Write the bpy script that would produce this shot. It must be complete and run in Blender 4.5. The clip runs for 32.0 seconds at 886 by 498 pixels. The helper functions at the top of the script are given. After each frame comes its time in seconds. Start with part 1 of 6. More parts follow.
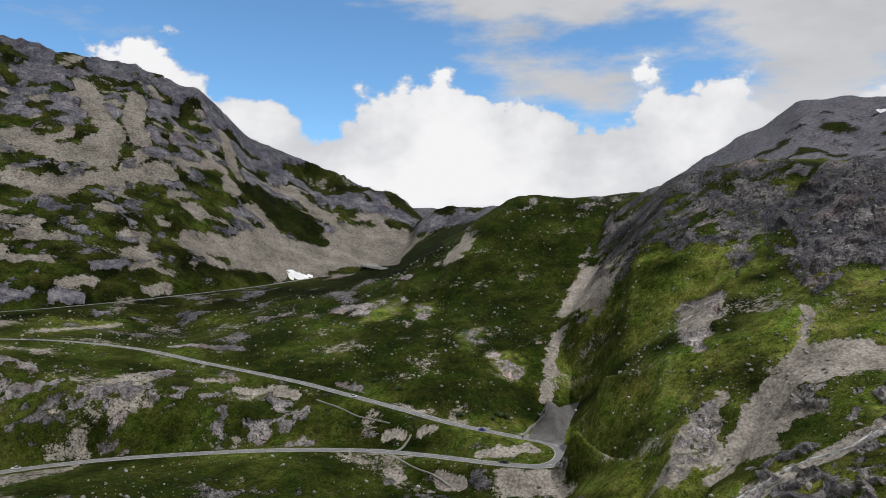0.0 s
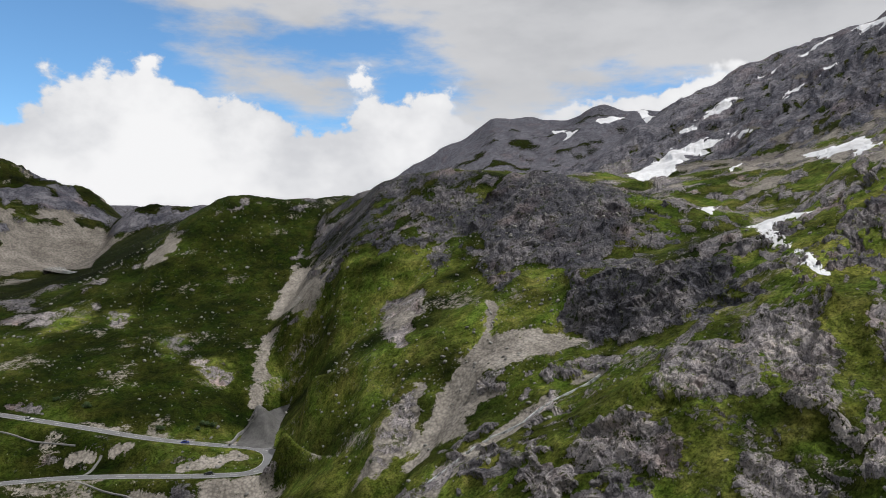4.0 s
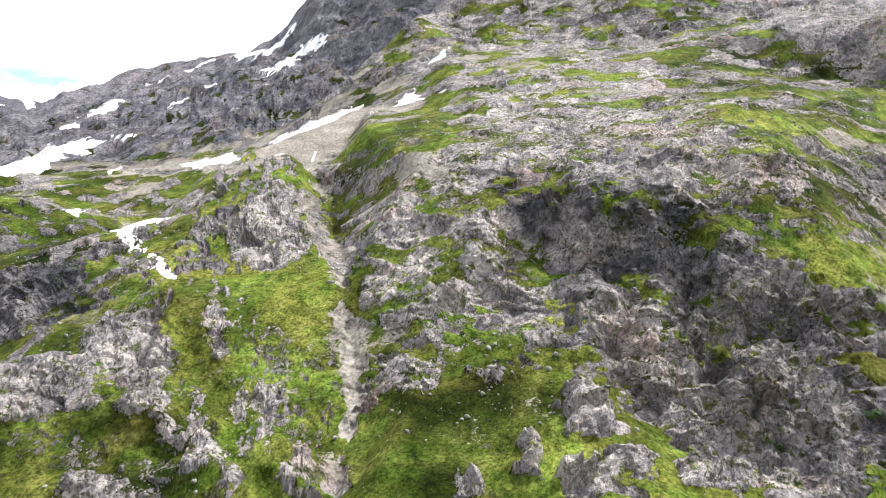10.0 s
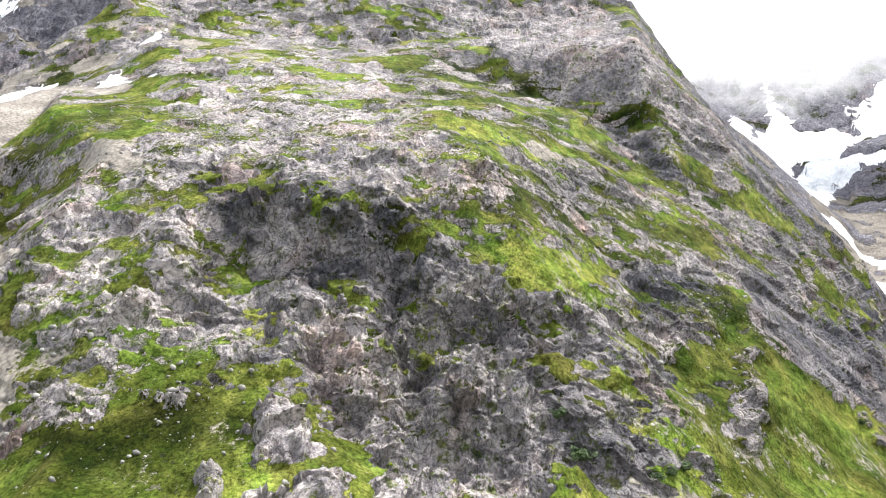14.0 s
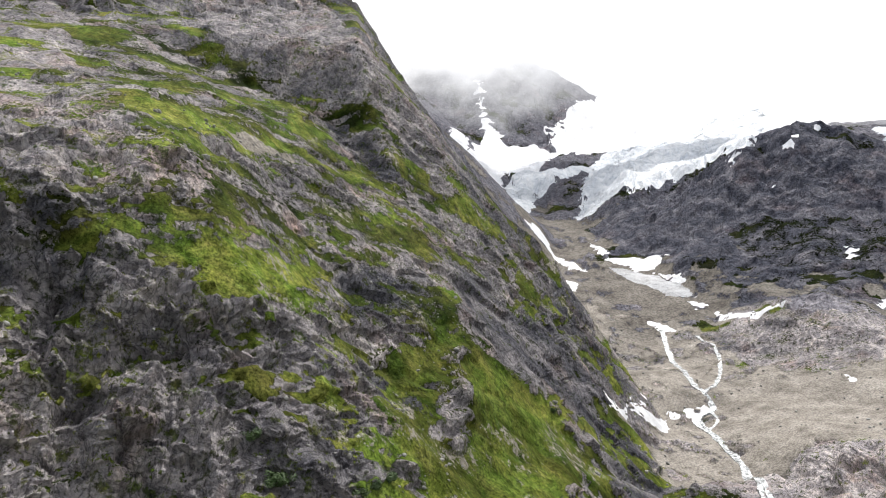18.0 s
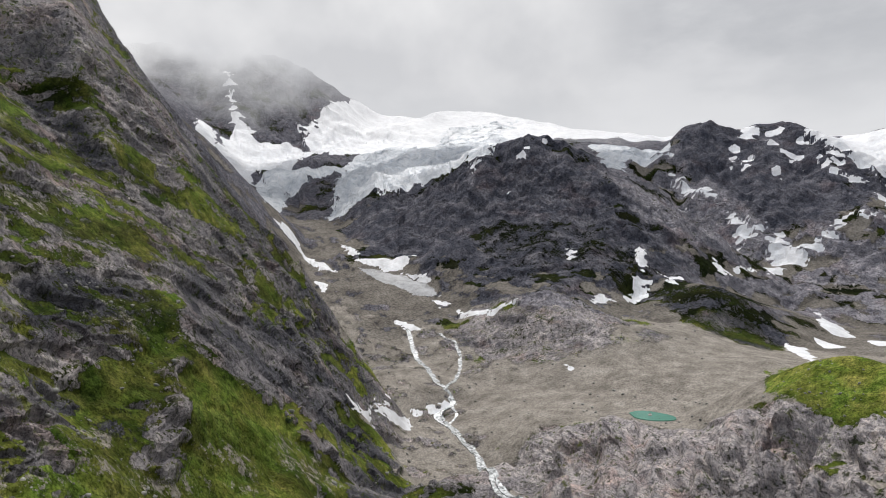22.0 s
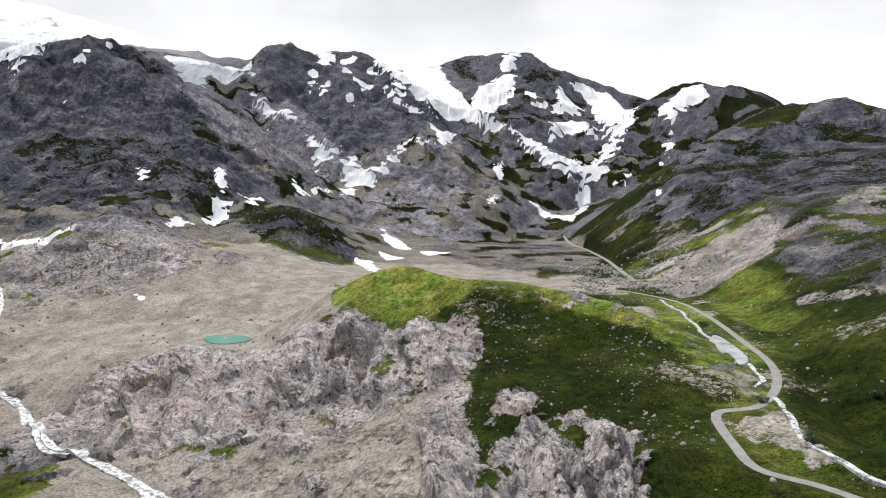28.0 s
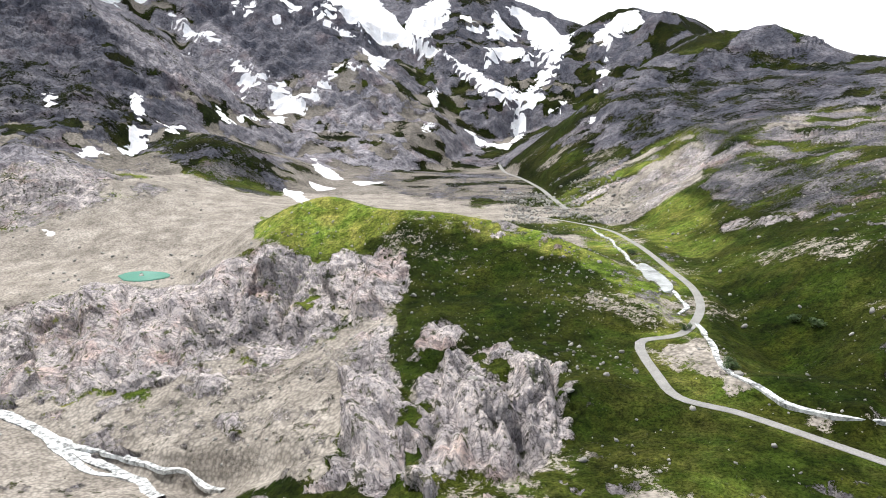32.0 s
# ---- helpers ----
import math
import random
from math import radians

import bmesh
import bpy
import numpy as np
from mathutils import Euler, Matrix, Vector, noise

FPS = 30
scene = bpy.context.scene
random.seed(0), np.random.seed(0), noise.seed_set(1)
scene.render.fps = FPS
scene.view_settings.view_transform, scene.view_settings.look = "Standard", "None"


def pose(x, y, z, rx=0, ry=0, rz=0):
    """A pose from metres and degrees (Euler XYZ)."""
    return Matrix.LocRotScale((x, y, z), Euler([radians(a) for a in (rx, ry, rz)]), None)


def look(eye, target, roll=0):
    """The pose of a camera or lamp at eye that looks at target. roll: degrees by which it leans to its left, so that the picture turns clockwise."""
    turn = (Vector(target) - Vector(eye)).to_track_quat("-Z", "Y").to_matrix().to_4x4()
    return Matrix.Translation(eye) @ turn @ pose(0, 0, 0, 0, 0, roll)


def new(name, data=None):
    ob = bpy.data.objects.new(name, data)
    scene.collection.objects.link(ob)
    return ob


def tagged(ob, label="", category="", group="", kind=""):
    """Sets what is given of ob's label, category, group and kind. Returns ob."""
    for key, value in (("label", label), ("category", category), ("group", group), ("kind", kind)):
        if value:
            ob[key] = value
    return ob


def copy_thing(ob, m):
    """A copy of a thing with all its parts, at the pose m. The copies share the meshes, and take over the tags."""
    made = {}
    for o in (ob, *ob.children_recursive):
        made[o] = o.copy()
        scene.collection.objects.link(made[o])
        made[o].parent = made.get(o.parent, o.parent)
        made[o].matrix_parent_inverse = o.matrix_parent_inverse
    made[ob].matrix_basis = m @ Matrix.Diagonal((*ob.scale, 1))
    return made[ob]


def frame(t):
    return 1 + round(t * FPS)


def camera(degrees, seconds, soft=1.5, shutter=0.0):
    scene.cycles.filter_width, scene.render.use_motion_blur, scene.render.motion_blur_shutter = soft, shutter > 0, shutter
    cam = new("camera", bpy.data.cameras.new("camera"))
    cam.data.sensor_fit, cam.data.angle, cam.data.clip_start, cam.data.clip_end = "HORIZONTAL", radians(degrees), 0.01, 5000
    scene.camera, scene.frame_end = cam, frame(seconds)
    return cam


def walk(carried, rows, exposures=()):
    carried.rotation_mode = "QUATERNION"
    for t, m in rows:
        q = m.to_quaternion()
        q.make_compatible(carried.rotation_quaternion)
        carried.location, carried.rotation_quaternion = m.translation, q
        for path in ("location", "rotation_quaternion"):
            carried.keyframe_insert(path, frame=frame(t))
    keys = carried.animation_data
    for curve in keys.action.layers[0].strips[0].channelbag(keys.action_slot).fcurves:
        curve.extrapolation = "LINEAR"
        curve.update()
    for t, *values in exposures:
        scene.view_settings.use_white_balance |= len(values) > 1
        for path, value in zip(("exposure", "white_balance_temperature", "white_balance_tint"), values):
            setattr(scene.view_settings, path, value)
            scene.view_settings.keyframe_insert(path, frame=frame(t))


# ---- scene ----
import functools

# ---- camera ----
cam = camera(64.68, 32.0, soft=1.0)
PATH = [
    (0, pose(0.00, -0.00, 120.00, 90.116, 0, 0.042)),
    (0.5, pose(0.26, -0.37, 119.97, 90.151, 0, -2.117)),
    (1, pose(0.44, -0.55, 119.95, 90.185, 0, -4.269)),
    (1.5, pose(0.65, -0.59, 119.96, 90.199, 0, -6.425)),
    (2, pose(1.06, -0.61, 119.99, 90.210, 0, -8.479)),
    (2.5, pose(1.69, -0.76, 119.99, 90.234, 0, -11.639)),
    (3, pose(2.34, -1.01, 120.00, 90.229, 0, -15.380)),
    (3.5, pose(2.99, -1.39, 120.00, 90.242, 0, -19.089)),
    (5.5, pose(5.98, -3.01, 119.01, 90.339, 0, -34.123)),
    (6, pose(7.19, -3.36, 118.87, 90.384, 0, -37.880)),
    (6.5, pose(8.53, -3.83, 118.77, 90.439, 0, -41.659)),
    (7, pose(10.01, -4.31, 118.75, 90.466, 0, -45.536)),
    (7.5, pose(11.46, -4.73, 118.75, 90.503, 0, -49.502)),
    (8, pose(13.08, -5.26, 118.86, 90.550, 0, -53.438)),
    (8.5, pose(14.84, -5.79, 118.92, 90.624, 0, -57.376)),
    (9, pose(16.61, -6.40, 119.01, 90.666, 0, -61.292)),
    (9.5, pose(18.47, -6.93, 119.09, 90.744, 0, -65.256)),
    (10, pose(20.45, -7.51, 119.04, 90.826, 0, -69.241)),
    (10.5, pose(22.47, -8.09, 119.02, 90.913, 0, -73.168)),
    (11, pose(24.58, -8.61, 119.05, 90.939, 0, -75.826)),
    (11.5, pose(26.69, -9.41, 119.21, 90.936, 0, -78.073)),
    (12, pose(28.70, -10.37, 119.42, 90.940, 0, -80.285)),
    (12.5, pose(30.85, -11.29, 119.48, 90.966, 0, -82.536)),
    (13, pose(32.99, -12.26, 119.50, 91.002, 0, -85.037)),
    (13.5, pose(35.13, -13.22, 119.63, 91.004, 0, -87.579)),
    (14, pose(37.24, -14.28, 119.71, 91.012, 0, -90.152)),
    (14.5, pose(39.46, -15.32, 119.89, 90.997, 0, -92.858)),
    (16.5, pose(46.44, -19.89, 120.02, 91.049, 0, -103.721)),
    (17, pose(48.12, -21.21, 120.05, 91.056, 0, -106.464)),
    (17.5, pose(49.87, -22.62, 120.05, 91.066, 0, -109.192)),
    (18, pose(51.64, -24.11, 119.92, 91.108, 0, -111.853)),
    (18.5, pose(53.47, -25.78, 119.85, 91.124, 0, -114.425)),
    (19, pose(55.26, -27.51, 119.76, 91.123, 0, -116.891)),
    (19.5, pose(56.92, -29.29, 119.71, 91.125, 0, -119.372)),
    (20, pose(58.22, -31.06, 119.75, 91.120, 0, -121.819)),
    (20.5, pose(59.28, -32.88, 119.72, 91.128, 0, -124.291)),
    (21, pose(60.16, -34.61, 119.70, 91.145, 0, -126.754)),
    (21.5, pose(60.75, -36.48, 119.67, 91.163, 0, -129.205)),
    (22, pose(61.22, -38.46, 119.71, 91.161, 0, -131.686)),
    (22.5, pose(61.73, -40.47, 119.80, 91.158, 0, -134.187)),
    (23, pose(62.12, -42.58, 119.72, 91.170, 0, -136.712)),
    (23.5, pose(62.31, -44.24, 119.63, 91.175, 0, -139.411)),
    (24, pose(62.40, -45.68, 119.54, 91.053, 0, -142.218)),
    (24.5, pose(62.63, -47.08, 119.50, 90.848, 0, -145.036)),
    (25, pose(62.91, -48.51, 119.48, 90.516, 0, -147.853)),
    (25.5, pose(62.99, -49.97, 119.34, 90.170, 0, -150.677)),
    (26, pose(62.97, -51.46, 119.16, 89.731, 0, -153.475)),
    (26.5, pose(62.87, -53.05, 118.90, 88.349, 0, -156.276)),
    (28.5, pose(61.60, -60.67, 117.53, 84.030, 0, -166.286)),
    (29, pose(61.10, -62.46, 117.27, 83.345, 0, -167.525)),
    (29.5, pose(60.59, -64.11, 117.06, 82.640, 0, -168.734)),
    (30, pose(60.27, -65.68, 116.92, 81.941, 0, -169.415)),
    (30.5, pose(59.98, -67.20, 116.83, 81.226, 0, -169.480)),
    (31, pose(59.73, -68.59, 116.81, 80.514, 0, -169.463)),
    (31.5, pose(59.48, -70.02, 116.72, 79.794, 0, -169.470)),
    (32, pose(59.17, -71.54, 116.67, 79.058, 0, -169.498)),
]
EXPOSURES = [(0, -0.9), (3.5, -0.9), (6, -0.65), (7, -0.42), (8, -0.18), (9, 0.2), (11, 0.74), (13, 0.9), (15, 0.74), (17, 0.22), (19, -0.3), (22, -0.74), (26, -0.5), (28.5, -0.22), (32, 0.2)]
walk(cam, PATH, EXPOSURES)

# ---- daylight: broken cloud, a soft high sun ----
SUN_HEIGHT, SUN_TURN = 58.0, 124.0
CLOUD_GREY, CLOUD_WHITE, CLOUD_HEAP = (0.86, 0.88, 0.93), (1.12, 1.13, 1.17), (1.7, 1.7, 1.72)
world = bpy.data.worlds.new("sky")
scene.world = world
world.use_nodes = True
wn, wl = world.node_tree.nodes, world.node_tree.links
wn.clear()


def wnode(kind, **values):
    n = wn.new(kind)
    for key, value in values.items():
        n.inputs[key].default_value = value
    return n


def wsum(op, a, b, clamp=False):
    n = wn.new("ShaderNodeMath")
    n.operation, n.use_clamp = op, clamp
    for value, sock in ((a, n.inputs[0]), (b, n.inputs[1])):
        if isinstance(value, (int, float)):
            sock.default_value = value
        else:
            wl.new(value, sock)
    return n.outputs[0]


def wspan(value, lo, hi, to_lo=0.0, to_hi=1.0):
    n = wn.new("ShaderNodeMapRange")
    n.interpolation_type = "SMOOTHSTEP"
    for key, v in (("From Min", lo), ("From Max", hi), ("To Min", to_lo), ("To Max", to_hi)):
        n.inputs[key].default_value = v
    wl.new(value, n.inputs["Value"])
    return n.outputs[0]


def wnoise(size, scale, detail, rough_share, shift=0.0):
    mp = wn.new("ShaderNodeMapping")
    mp.inputs["Scale"].default_value = size
    mp.inputs["Location"].default_value = (shift, shift * 0.7, shift * 0.3)
    wl.new(coords.outputs["Generated"], mp.inputs["Vector"])
    n = wn.new("ShaderNodeTexNoise")
    n.inputs["Scale"].default_value, n.inputs["Detail"].default_value, n.inputs["Roughness"].default_value = scale, detail, rough_share
    wl.new(mp.outputs[0], n.inputs["Vector"])
    return n.outputs["Fac"]


def wmix(fac, a, b):
    n = wn.new("ShaderNodeMix")
    n.data_type = "RGBA"
    for value, sock in ((fac, n.inputs[0]), (a, n.inputs[6]), (b, n.inputs[7])):
        if isinstance(value, tuple):
            sock.default_value = (*value, 1)
        else:
            wl.new(value, sock)
    return n.outputs[2]


sky = wn.new("ShaderNodeTexSky")
sky.sky_type, sky.sun_disc = "NISHITA", False
sky.sun_elevation, sky.sun_rotation = radians(SUN_HEIGHT), radians(SUN_TURN)
sky.altitude, sky.dust_density, sky.ozone_density = 2000, 0.2, 2.5
blue = wn.new("ShaderNodeBackground")
blue.inputs["Strength"].default_value = 0.15
coords = wn.new("ShaderNodeTexCoord")
axes = wn.new("ShaderNodeSeparateXYZ")
wl.new(coords.outputs["Generated"], axes.inputs[0])
east, north, up = axes.outputs
# clear, clean mountain air
air = wn.new("ShaderNodeMix")
air.data_type, air.blend_type = "RGBA", "MULTIPLY"
air.inputs[0].default_value = 1.0
air.inputs[7].default_value = (1.5, 2.0, 2.15, 1)
wl.new(sky.outputs[0], air.inputs[6])
wl.new(air.outputs[2], blue.inputs["Color"])
# the cloud deck opens over the pass in the north and closes over the glacier in the south
high = wnoise((1.0, 1.0, 3.2), 2.3, 9, 0.58, 3.1)
cover = wsum("SUBTRACT", wsum("ADD", wsum("ADD", high, wsum("MULTIPLY", east, 0.20)), wsum("MULTIPLY", wsum("SUBTRACT", 0.8, north), 0.42)), wsum("MULTIPLY", wsum("ABSOLUTE", wsum("SUBTRACT", up, 0.20), 0.0), -1.1))
deck = wspan(cover, 0.53, 0.66)
# piled cumulus low over the northern skyline
heap = wnoise((1.0, 1.0, 1.3), 5.5, 10, 0.55, 1.7)
bank = wspan(wsum("SUBTRACT", wsum("ADD", wsum("MULTIPLY", heap, 0.40), 0.03), up), 0.0, 0.018)
bank = wsum("MULTIPLY", bank, wspan(north, -0.05, 0.4))
mask = wsum("MAXIMUM", deck, bank, True)
shade = wnoise((1.0, 1.0, 2.6), 4.0, 8, 0.55, 5.0)
bright = wmix(wspan(shade, 0.36, 0.66), CLOUD_GREY, CLOUD_WHITE)
bright = wmix(wspan(up, 0.30, 0.10), bright, (1.32, 1.33, 1.36))
bright = wmix(bank, bright, wmix(wspan(heap, 0.30, 0.62), (1.15, 1.17, 1.23), CLOUD_HEAP))
cloud = wn.new("ShaderNodeBackground")
cloud.inputs["Strength"].default_value = 1.0
wl.new(bright, cloud.inputs["Color"])
blend = wn.new("ShaderNodeMixShader")
wl.new(mask, blend.inputs[0])
wl.new(blue.outputs[0], blend.inputs[1])
wl.new(cloud.outputs[0], blend.inputs[2])
wout = wn.new("ShaderNodeOutputWorld")
wl.new(blend.outputs[0], wout.inputs["Surface"])
sun = new("sun", bpy.data.lights.new("sun", "SUN"))
sun.data.energy, sun.data.angle, sun.data.color = 4.8, radians(1.2), (1.0, 0.98, 0.96)
_a, _e = radians(SUN_TURN), radians(SUN_HEIGHT)
sun.matrix_world = look((0, 0, 500), (-math.sin(_a) * math.cos(_e), -math.cos(_a) * math.cos(_e), 500 - math.sin(_e)))

# ---- materials ----
def ramp(nt, fac, *stops):
    n = nt.nodes.new("ShaderNodeValToRGB")
    while len(n.color_ramp.elements) < len(stops):
        n.color_ramp.elements.new(0.5)
    for e, (p, c) in zip(n.color_ramp.elements, stops):
        e.position, e.color = p, (*c, 1) if len(c) == 3 else c
    nt.links.new(fac, n.inputs["Fac"])
    return n.outputs["Color"]


def grain(nt, scale, detail=6.0, rough=0.6, kind="ShaderNodeTexNoise", warp=0.0):
    """Noise over world metres; scale is the size of its features in metres."""
    geo = nt.nodes.new("ShaderNodeNewGeometry")
    n = nt.nodes.new(kind)
    n.inputs["Scale"].default_value = 1.0 / scale
    if kind == "ShaderNodeTexNoise":
        n.inputs["Detail"].default_value = detail
        n.inputs["Roughness"].default_value = rough
        n.inputs["Distortion"].default_value = warp
    nt.links.new(geo.outputs["Position"], n.inputs["Vector"])
    return n.outputs["Fac"] if kind == "ShaderNodeTexNoise" else n.outputs["Distance"]


def mixed(nt, fac, a, b, blend="MIX"):
    n = nt.nodes.new("ShaderNodeMix")
    n.data_type, n.blend_type = "RGBA", blend
    for value, sock in ((fac, n.inputs[0]), (a, n.inputs[6]), (b, n.inputs[7])):
        if isinstance(value, (int, float)):
            sock.default_value = value
        elif isinstance(value, tuple):
            sock.default_value = (*value, 1)
        else:
            nt.links.new(value, sock)
    return n.outputs[2]


def sums(nt, op, a, b, clamp=False):
    n = nt.nodes.new("ShaderNodeMath")
    n.operation, n.use_clamp = op, clamp
    for value, sock in ((a, n.inputs[0]), (b, n.inputs[1])):
        if isinstance(value, (int, float)):
            sock.default_value = value
        else:
            nt.links.new(value, sock)
    return n.outputs[0]


def surface(name):
    m = bpy.data.materials.new(name)
    m.use_nodes = True
    nt = m.node_tree
    return m, nt, nt.nodes["Principled BSDF"]


def relief(nt, bsdf, height, depth, distance=1.0):
    b = nt.nodes.new("ShaderNodeBump")
    b.inputs["Strength"].default_value, b.inputs["Distance"].default_value = depth, distance
    nt.links.new(height, b.inputs["Height"])
    nt.links.new(b.outputs["Normal"], bsdf.inputs["Normal"])


def ground_material(name, pale, dark, warm, lush=1.0, coarse=1.0, mossy=0.55, loose=1.0):
    """Alpine ground: turf, bare rock and scree, shared out by the mesh's cover layer (red rock, green scree, blue dry turf, alpha pale rock)."""
    m, nt, bsdf = surface(name)
    at = nt.nodes.new("ShaderNodeAttribute")
    at.attribute_name = "cover"
    sep = nt.nodes.new("ShaderNodeSeparateColor")
    nt.links.new(at.outputs["Color"], sep.inputs[0])
    rock, scree, dry, tone = sep.outputs[0], sep.outputs[1], sep.outputs[2], at.outputs["Alpha"]
    big, mid, small = grain(nt, 14.0 * coarse, 8, 0.72), grain(nt, 3.4 * coarse, 7, 0.74, warp=0.5), grain(nt, 0.8 * coarse, 5, 0.75)
    # turf greens are kept extra dark to carry cloud shadow on the lawns
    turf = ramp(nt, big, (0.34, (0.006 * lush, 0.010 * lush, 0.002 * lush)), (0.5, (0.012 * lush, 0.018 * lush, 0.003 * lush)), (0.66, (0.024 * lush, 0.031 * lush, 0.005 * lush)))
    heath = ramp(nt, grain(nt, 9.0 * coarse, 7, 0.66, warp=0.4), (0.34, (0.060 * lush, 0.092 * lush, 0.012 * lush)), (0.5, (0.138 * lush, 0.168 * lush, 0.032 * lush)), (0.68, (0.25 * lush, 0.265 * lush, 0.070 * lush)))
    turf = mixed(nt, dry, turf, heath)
    faded = ramp(nt, grain(nt, 21.0 * coarse, 8, 0.7, warp=0.8), (0.40, (0.86, 1.06, 0.9)), (0.5, (1.0, 1.0, 1.0)), (0.62, (1.13, 0.99, 1.12)))
    turf = mixed(nt, 1.0, turf, faded, "MULTIPLY")
    tuft = ramp(nt, mid, (0.36, (0.40, 0.42, 0.38)), (0.5, (1.0, 1.0, 1.0)), (0.65, (1.5, 1.45, 1.35)))
    speck = ramp(nt, small, (0.38, (0.38, 0.40, 0.38)), (0.5, (1, 1, 1)), (0.62, (1.55, 1.5, 1.42)))
    turf = mixed(nt, 1.0, mixed(nt, 1.0, turf, tuft, "MULTIPLY"), speck, "MULTIPLY")
    # rock: a tone of its own from place to place, shade of some faces included, mottled with lichen, with thin dark
    # joints
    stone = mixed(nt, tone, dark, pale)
    patch_tone = ramp(nt, grain(nt, 7.0 * coarse, 8, 0.7, warp=0.6), (0.36, (0.62, 0.62, 0.65)), (0.5, (0.98, 0.98, 0.98)), (0.64, (1.32, 1.30, 1.24)))
    stone = mixed(nt, 1.0, stone, patch_tone, "MULTIPLY")
    seam = sums(nt, "ABSOLUTE", sums(nt, "SUBTRACT", grain(nt, 5.0 * coarse, 5, 0.6, warp=1.0), 0.5), 0.0)
    crack = ramp(nt, seam, (0.0, (0.34, 0.33, 0.34)), (0.018, (0.75, 0.75, 0.75)), (0.045, (1.0, 1.0, 1.0)), (0.15, (1.22, 1.21, 1.18)))
    stone = mixed(nt, 1.0, stone, crack, "MULTIPLY")
    pits = ramp(nt, grain(nt, 0.75 * coarse, 5, 0.8), (0.38, (0.72, 0.72, 0.74)), (0.5, (1, 1, 1)), (0.64, (1.25, 1.24, 1.2)))
    stone = mixed(nt, 1.0, stone, pits, "MULTIPLY")
    rusty = ramp(nt, grain(nt, 30.0 * coarse, 6, 0.65), (0.54, (0, 0, 0)), (0.72, (0.7, 0.7, 0.7)))
    stone = mixed(nt, rusty, stone, mixed(nt, 1.0, stone, warm, "MULTIPLY"))
    moss = ramp(nt, grain(nt, 5.0 * coarse, 7, 0.75), (mossy, (0, 0, 0)), (mossy + 0.05, (0.85, 0.85, 0.85)))
    stone = mixed(nt, moss, stone, turf)
    rubble = ramp(nt, grain(nt, 18.0 * coarse, 8, 0.74), (0.32, (0.17 * loose, 0.152 * loose, 0.132 * loose)), (0.5, (0.31 * loose, 0.28 * loose, 0.245 * loose)), (0.68, (0.46 * loose, 0.42 * loose, 0.372 * loose)))
    bits = ramp(nt, grain(nt, 1.3 * coarse, kind="ShaderNodeTexVoronoi"), (0.0, (1.4, 1.38, 1.34)), (0.45, (0.9, 0.9, 0.9)), (0.75, (0.35, 0.35, 0.35)))
    rubble = mixed(nt, 0.6, rubble, mixed(nt, 1.0, rubble, bits, "MULTIPLY"))
    # uneven edges between the covers
    edge = sums(nt, "ADD", sums(nt, "MULTIPLY", sums(nt, "SUBTRACT", grain(nt, 5.0 * coarse, 9, 0.82), 0.5), 2.8), sums(nt, "MULTIPLY", sums(nt, "SUBTRACT", grain(nt, 1.4 * coarse, 4, 0.8), 0.5), 1.5))

    def share(s):
        k = nt.nodes.new("ShaderNodeMapRange")
        k.inputs["From Min"].default_value, k.inputs["From Max"].default_value = 0.45, 0.55
        nt.links.new(sums(nt, "ADD", s, edge), k.inputs["Value"])
        return k.outputs[0]

    base = mixed(nt, share(scree), turf, rubble)
    base = mixed(nt, share(rock), base, stone)
    nt.links.new(base, bsdf.inputs["Base Color"])
    bsdf.inputs["Roughness"].default_value = 0.92
    bsdf.inputs["Specular IOR Level"].default_value = 0.03
    bare = share(rock)
    fine = sums(nt, "MULTIPLY", grain(nt, 3.0 * coarse, 10, 0.72), sums(nt, "ADD", sums(nt, "MULTIPLY", bare, 1.0), 0.4))
    relief(nt, bsdf, sums(nt, "ADD", fine, sums(nt, "MULTIPLY", bare, 0.25)), 1.0, 2.0 * coarse)
    return m


MAT_LAND = ground_material("alpine turf and rock", (0.54, 0.495, 0.495), (0.105, 0.104, 0.120), (1.12, 0.82, 0.70), 1.05, loose=0.98)
# distance haze is put into the blue tint, cloud shadow into the darker scree
MAT_FAR = ground_material("haze-blue gneiss and thin turf", (0.35, 0.335, 0.365), (0.086, 0.089, 0.112), (1.1, 0.87, 0.80), 0.42, 2.0, 0.68, 0.64)


def snow_material():
    m, nt, bsdf = surface("old summer snow")
    c = ramp(nt, grain(nt, 30.0, 7, 0.65), (0.25, (0.62, 0.62, 0.64)), (0.6, (0.85, 0.86, 0.88)))
    d = ramp(nt, grain(nt, 4.0, 6, 0.7), (0.3, (0.82, 0.80, 0.78)), (0.6, (1, 1, 1)))
    nt.links.new(mixed(nt, 1.0, c, d, "MULTIPLY"), bsdf.inputs["Base Color"])
    bsdf.inputs["Roughness"].default_value = 0.75
    relief(nt, bsdf, grain(nt, 6.0, 6, 0.6), 0.5, 1.0)
    return m


def ice_material(name, pale, dark):
    m, nt, bsdf = surface(name)
    c = ramp(nt, grain(nt, 26.0, 9, 0.78, warp=1.5), (0.38, dark), (0.48, tuple((p * 2 + q) / 3 for p, q in zip(pale, dark))), (0.6, pale))
    c = mixed(nt, 1.0, c, ramp(nt, grain(nt, 150.0, 5, 0.6), (0.38, (0.6, 0.62, 0.65)), (0.6, (1, 1, 1))), "MULTIPLY")
    nt.links.new(c, bsdf.inputs["Base Color"])
    bsdf.inputs["Roughness"].default_value = 0.6
    relief(nt, bsdf, grain(nt, 16.0, 9, 0.7), 0.9, 5.0)
    return m


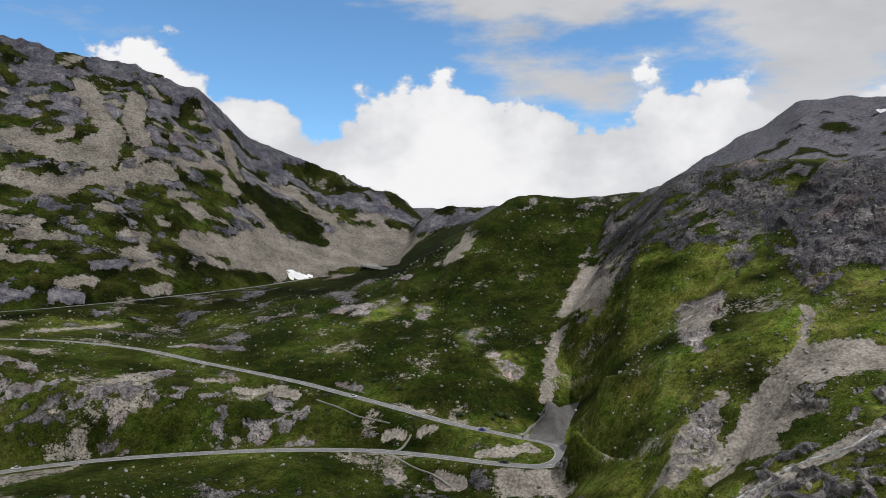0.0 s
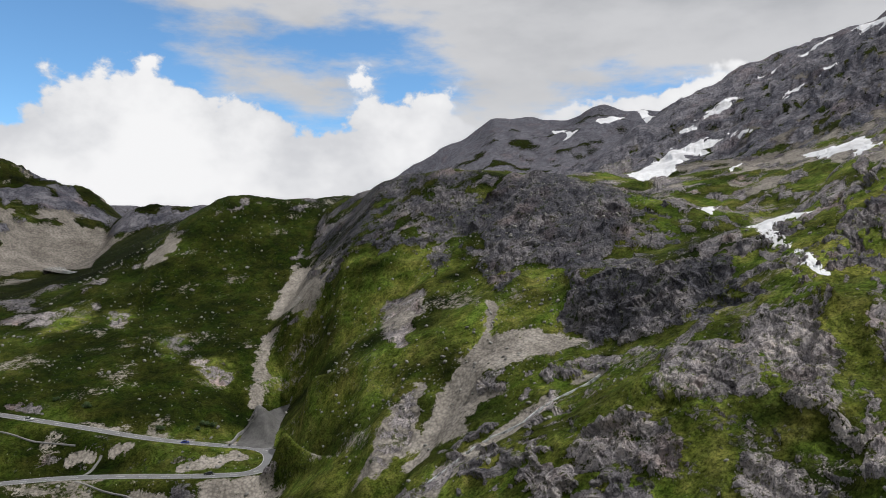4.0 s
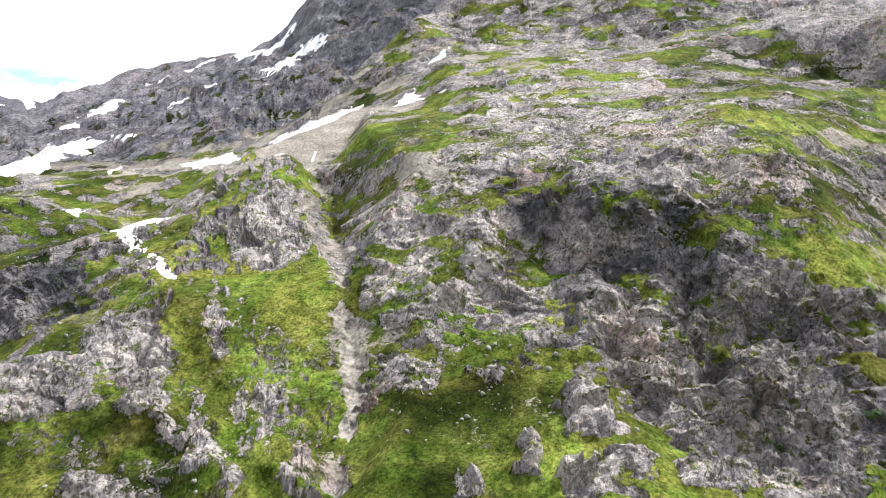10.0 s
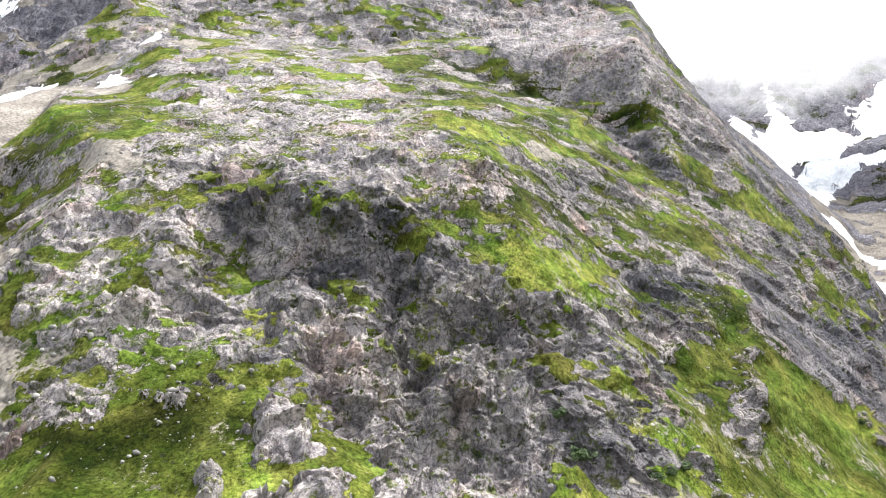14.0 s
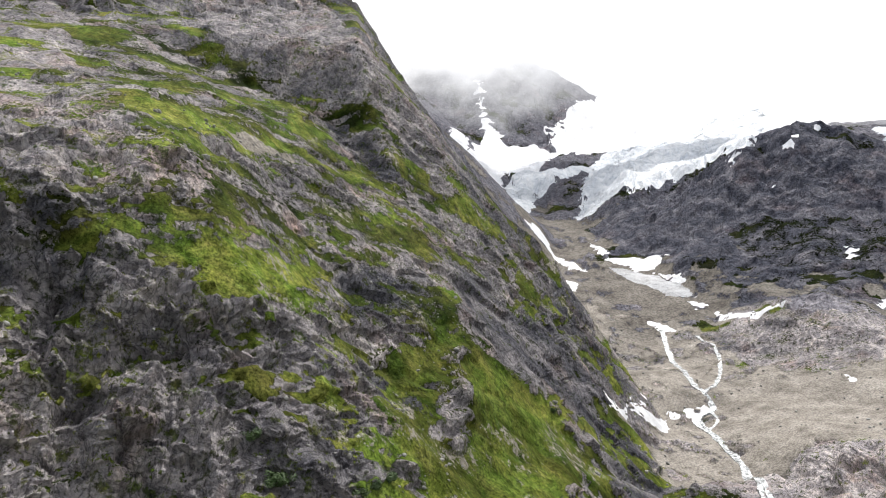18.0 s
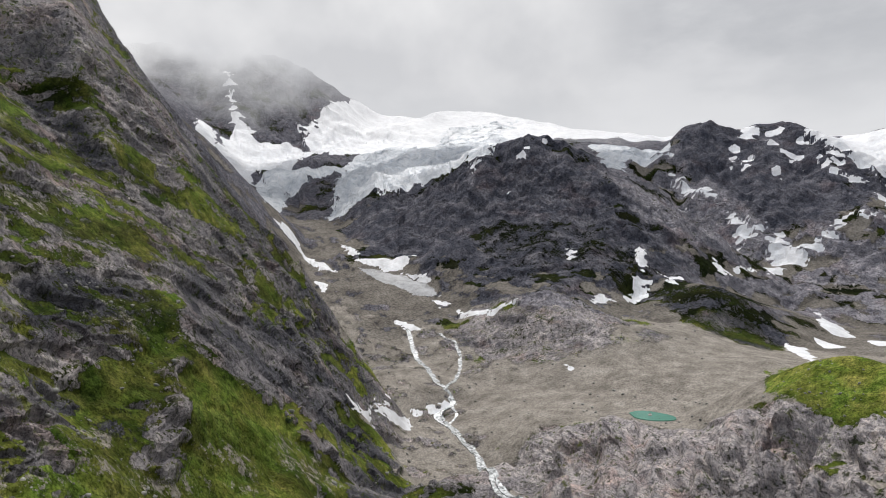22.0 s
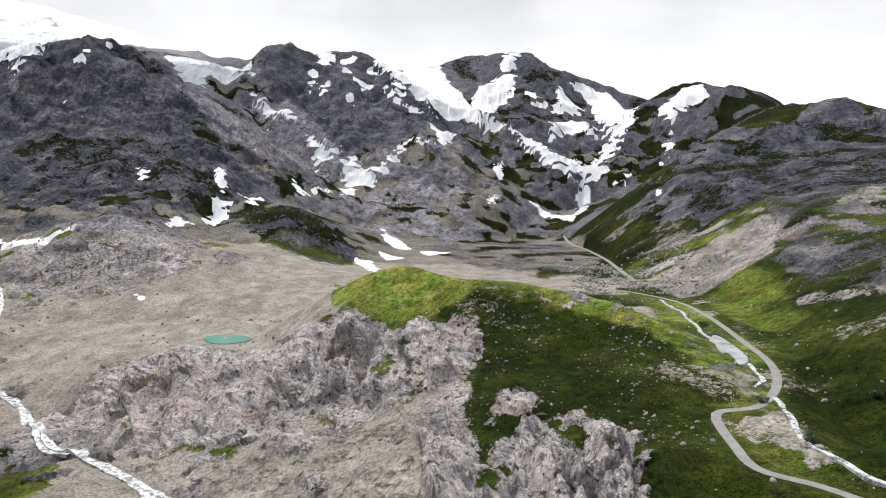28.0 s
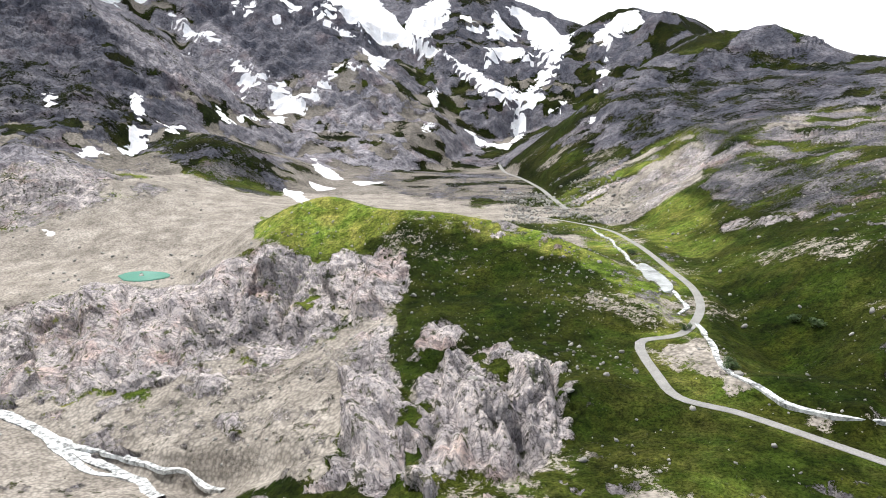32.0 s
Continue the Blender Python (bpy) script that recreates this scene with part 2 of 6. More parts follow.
def plain_material(name, stops, size, rough_value, depth=0.3, fine=None, metal=0.0):
    m, nt, bsdf = surface(name)
    c = ramp(nt, grain(nt, size, 7, 0.65), *stops)
    if fine:
        c = mixed(nt, 1.0, c, ramp(nt, grain(nt, fine, 4, 0.7), (0.3, (0.7, 0.7, 0.7)), (0.7, (1.2, 1.2, 1.2))), "MULTIPLY")
    nt.links.new(c, bsdf.inputs["Base Color"])
    bsdf.inputs["Roughness"].default_value, bsdf.inputs["Metallic"].default_value = rough_value, metal
    if depth:
        relief(nt, bsdf, grain(nt, size * 0.2, 6, 0.7), depth, size * 0.1)
    return m


def boulder_material():
    m, nt, bsdf = surface("lichened gneiss boulders")
    info = nt.nodes.new("ShaderNodeNewGeometry")
    each = ramp(nt, info.outputs["Random Per Island"], (0.0, (0.19, 0.184, 0.172)), (0.5, (0.27, 0.262, 0.246)), (1.0, (0.38, 0.368, 0.345)))
    mottle = ramp(nt, grain(nt, 0.8, 5, 0.7), (0.3, (0.6, 0.6, 0.58)), (0.65, (1.1, 1.1, 1.08)))
    nt.links.new(mixed(nt, 1.0, each, mottle, "MULTIPLY"), bsdf.inputs["Base Color"])
    bsdf.inputs["Roughness"].default_value = 0.9
    relief(nt, bsdf, grain(nt, 0.7, 6, 0.7), 0.6, 0.25)
    return m


def paint_material(name, colour, rough_value=0.35, metal=0.0):
    m, nt, bsdf = surface(name)
    c = mixed(nt, ramp(nt, grain(nt, 0.6, 5, 0.6), (0.4, (0, 0, 0)), (0.8, (0.5, 0.5, 0.5))), colour, tuple(v * 0.8 for v in colour))
    nt.links.new(c, bsdf.inputs["Base Color"])
    bsdf.inputs["Roughness"].default_value, bsdf.inputs["Metallic"].default_value = rough_value, metal
    return m


MAT_SNOW = snow_material()
MAT_ICE = ice_material("glacier ice", (0.90, 0.905, 0.91), (0.56, 0.60, 0.64))
MAT_OLD_ICE = ice_material("grey dirty ice", (0.46, 0.46, 0.47), (0.28, 0.275, 0.27))
MAT_TAR = plain_material("worn road tarmac", ((0.3, (0.15, 0.15, 0.155)), (0.7, (0.22, 0.22, 0.225))), 6.0, 0.85, 0.1, 0.4)
MAT_APRON = plain_material("dark gravel apron", ((0.3, (0.07, 0.068, 0.066)), (0.7, (0.15, 0.145, 0.14))), 5.0, 0.9, 0.3, 0.6)
MAT_GRAVEL_ROAD = plain_material("pale chippings road", ((0.3, (0.19, 0.187, 0.178)), (0.7, (0.28, 0.274, 0.26))), 5.0, 0.9, 0.2, 0.5)
MAT_MARK = plain_material("white road paint", ((0.3, (0.55, 0.55, 0.53)), (0.7, (0.75, 0.75, 0.73))), 1.0, 0.7, 0)
MAT_FOAM = plain_material("white tumbling water", ((0.38, (0.13, 0.135, 0.13)), (0.48, (0.42, 0.435, 0.435)), (0.6, (0.76, 0.775, 0.775))), 2.2, 0.25, 0.6)
MAT_MILK = plain_material("milky turquoise lake water", ((0.3, (0.10, 0.28, 0.21)), (0.7, (0.14, 0.35, 0.27))), 30.0, 0.12, 0.05)
MAT_SHALLOW = plain_material("shallow grey river water", ((0.35, (0.22, 0.235, 0.23)), (0.6, (0.42, 0.44, 0.44))), 7.0, 0.15, 0.2)
MAT_BOULDER = boulder_material()
MAT_CONCRETE = plain_material("weathered grey concrete", ((0.3, (0.20, 0.195, 0.19)), (0.7, (0.30, 0.295, 0.28))), 8.0, 0.9, 0.3, 0.8)
MAT_TYRE = paint_material("black rubber", (0.02, 0.02, 0.02), 0.8)
MAT_GLASS = paint_material("dark car glass", (0.02, 0.025, 0.03), 0.08)
MAT_LAMP = paint_material("car lamp lens", (0.7, 0.7, 0.68), 0.15)
# ---- ridge, foot and valley lines of the land: shares of rock and scree, paleness of the rock, dryness of the turf, then x, y, z ----
# low dryness on hill and valley lines puts cloud shadow into the turf
LINES = []


def line(rock, scree, pale, dry, *places):
    LINES.append((rock, scree, pale, dry, places))


# left mountain crest
line(0.7, 0.1, 0.08, 0.15, (-807, 955, 508), (-738, 1009, 465), (-670, 1055, 445), (-632, 1078, 441), (-609, 1092, 436), (-559, 1124, 428), (-508, 1153, 425), (-462, 1178, 416), (-426, 1197, 411), (-394, 1218, 374), (-358, 1250, 323), (-313, 1272, 288), (-258, 1305, 258), (-181, 1358, 252), (-107, 1396, 241), (-50, 1449, 204))
# left mountain shoulder
line(0.35, 0.35, 0.3, 0.3, (-645, 764, 252), (-536, 844, 252), (-471, 904, 276), (-406, 957, 277), (-328, 1029, 239), (-263, 1068, 183), (-202, 1112, 159), (-137, 1172, 152))
# left mountain slope
line(0.3, 0.25, 0.3, 0.3, (-529, 626, 152), (-445, 701, 150), (-378, 761, 147), (-307, 835, 136), (-251, 927, 123), (-186, 1023, 115))
# left mountain foot
line(0.25, 0.05, 0.3, 0.3, (-422, 481, 62), (-378, 529, 63), (-356, 562, 65), (-319, 623, 68), (-277, 708, 72), (-235, 796, 75), (-188, 880, 81))
# pass floor
line(0.1, 0.5, 0.3, 0.25, (-170, 935, 89), (-116, 993, 97), (-73, 1058, 102), (-60, 1148, 123), (-48, 1259, 164))
# pass hills
line(0.5, 0, 0.3, 0.25, (-45, 1179, 175), (-14, 1150, 186), (14, 1130, 198), (58, 1108, 197), (82, 1087, 185))
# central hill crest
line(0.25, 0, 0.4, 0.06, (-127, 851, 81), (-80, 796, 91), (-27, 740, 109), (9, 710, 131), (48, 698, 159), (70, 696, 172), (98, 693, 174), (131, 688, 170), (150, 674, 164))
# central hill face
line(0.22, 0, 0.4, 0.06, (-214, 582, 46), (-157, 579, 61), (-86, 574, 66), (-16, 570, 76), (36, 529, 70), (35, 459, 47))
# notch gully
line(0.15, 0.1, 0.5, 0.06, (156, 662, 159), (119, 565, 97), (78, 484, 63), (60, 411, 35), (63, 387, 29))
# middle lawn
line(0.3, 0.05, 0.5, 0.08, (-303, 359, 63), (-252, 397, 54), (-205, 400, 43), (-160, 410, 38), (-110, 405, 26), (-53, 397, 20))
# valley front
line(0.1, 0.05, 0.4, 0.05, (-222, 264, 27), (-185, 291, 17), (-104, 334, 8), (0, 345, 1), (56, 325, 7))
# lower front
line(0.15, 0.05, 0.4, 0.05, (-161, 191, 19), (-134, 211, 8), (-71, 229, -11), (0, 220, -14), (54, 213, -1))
# crag ridge crest
line(0.4, 0, 0.08, 0.15, (155, 631, 162), (179, 562, 175), (197, 514, 180), (213, 485, 182))
# crag ridge crest b
line(0.4, 0, 0.08, 0.15, (170, 505, 175), (204, 466, 179), (232, 425, 174), (248, 393, 169), (261, 367, 160))
# crag ridge foot
line(0.3, 0, 0.08, 0.15, (121, 447, 117), (141, 415, 112), (166, 390, 114), (177, 347, 108), (193, 327, 113), (208, 300, 110))
# boulder slope
line(0.15, 0.08, 0.6, 0.2, (80, 364, 62), (103, 327, 67), (130, 307, 80), (84, 291, 36), (64, 331, 39))
# scree line
line(0.1, 0.2, 0.6, 0.25, (167, 261, 84), (152, 273, 82), (133, 273, 73), (120, 266, 57), (100, 254, 39))
# brook one
line(0.35, 0.15, 0.5, 0.5, (156, 217, 74), (138, 220, 67), (119, 219, 56), (95, 219, 43), (77, 215, 32))
# plateau
line(0.35, 0.1, 0.4, 0.4, (328, 398, 154), (352, 364, 150), (329, 288, 139), (340, 276, 143))
# lower crag top
line(0.5, 0, 0.2, 0.3, (189, 283, 104), (200, 263, 116), (213, 234, 119), (217, 203, 114), (201, 164, 111), (191, 146, 113))
# lower crag foot
line(0.35, 0, 0.2, 0.3, (171, 262, 85), (178, 242, 83), (184, 219, 89), (187, 197, 95))
# promontory
line(0.45, 0, 0.5, 0.65, (183, 183, 99), (186, 163, 102), (179, 153, 98), (164, 151, 92), (152, 161, 88), (141, 170, 82))
# promontory flank
line(0.5, 0, 0.5, 0.65, (121, 184, 64), (118, 156, 58), (125, 122, 61), (145, 111, 69), (159, 118, 81))
# promontory foot
line(0.3, 0, 0.5, 0.65, (89, 172, 35), (93, 112, 43), (106, 87, 50))
# green gully
line(0, 0, 0.5, 0.5, (192, 141, 106), (173, 119, 88), (157, 97, 75), (145, 78, 66))
# gully rib
line(0.45, 0, 0.5, 0.5, (197, 127, 106), (190, 109, 96), (171, 100, 82), (160, 83, 76))
# stream gully
line(0.25, 0.2, 0.6, 0.5, (349, 193, 152), (294, 147, 131), (220, 101, 112), (199, 88, 97), (181, 77, 85), (164, 72, 75), (149, 68, 67))
# round knoll top
line(0.55, 0, 0.4, 0.65, (272, 216, 139), (277, 193, 146), (281, 170, 148), (275, 151, 141))
# round knoll foot
line(0.35, 0, 0.4, 0.65, (229, 174, 121), (234, 147, 117), (238, 125, 121))
# big mountain sky
line(0.9, 0.2, 0.36, 0.4, (471, 761, 205), (677, 924, 257), (876, 1022, 370), (858, 931, 388), (852, 812, 400), (851, 693, 412), (848, 599, 417), (837, 525, 433))
# big mountain sky b
line(0.9, 0.2, 0.36, 0.4, (847, 484, 483), (857, 423, 537), (865, 360, 571), (864, 245, 594), (852, 111, 579))
# big mountain top c
line(0.9, 0.1, 0.36, 0.4, (799, -18, 531), (751, -121, 460), (714, -157, 402), (676, -185, 355), (649, -206, 310), (618, -220, 267), (598, -232, 233))
# big mountain mid
line(0.75, 0.4, 0.36, 0.4, (537, 560, 212), (566, 503, 232), (571, 434, 241), (707, 432, 347), (633, 297, 284))
# grey chute
line(0.3, 0.9, 0.3, 0.4, (493, 404, 201), (498, 332, 210), (496, 277, 222), (489, 228, 234))
# bright shelf
line(0.5, 0.1, 0.72, 0.85, (346, 260, 171), (340, 201, 178), (342, 157, 185), (280, 100, 161), (356, 95, 191), (397, 47, 211))
# upper face
line(0.62, 0.05, 0.48, 0.6, (589, 241, 328), (576, 160, 302), (555, 70, 282), (501, -3, 256))
# rib sky
line(0.55, 0, 0, 0.4, (617, -174, 327), (601, -190, 295), (587, -209, 262), (572, -223, 236), (552, -239, 201), (532, -258, 171), (506, -277, 147), (484, -272, 118), (465, -275, 94), (439, -278, 66), (415, -276, 44), (394, -271, 27), (371, -268, 13), (345, -260, 0), (307, -257, -10))
# rib behind
line(0.7, 0.2, 0, 0.4, (736, -317, 147), (711, -371, 63), (659, -381, 10))
# dark cliff top, rock tone lowered to carry the face's shade
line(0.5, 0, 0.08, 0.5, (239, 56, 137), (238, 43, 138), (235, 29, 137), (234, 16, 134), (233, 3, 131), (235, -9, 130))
# dark cliff foot
line(0.55, 0, 0.35, 0.5, (230, 41, 118), (225, 27, 115), (223, 11, 114), (222, -4, 114))
# lower cliff
line(0.6, 0.05, 0.4, 0.6, (196, 18, 95), (188, 4, 82), (189, -13, 77), (203, -35, 88), (223, -36, 108), (220, -14, 114))
# near foot
line(0.35, 0, 0.5, 0.55, (137, 76, 81), (136, 52, 73), (143, 23, 71), (149, -6, 70), (170, -45, 62))
# meadow
line(0.3, 0, 0.4, 0.5, (305, -142, 87), (280, -136, 73), (245, -97, 71), (243, -111, 55), (286, -168, 47), (258, -155, 40))
# meadow foot
line(0.4, 0.1, 0.4, 0.5, (191, -61, 61), (215, -111, 43), (272, -189, 14))
# glacier wall top
line(1, 0, 0.3, 0.3, (2589, -780, 900), (2538, -936, 930), (2443, -1166, 950), (2369, -1411, 880), (2453, -1561, 750))
# glacier plateau
line(0.9, 0, 0.3, 0.3, (2421, -1783, 766), (2306, -1929, 761), (2147, -2104, 764), (1937, -2297, 716), (1693, -2358, 634), (1488, -2489, 598))
# glacier bowl
line(0.9, 0, 0.3, 0.3, (2008, -913, 465), (1925, -972, 415), (1938, -1157, 467), (1981, -1368, 529), (1793, -1452, 486), (1764, -1780, 595))
# glacier lip
line(0.9, 0.1, 0.3, 0.3, (1718, -826, 350), (1556, -816, 276), (1558, -916, 330), (1526, -1005, 349), (1264, -820, 211), (1295, -953, 286))
# forefield head
line(0.3, 1.3, 0.35, 0.6, (1280, -696, 206), (1126, -665, 164), (1203, -768, 201), (993, -687, 143))
# forefield
line(0.2, 1.3, 0.35, 0.6, (936, -554, 109), (870, -601, 101), (828, -657, 101), (750, -641, 80), (672, -608, 57), (731, -537, 58), (718, -468, 50))
# stream basin
line(0.2, 1.3, 0.5, 0.6, (700, -546, 49), (610, -497, 21), (504, -436, 14), (486, -414, -4), (434, -387, -8), (371, -358, -13), (334, -339, -14))
# basin west
line(0.35, 1.2, 0.6, 0.8, (581, -385, 20), (522, -383, 5), (485, -382, -3), (421, -317, -10), (370, -302, -13))
# knob crest
line(0.95, 0, 0.03, 0.05, (1200, -791, 207), (1162, -829, 245), (1095, -884, 265), (1024, -934, 296), (959, -959, 329), (922, -980, 348), (893, -993, 359), (853, -1026, 359), (830, -1044, 345), (805, -1062, 319), (793, -1071, 278))
# knob face
line(0.75, 0.1, 0.03, 0.05, (957, -703, 143), (867, -765, 160), (794, -840, 178), (715, -880, 185), (665, -941, 194))
# knob foot
line(0.55, 0.4, 0.03, 0.05, (806, -668, 117), (721, -673, 95), (638, -670, 83), (603, -714, 89), (588, -788, 110), (561, -853, 102))
# rock bulge
line(0.7, 0.5, 0.5, 0.5, (665, -601, 58), (616, -608, 69), (561, -632, 80), (498, -630, 65), (496, -581, 45), (541, -556, 33))
# basin floor
line(0.03, 1.3, 0.6, 0.8, (504, -466, 10), (422, -434, 11), (414, -494, 17), (349, -449, 19), (303, -454, 17), (294, -499, 27), (399, -553, 35), (370, -617, 42))
# basin rim
line(0.1, 1.1, 0.6, 0.8, (520, -737, 58), (441, -727, 50), (352, -671, 38), (295, -609, 40))
# green bump
line(0.3, 0.1, 0.3, 0.05, (560, -812, 72), (512, -817, 89), (464, -833, 91), (417, -833, 60), (382, -816, 28))
# behind knob
line(0.8, 0.5, 0.75, 0.1, (1025, -1426, 351), (942, -1421, 309), (836, -1369, 249), (641, -1247, 125), (525, -1189, 85))
# tongue glacier
line(0.95, 0, 0.4, 0.4, (1264, -1685, 463), (1172, -1749, 459), (1103, -1792, 441))
# peak two
line(0.95, 0, 0.05, 0.05, (1001, -1621, 374), (940, -1632, 453), (889, -1660, 467), (830, -1689, 430), (757, -1721, 444), (676, -1731, 399), (603, -1672, 331), (523, -1592, 254))
# peak two foot
line(0.65, 0.7, 0.8, 0.3, (926, -1373, 290), (749, -1361, 227), (600, -1375, 194), (466, -1401, 192))
# snow basin
line(0.9, 0.1, 0.4, 0.4, (940, -2315, 523), (768, -2165, 449), (600, -1903, 326), (466, -1783, 266))
# peak three
line(0.95, 0, 0.1, 0.05, (786, -2369, 526), (677, -2297, 507), (621, -2260, 527), (545, -2278, 520), (469, -2242, 539), (388, -2256, 538), (316, -2265, 493), (238, -2273, 475), (167, -2227, 398), (124, -2229, 364), (66, -2229, 356))
# peak three foot
line(0.8, 0.4, 0.1, 0.05, (450, -1838, 284), (309, -1812, 249), (184, -1825, 232), (185, -1675, 138))
# peak four
line(0.7, 0, 0.1, 0.05, (62, -2035, 300), (8, -1964, 362), (-58, -1911, 367), (-98, -1878, 325), (-135, -1824, 366), (-162, -1770, 309), (-191, -1665, 261))
# peak four snow
line(0.3, 0, 0.1, 0.05, (-203, -2219, 409), (-279, -2208, 394), (-348, -2196, 334))
# col valley
line(0.3, 0.3, 0.4, 0.1, (191, -1625, 42), (259, -1568, 59), (277, -1261, 11), (186, -1325, 28))
# valley wall
line(0.45, 0.8, 0.8, 0.1, (693, -1277, 130), (539, -1291, 109), (420, -1331, 98), (325, -1456, 119), (385, -1081, 24), (484, -1098, 39))
# car park flat
line(0, 1.2, 0.4, 0.4, (359, -825, 30), (246, -757, 25), (160, -734, 26), (102, -679, 29), (66, -681, 32), (106, -829, 30), (195, -971, 23))
# hill crest, its sunlight put into the dry turf tone
line(0.15, 0, 0.6, 0.95, (241, -462, 62), (214, -452, 70), (195, -443, 74), (168, -426, 69), (145, -411, 68), (124, -410, 70), (95, -409, 67), (73, -400, 64), (58, -386, 58), (55, -371, 52), (38, -342, 48), (26, -318, 46))
# hill back
line(0.2, 0.2, 0.6, 0.08, (265, -582, 33), (195, -563, 29), (131, -536, 37), (73, -501, 38))
# rock band top
line(0.92, 0.3, 0.95, 0.5, (352, -391, 12), (312, -398, 25), (287, -403, 23), (251, -402, 29), (215, -403, 47), (193, -396, 45), (169, -389, 46))
# rock band foot
line(0.62, 0.8, 0.95, 0.5, (336, -338, 10), (266, -307, 8), (226, -300, 10), (192, -303, 16), (177, -321, 18), (172, -356, 28))
# rib hill
line(0.5, 0, 0.85, 0.12, (134, -377, 52), (119, -340, 41), (97, -303, 41), (94, -273, 38), (94, -236, 32), (66, -266, 40), (61, -243, 33))
# hill foot west
line(0.3, 1.1, 0.6, 0.08, (207, -270, 4), (170, -264, 11), (153, -282, 21), (121, -246, 24))
# hill foot front
line(0.3, 0.2, 0.6, 0.08, (137, -207, 17), (84, -184, 36), (58, -191, 39))
# stream delta
line(0.02, 1.3, 0.4, 0.4, (270, -285, 4), (229, -273, 1), (195, -261, -2), (172, -257, -3))
# river flat
line(0.05, 0.2, 0.4, 0.1, (43, -580, 33), (29, -419, 43), (20, -368, 45), (15, -306, 45), (13, -275, 43), (3, -257, 41), (-9, -235, 46))
# right slope foot
line(0.2, 0.1, 0.5, 0.08, (31, -670, 31), (-1, -537, 42), (-6, -414, 43), (-3, -333, 40), (-9, -300, 35), (-21, -265, 45))
# right slope
line(0.3, 0.1, 0.5, 0.08, (4, -718, 37), (-37, -612, 69), (-38, -469, 61), (-49, -382, 69), (-57, -336, 69))
# talus
line(0.5, 0.6, 0.7, 0.4, (43, -740, 28), (-7, -737, 56), (-62, -790, 97))
# right crags
line(0.6, 0, 0.2, 0.2, (28, -1130, 135), (-42, -924, 106), (-59, -710, 75), (-89, -641, 89), (-105, -553, 93), (-119, -462, 99))
# right crest
line(0.5, 0.05, 0.2, 0.2, (34, -1584, 110), (-30, -1522, 149), (-103, -1445, 224), (-159, -1376, 245), (-190, -1351, 258), (-231, -1332, 246), (-260, -1314, 256), (-300, -1298, 229), (-348, -1267, 210), (-378, -1203, 200), (-416, -1078, 184), (-434, -899, 168))
# right behind
line(0.25, 0.1, 0.2, 0.3, (-288, -1749, 172), (-393, -1703, 158), (-529, -1574, 138), (-583, -1330, 122), (-591, -1096, 117))
# right behind far
line(0.25, 0.1, 0.2, 0.3, (-455, -2327, 191), (-629, -2280, 173), (-785, -2117, 146), (-852, -1754, 123))
# grey peak
line(0.95, 0.1, 0.12, 0.05, (781, 3514, 244), (914, 3482, 397), (1086, 3537, 502), (1318, 3511, 590), (1459, 3509, 697), (1586, 3508, 748), (1688, 3483, 834), (1766, 3444, 904), (1888, 3413, 894), (2016, 3397, 866), (2111, 3339, 907))
# grey peak b
line(0.9, 0.1, 0.12, 0.05, (1999, 3401, 882), (2067, 3301, 900), (2131, 3201, 876), (2229, 3072, 920), (2313, 2882, 887), (2362, 2711, 828))
# far snow peak
line(0.8, 0, 0.3, 0.3, (-329, 4287, 340), (-191, 4296, 444), (-114, 4298, 465), (-24, 4300, 424), (87, 4299, 341))
# far gap
line(0.3, 0, 0.3, 0.3, (-608, 3345, 102), (-226, 3292, 156), (120, 3298, 156), (436, 3271, 156), (686, 3330, 157))
# far gap behind
line(0.3, 0, 0.3, 0.3, (156, 4297, 202), (568, 4262, 201), (867, 4212, 200))
# gully right bank
line(0.12, 0.15, 0.5, 0.2, (101, 397, 57), (83, 373, 40), (74, 350, 28), (69, 335, 16), (69, 323, 6))
# side valley
line(0.5, 0.2, 0.4, 0.4, (79, 1498, 88), (198, 1487, 88), (293, 1369, 102), (368, 1247, 124), (439, 1170, 142), (477, 1046, 157))
# side valley b
line(0.6, 0.2, 0.4, 0.4, (222, 2390, 88), (502, 2347, 108), (763, 2276, 145), (1067, 2150, 196))
# side valley c
line(0.6, 0.2, 0.4, 0.4, (607, 1143, 226), (723, 1134, 242), (882, 1208, 263))
# lone spots on the slopes
line(0.4, 0.2, 0.5, 0.6, (282, 98, 162))
line(0.6, 0, 0.5, 0.6, (243, 57, 137))
line(0.6, 0.3, 0.5, 0.6, (531, 192, 282))
line(0.5, 0, 0.5, 0.6, (324, -17, 182))
line(0.6, 0, 0.5, 0.6, (267, -10, 157))
line(0.5, 0.2, 0.5, 0.6, (344, -51, 174))
line(0.85, 0, 0.5, 0.6, (474, -136, 256))
line(0.7, 0, 0.5, 0.6, (450, -109, 203))
line(0.8, 0, 0.5, 0.6, (403, -139, 159))
line(0.6, 0, 0.5, 0.6, (259, -27, 149))
line(0.6, 0, 0.5, 0.6, (234, 15, 137))
line(0.8, 0, 0.5, 0.6, (219, -14, 114))
line(0.75, 0, 0.5, 0.6, (238, -43, 118))
line(0.35, 0, 0.5, 0.6, (181, 19, 88))
line(0.6, 0, 0.5, 0.6, (176, -5, 77))
line(0.5, 0, 0.5, 0.6, (186, 63, 93))
line(0.15, 0, 0.5, 0.6, (177, 59, 87))
line(0.65, 0, 0.5, 0.6, (232, -87, 78))
line(0.6, 0, 0.5, 0.6, (165, 82, 73))
line(0.5, 0.3, 0.5, 0.6, (487, 259, 228))
line(0.8, 0.2, 0.5, 0.6, (665, 406, 338))
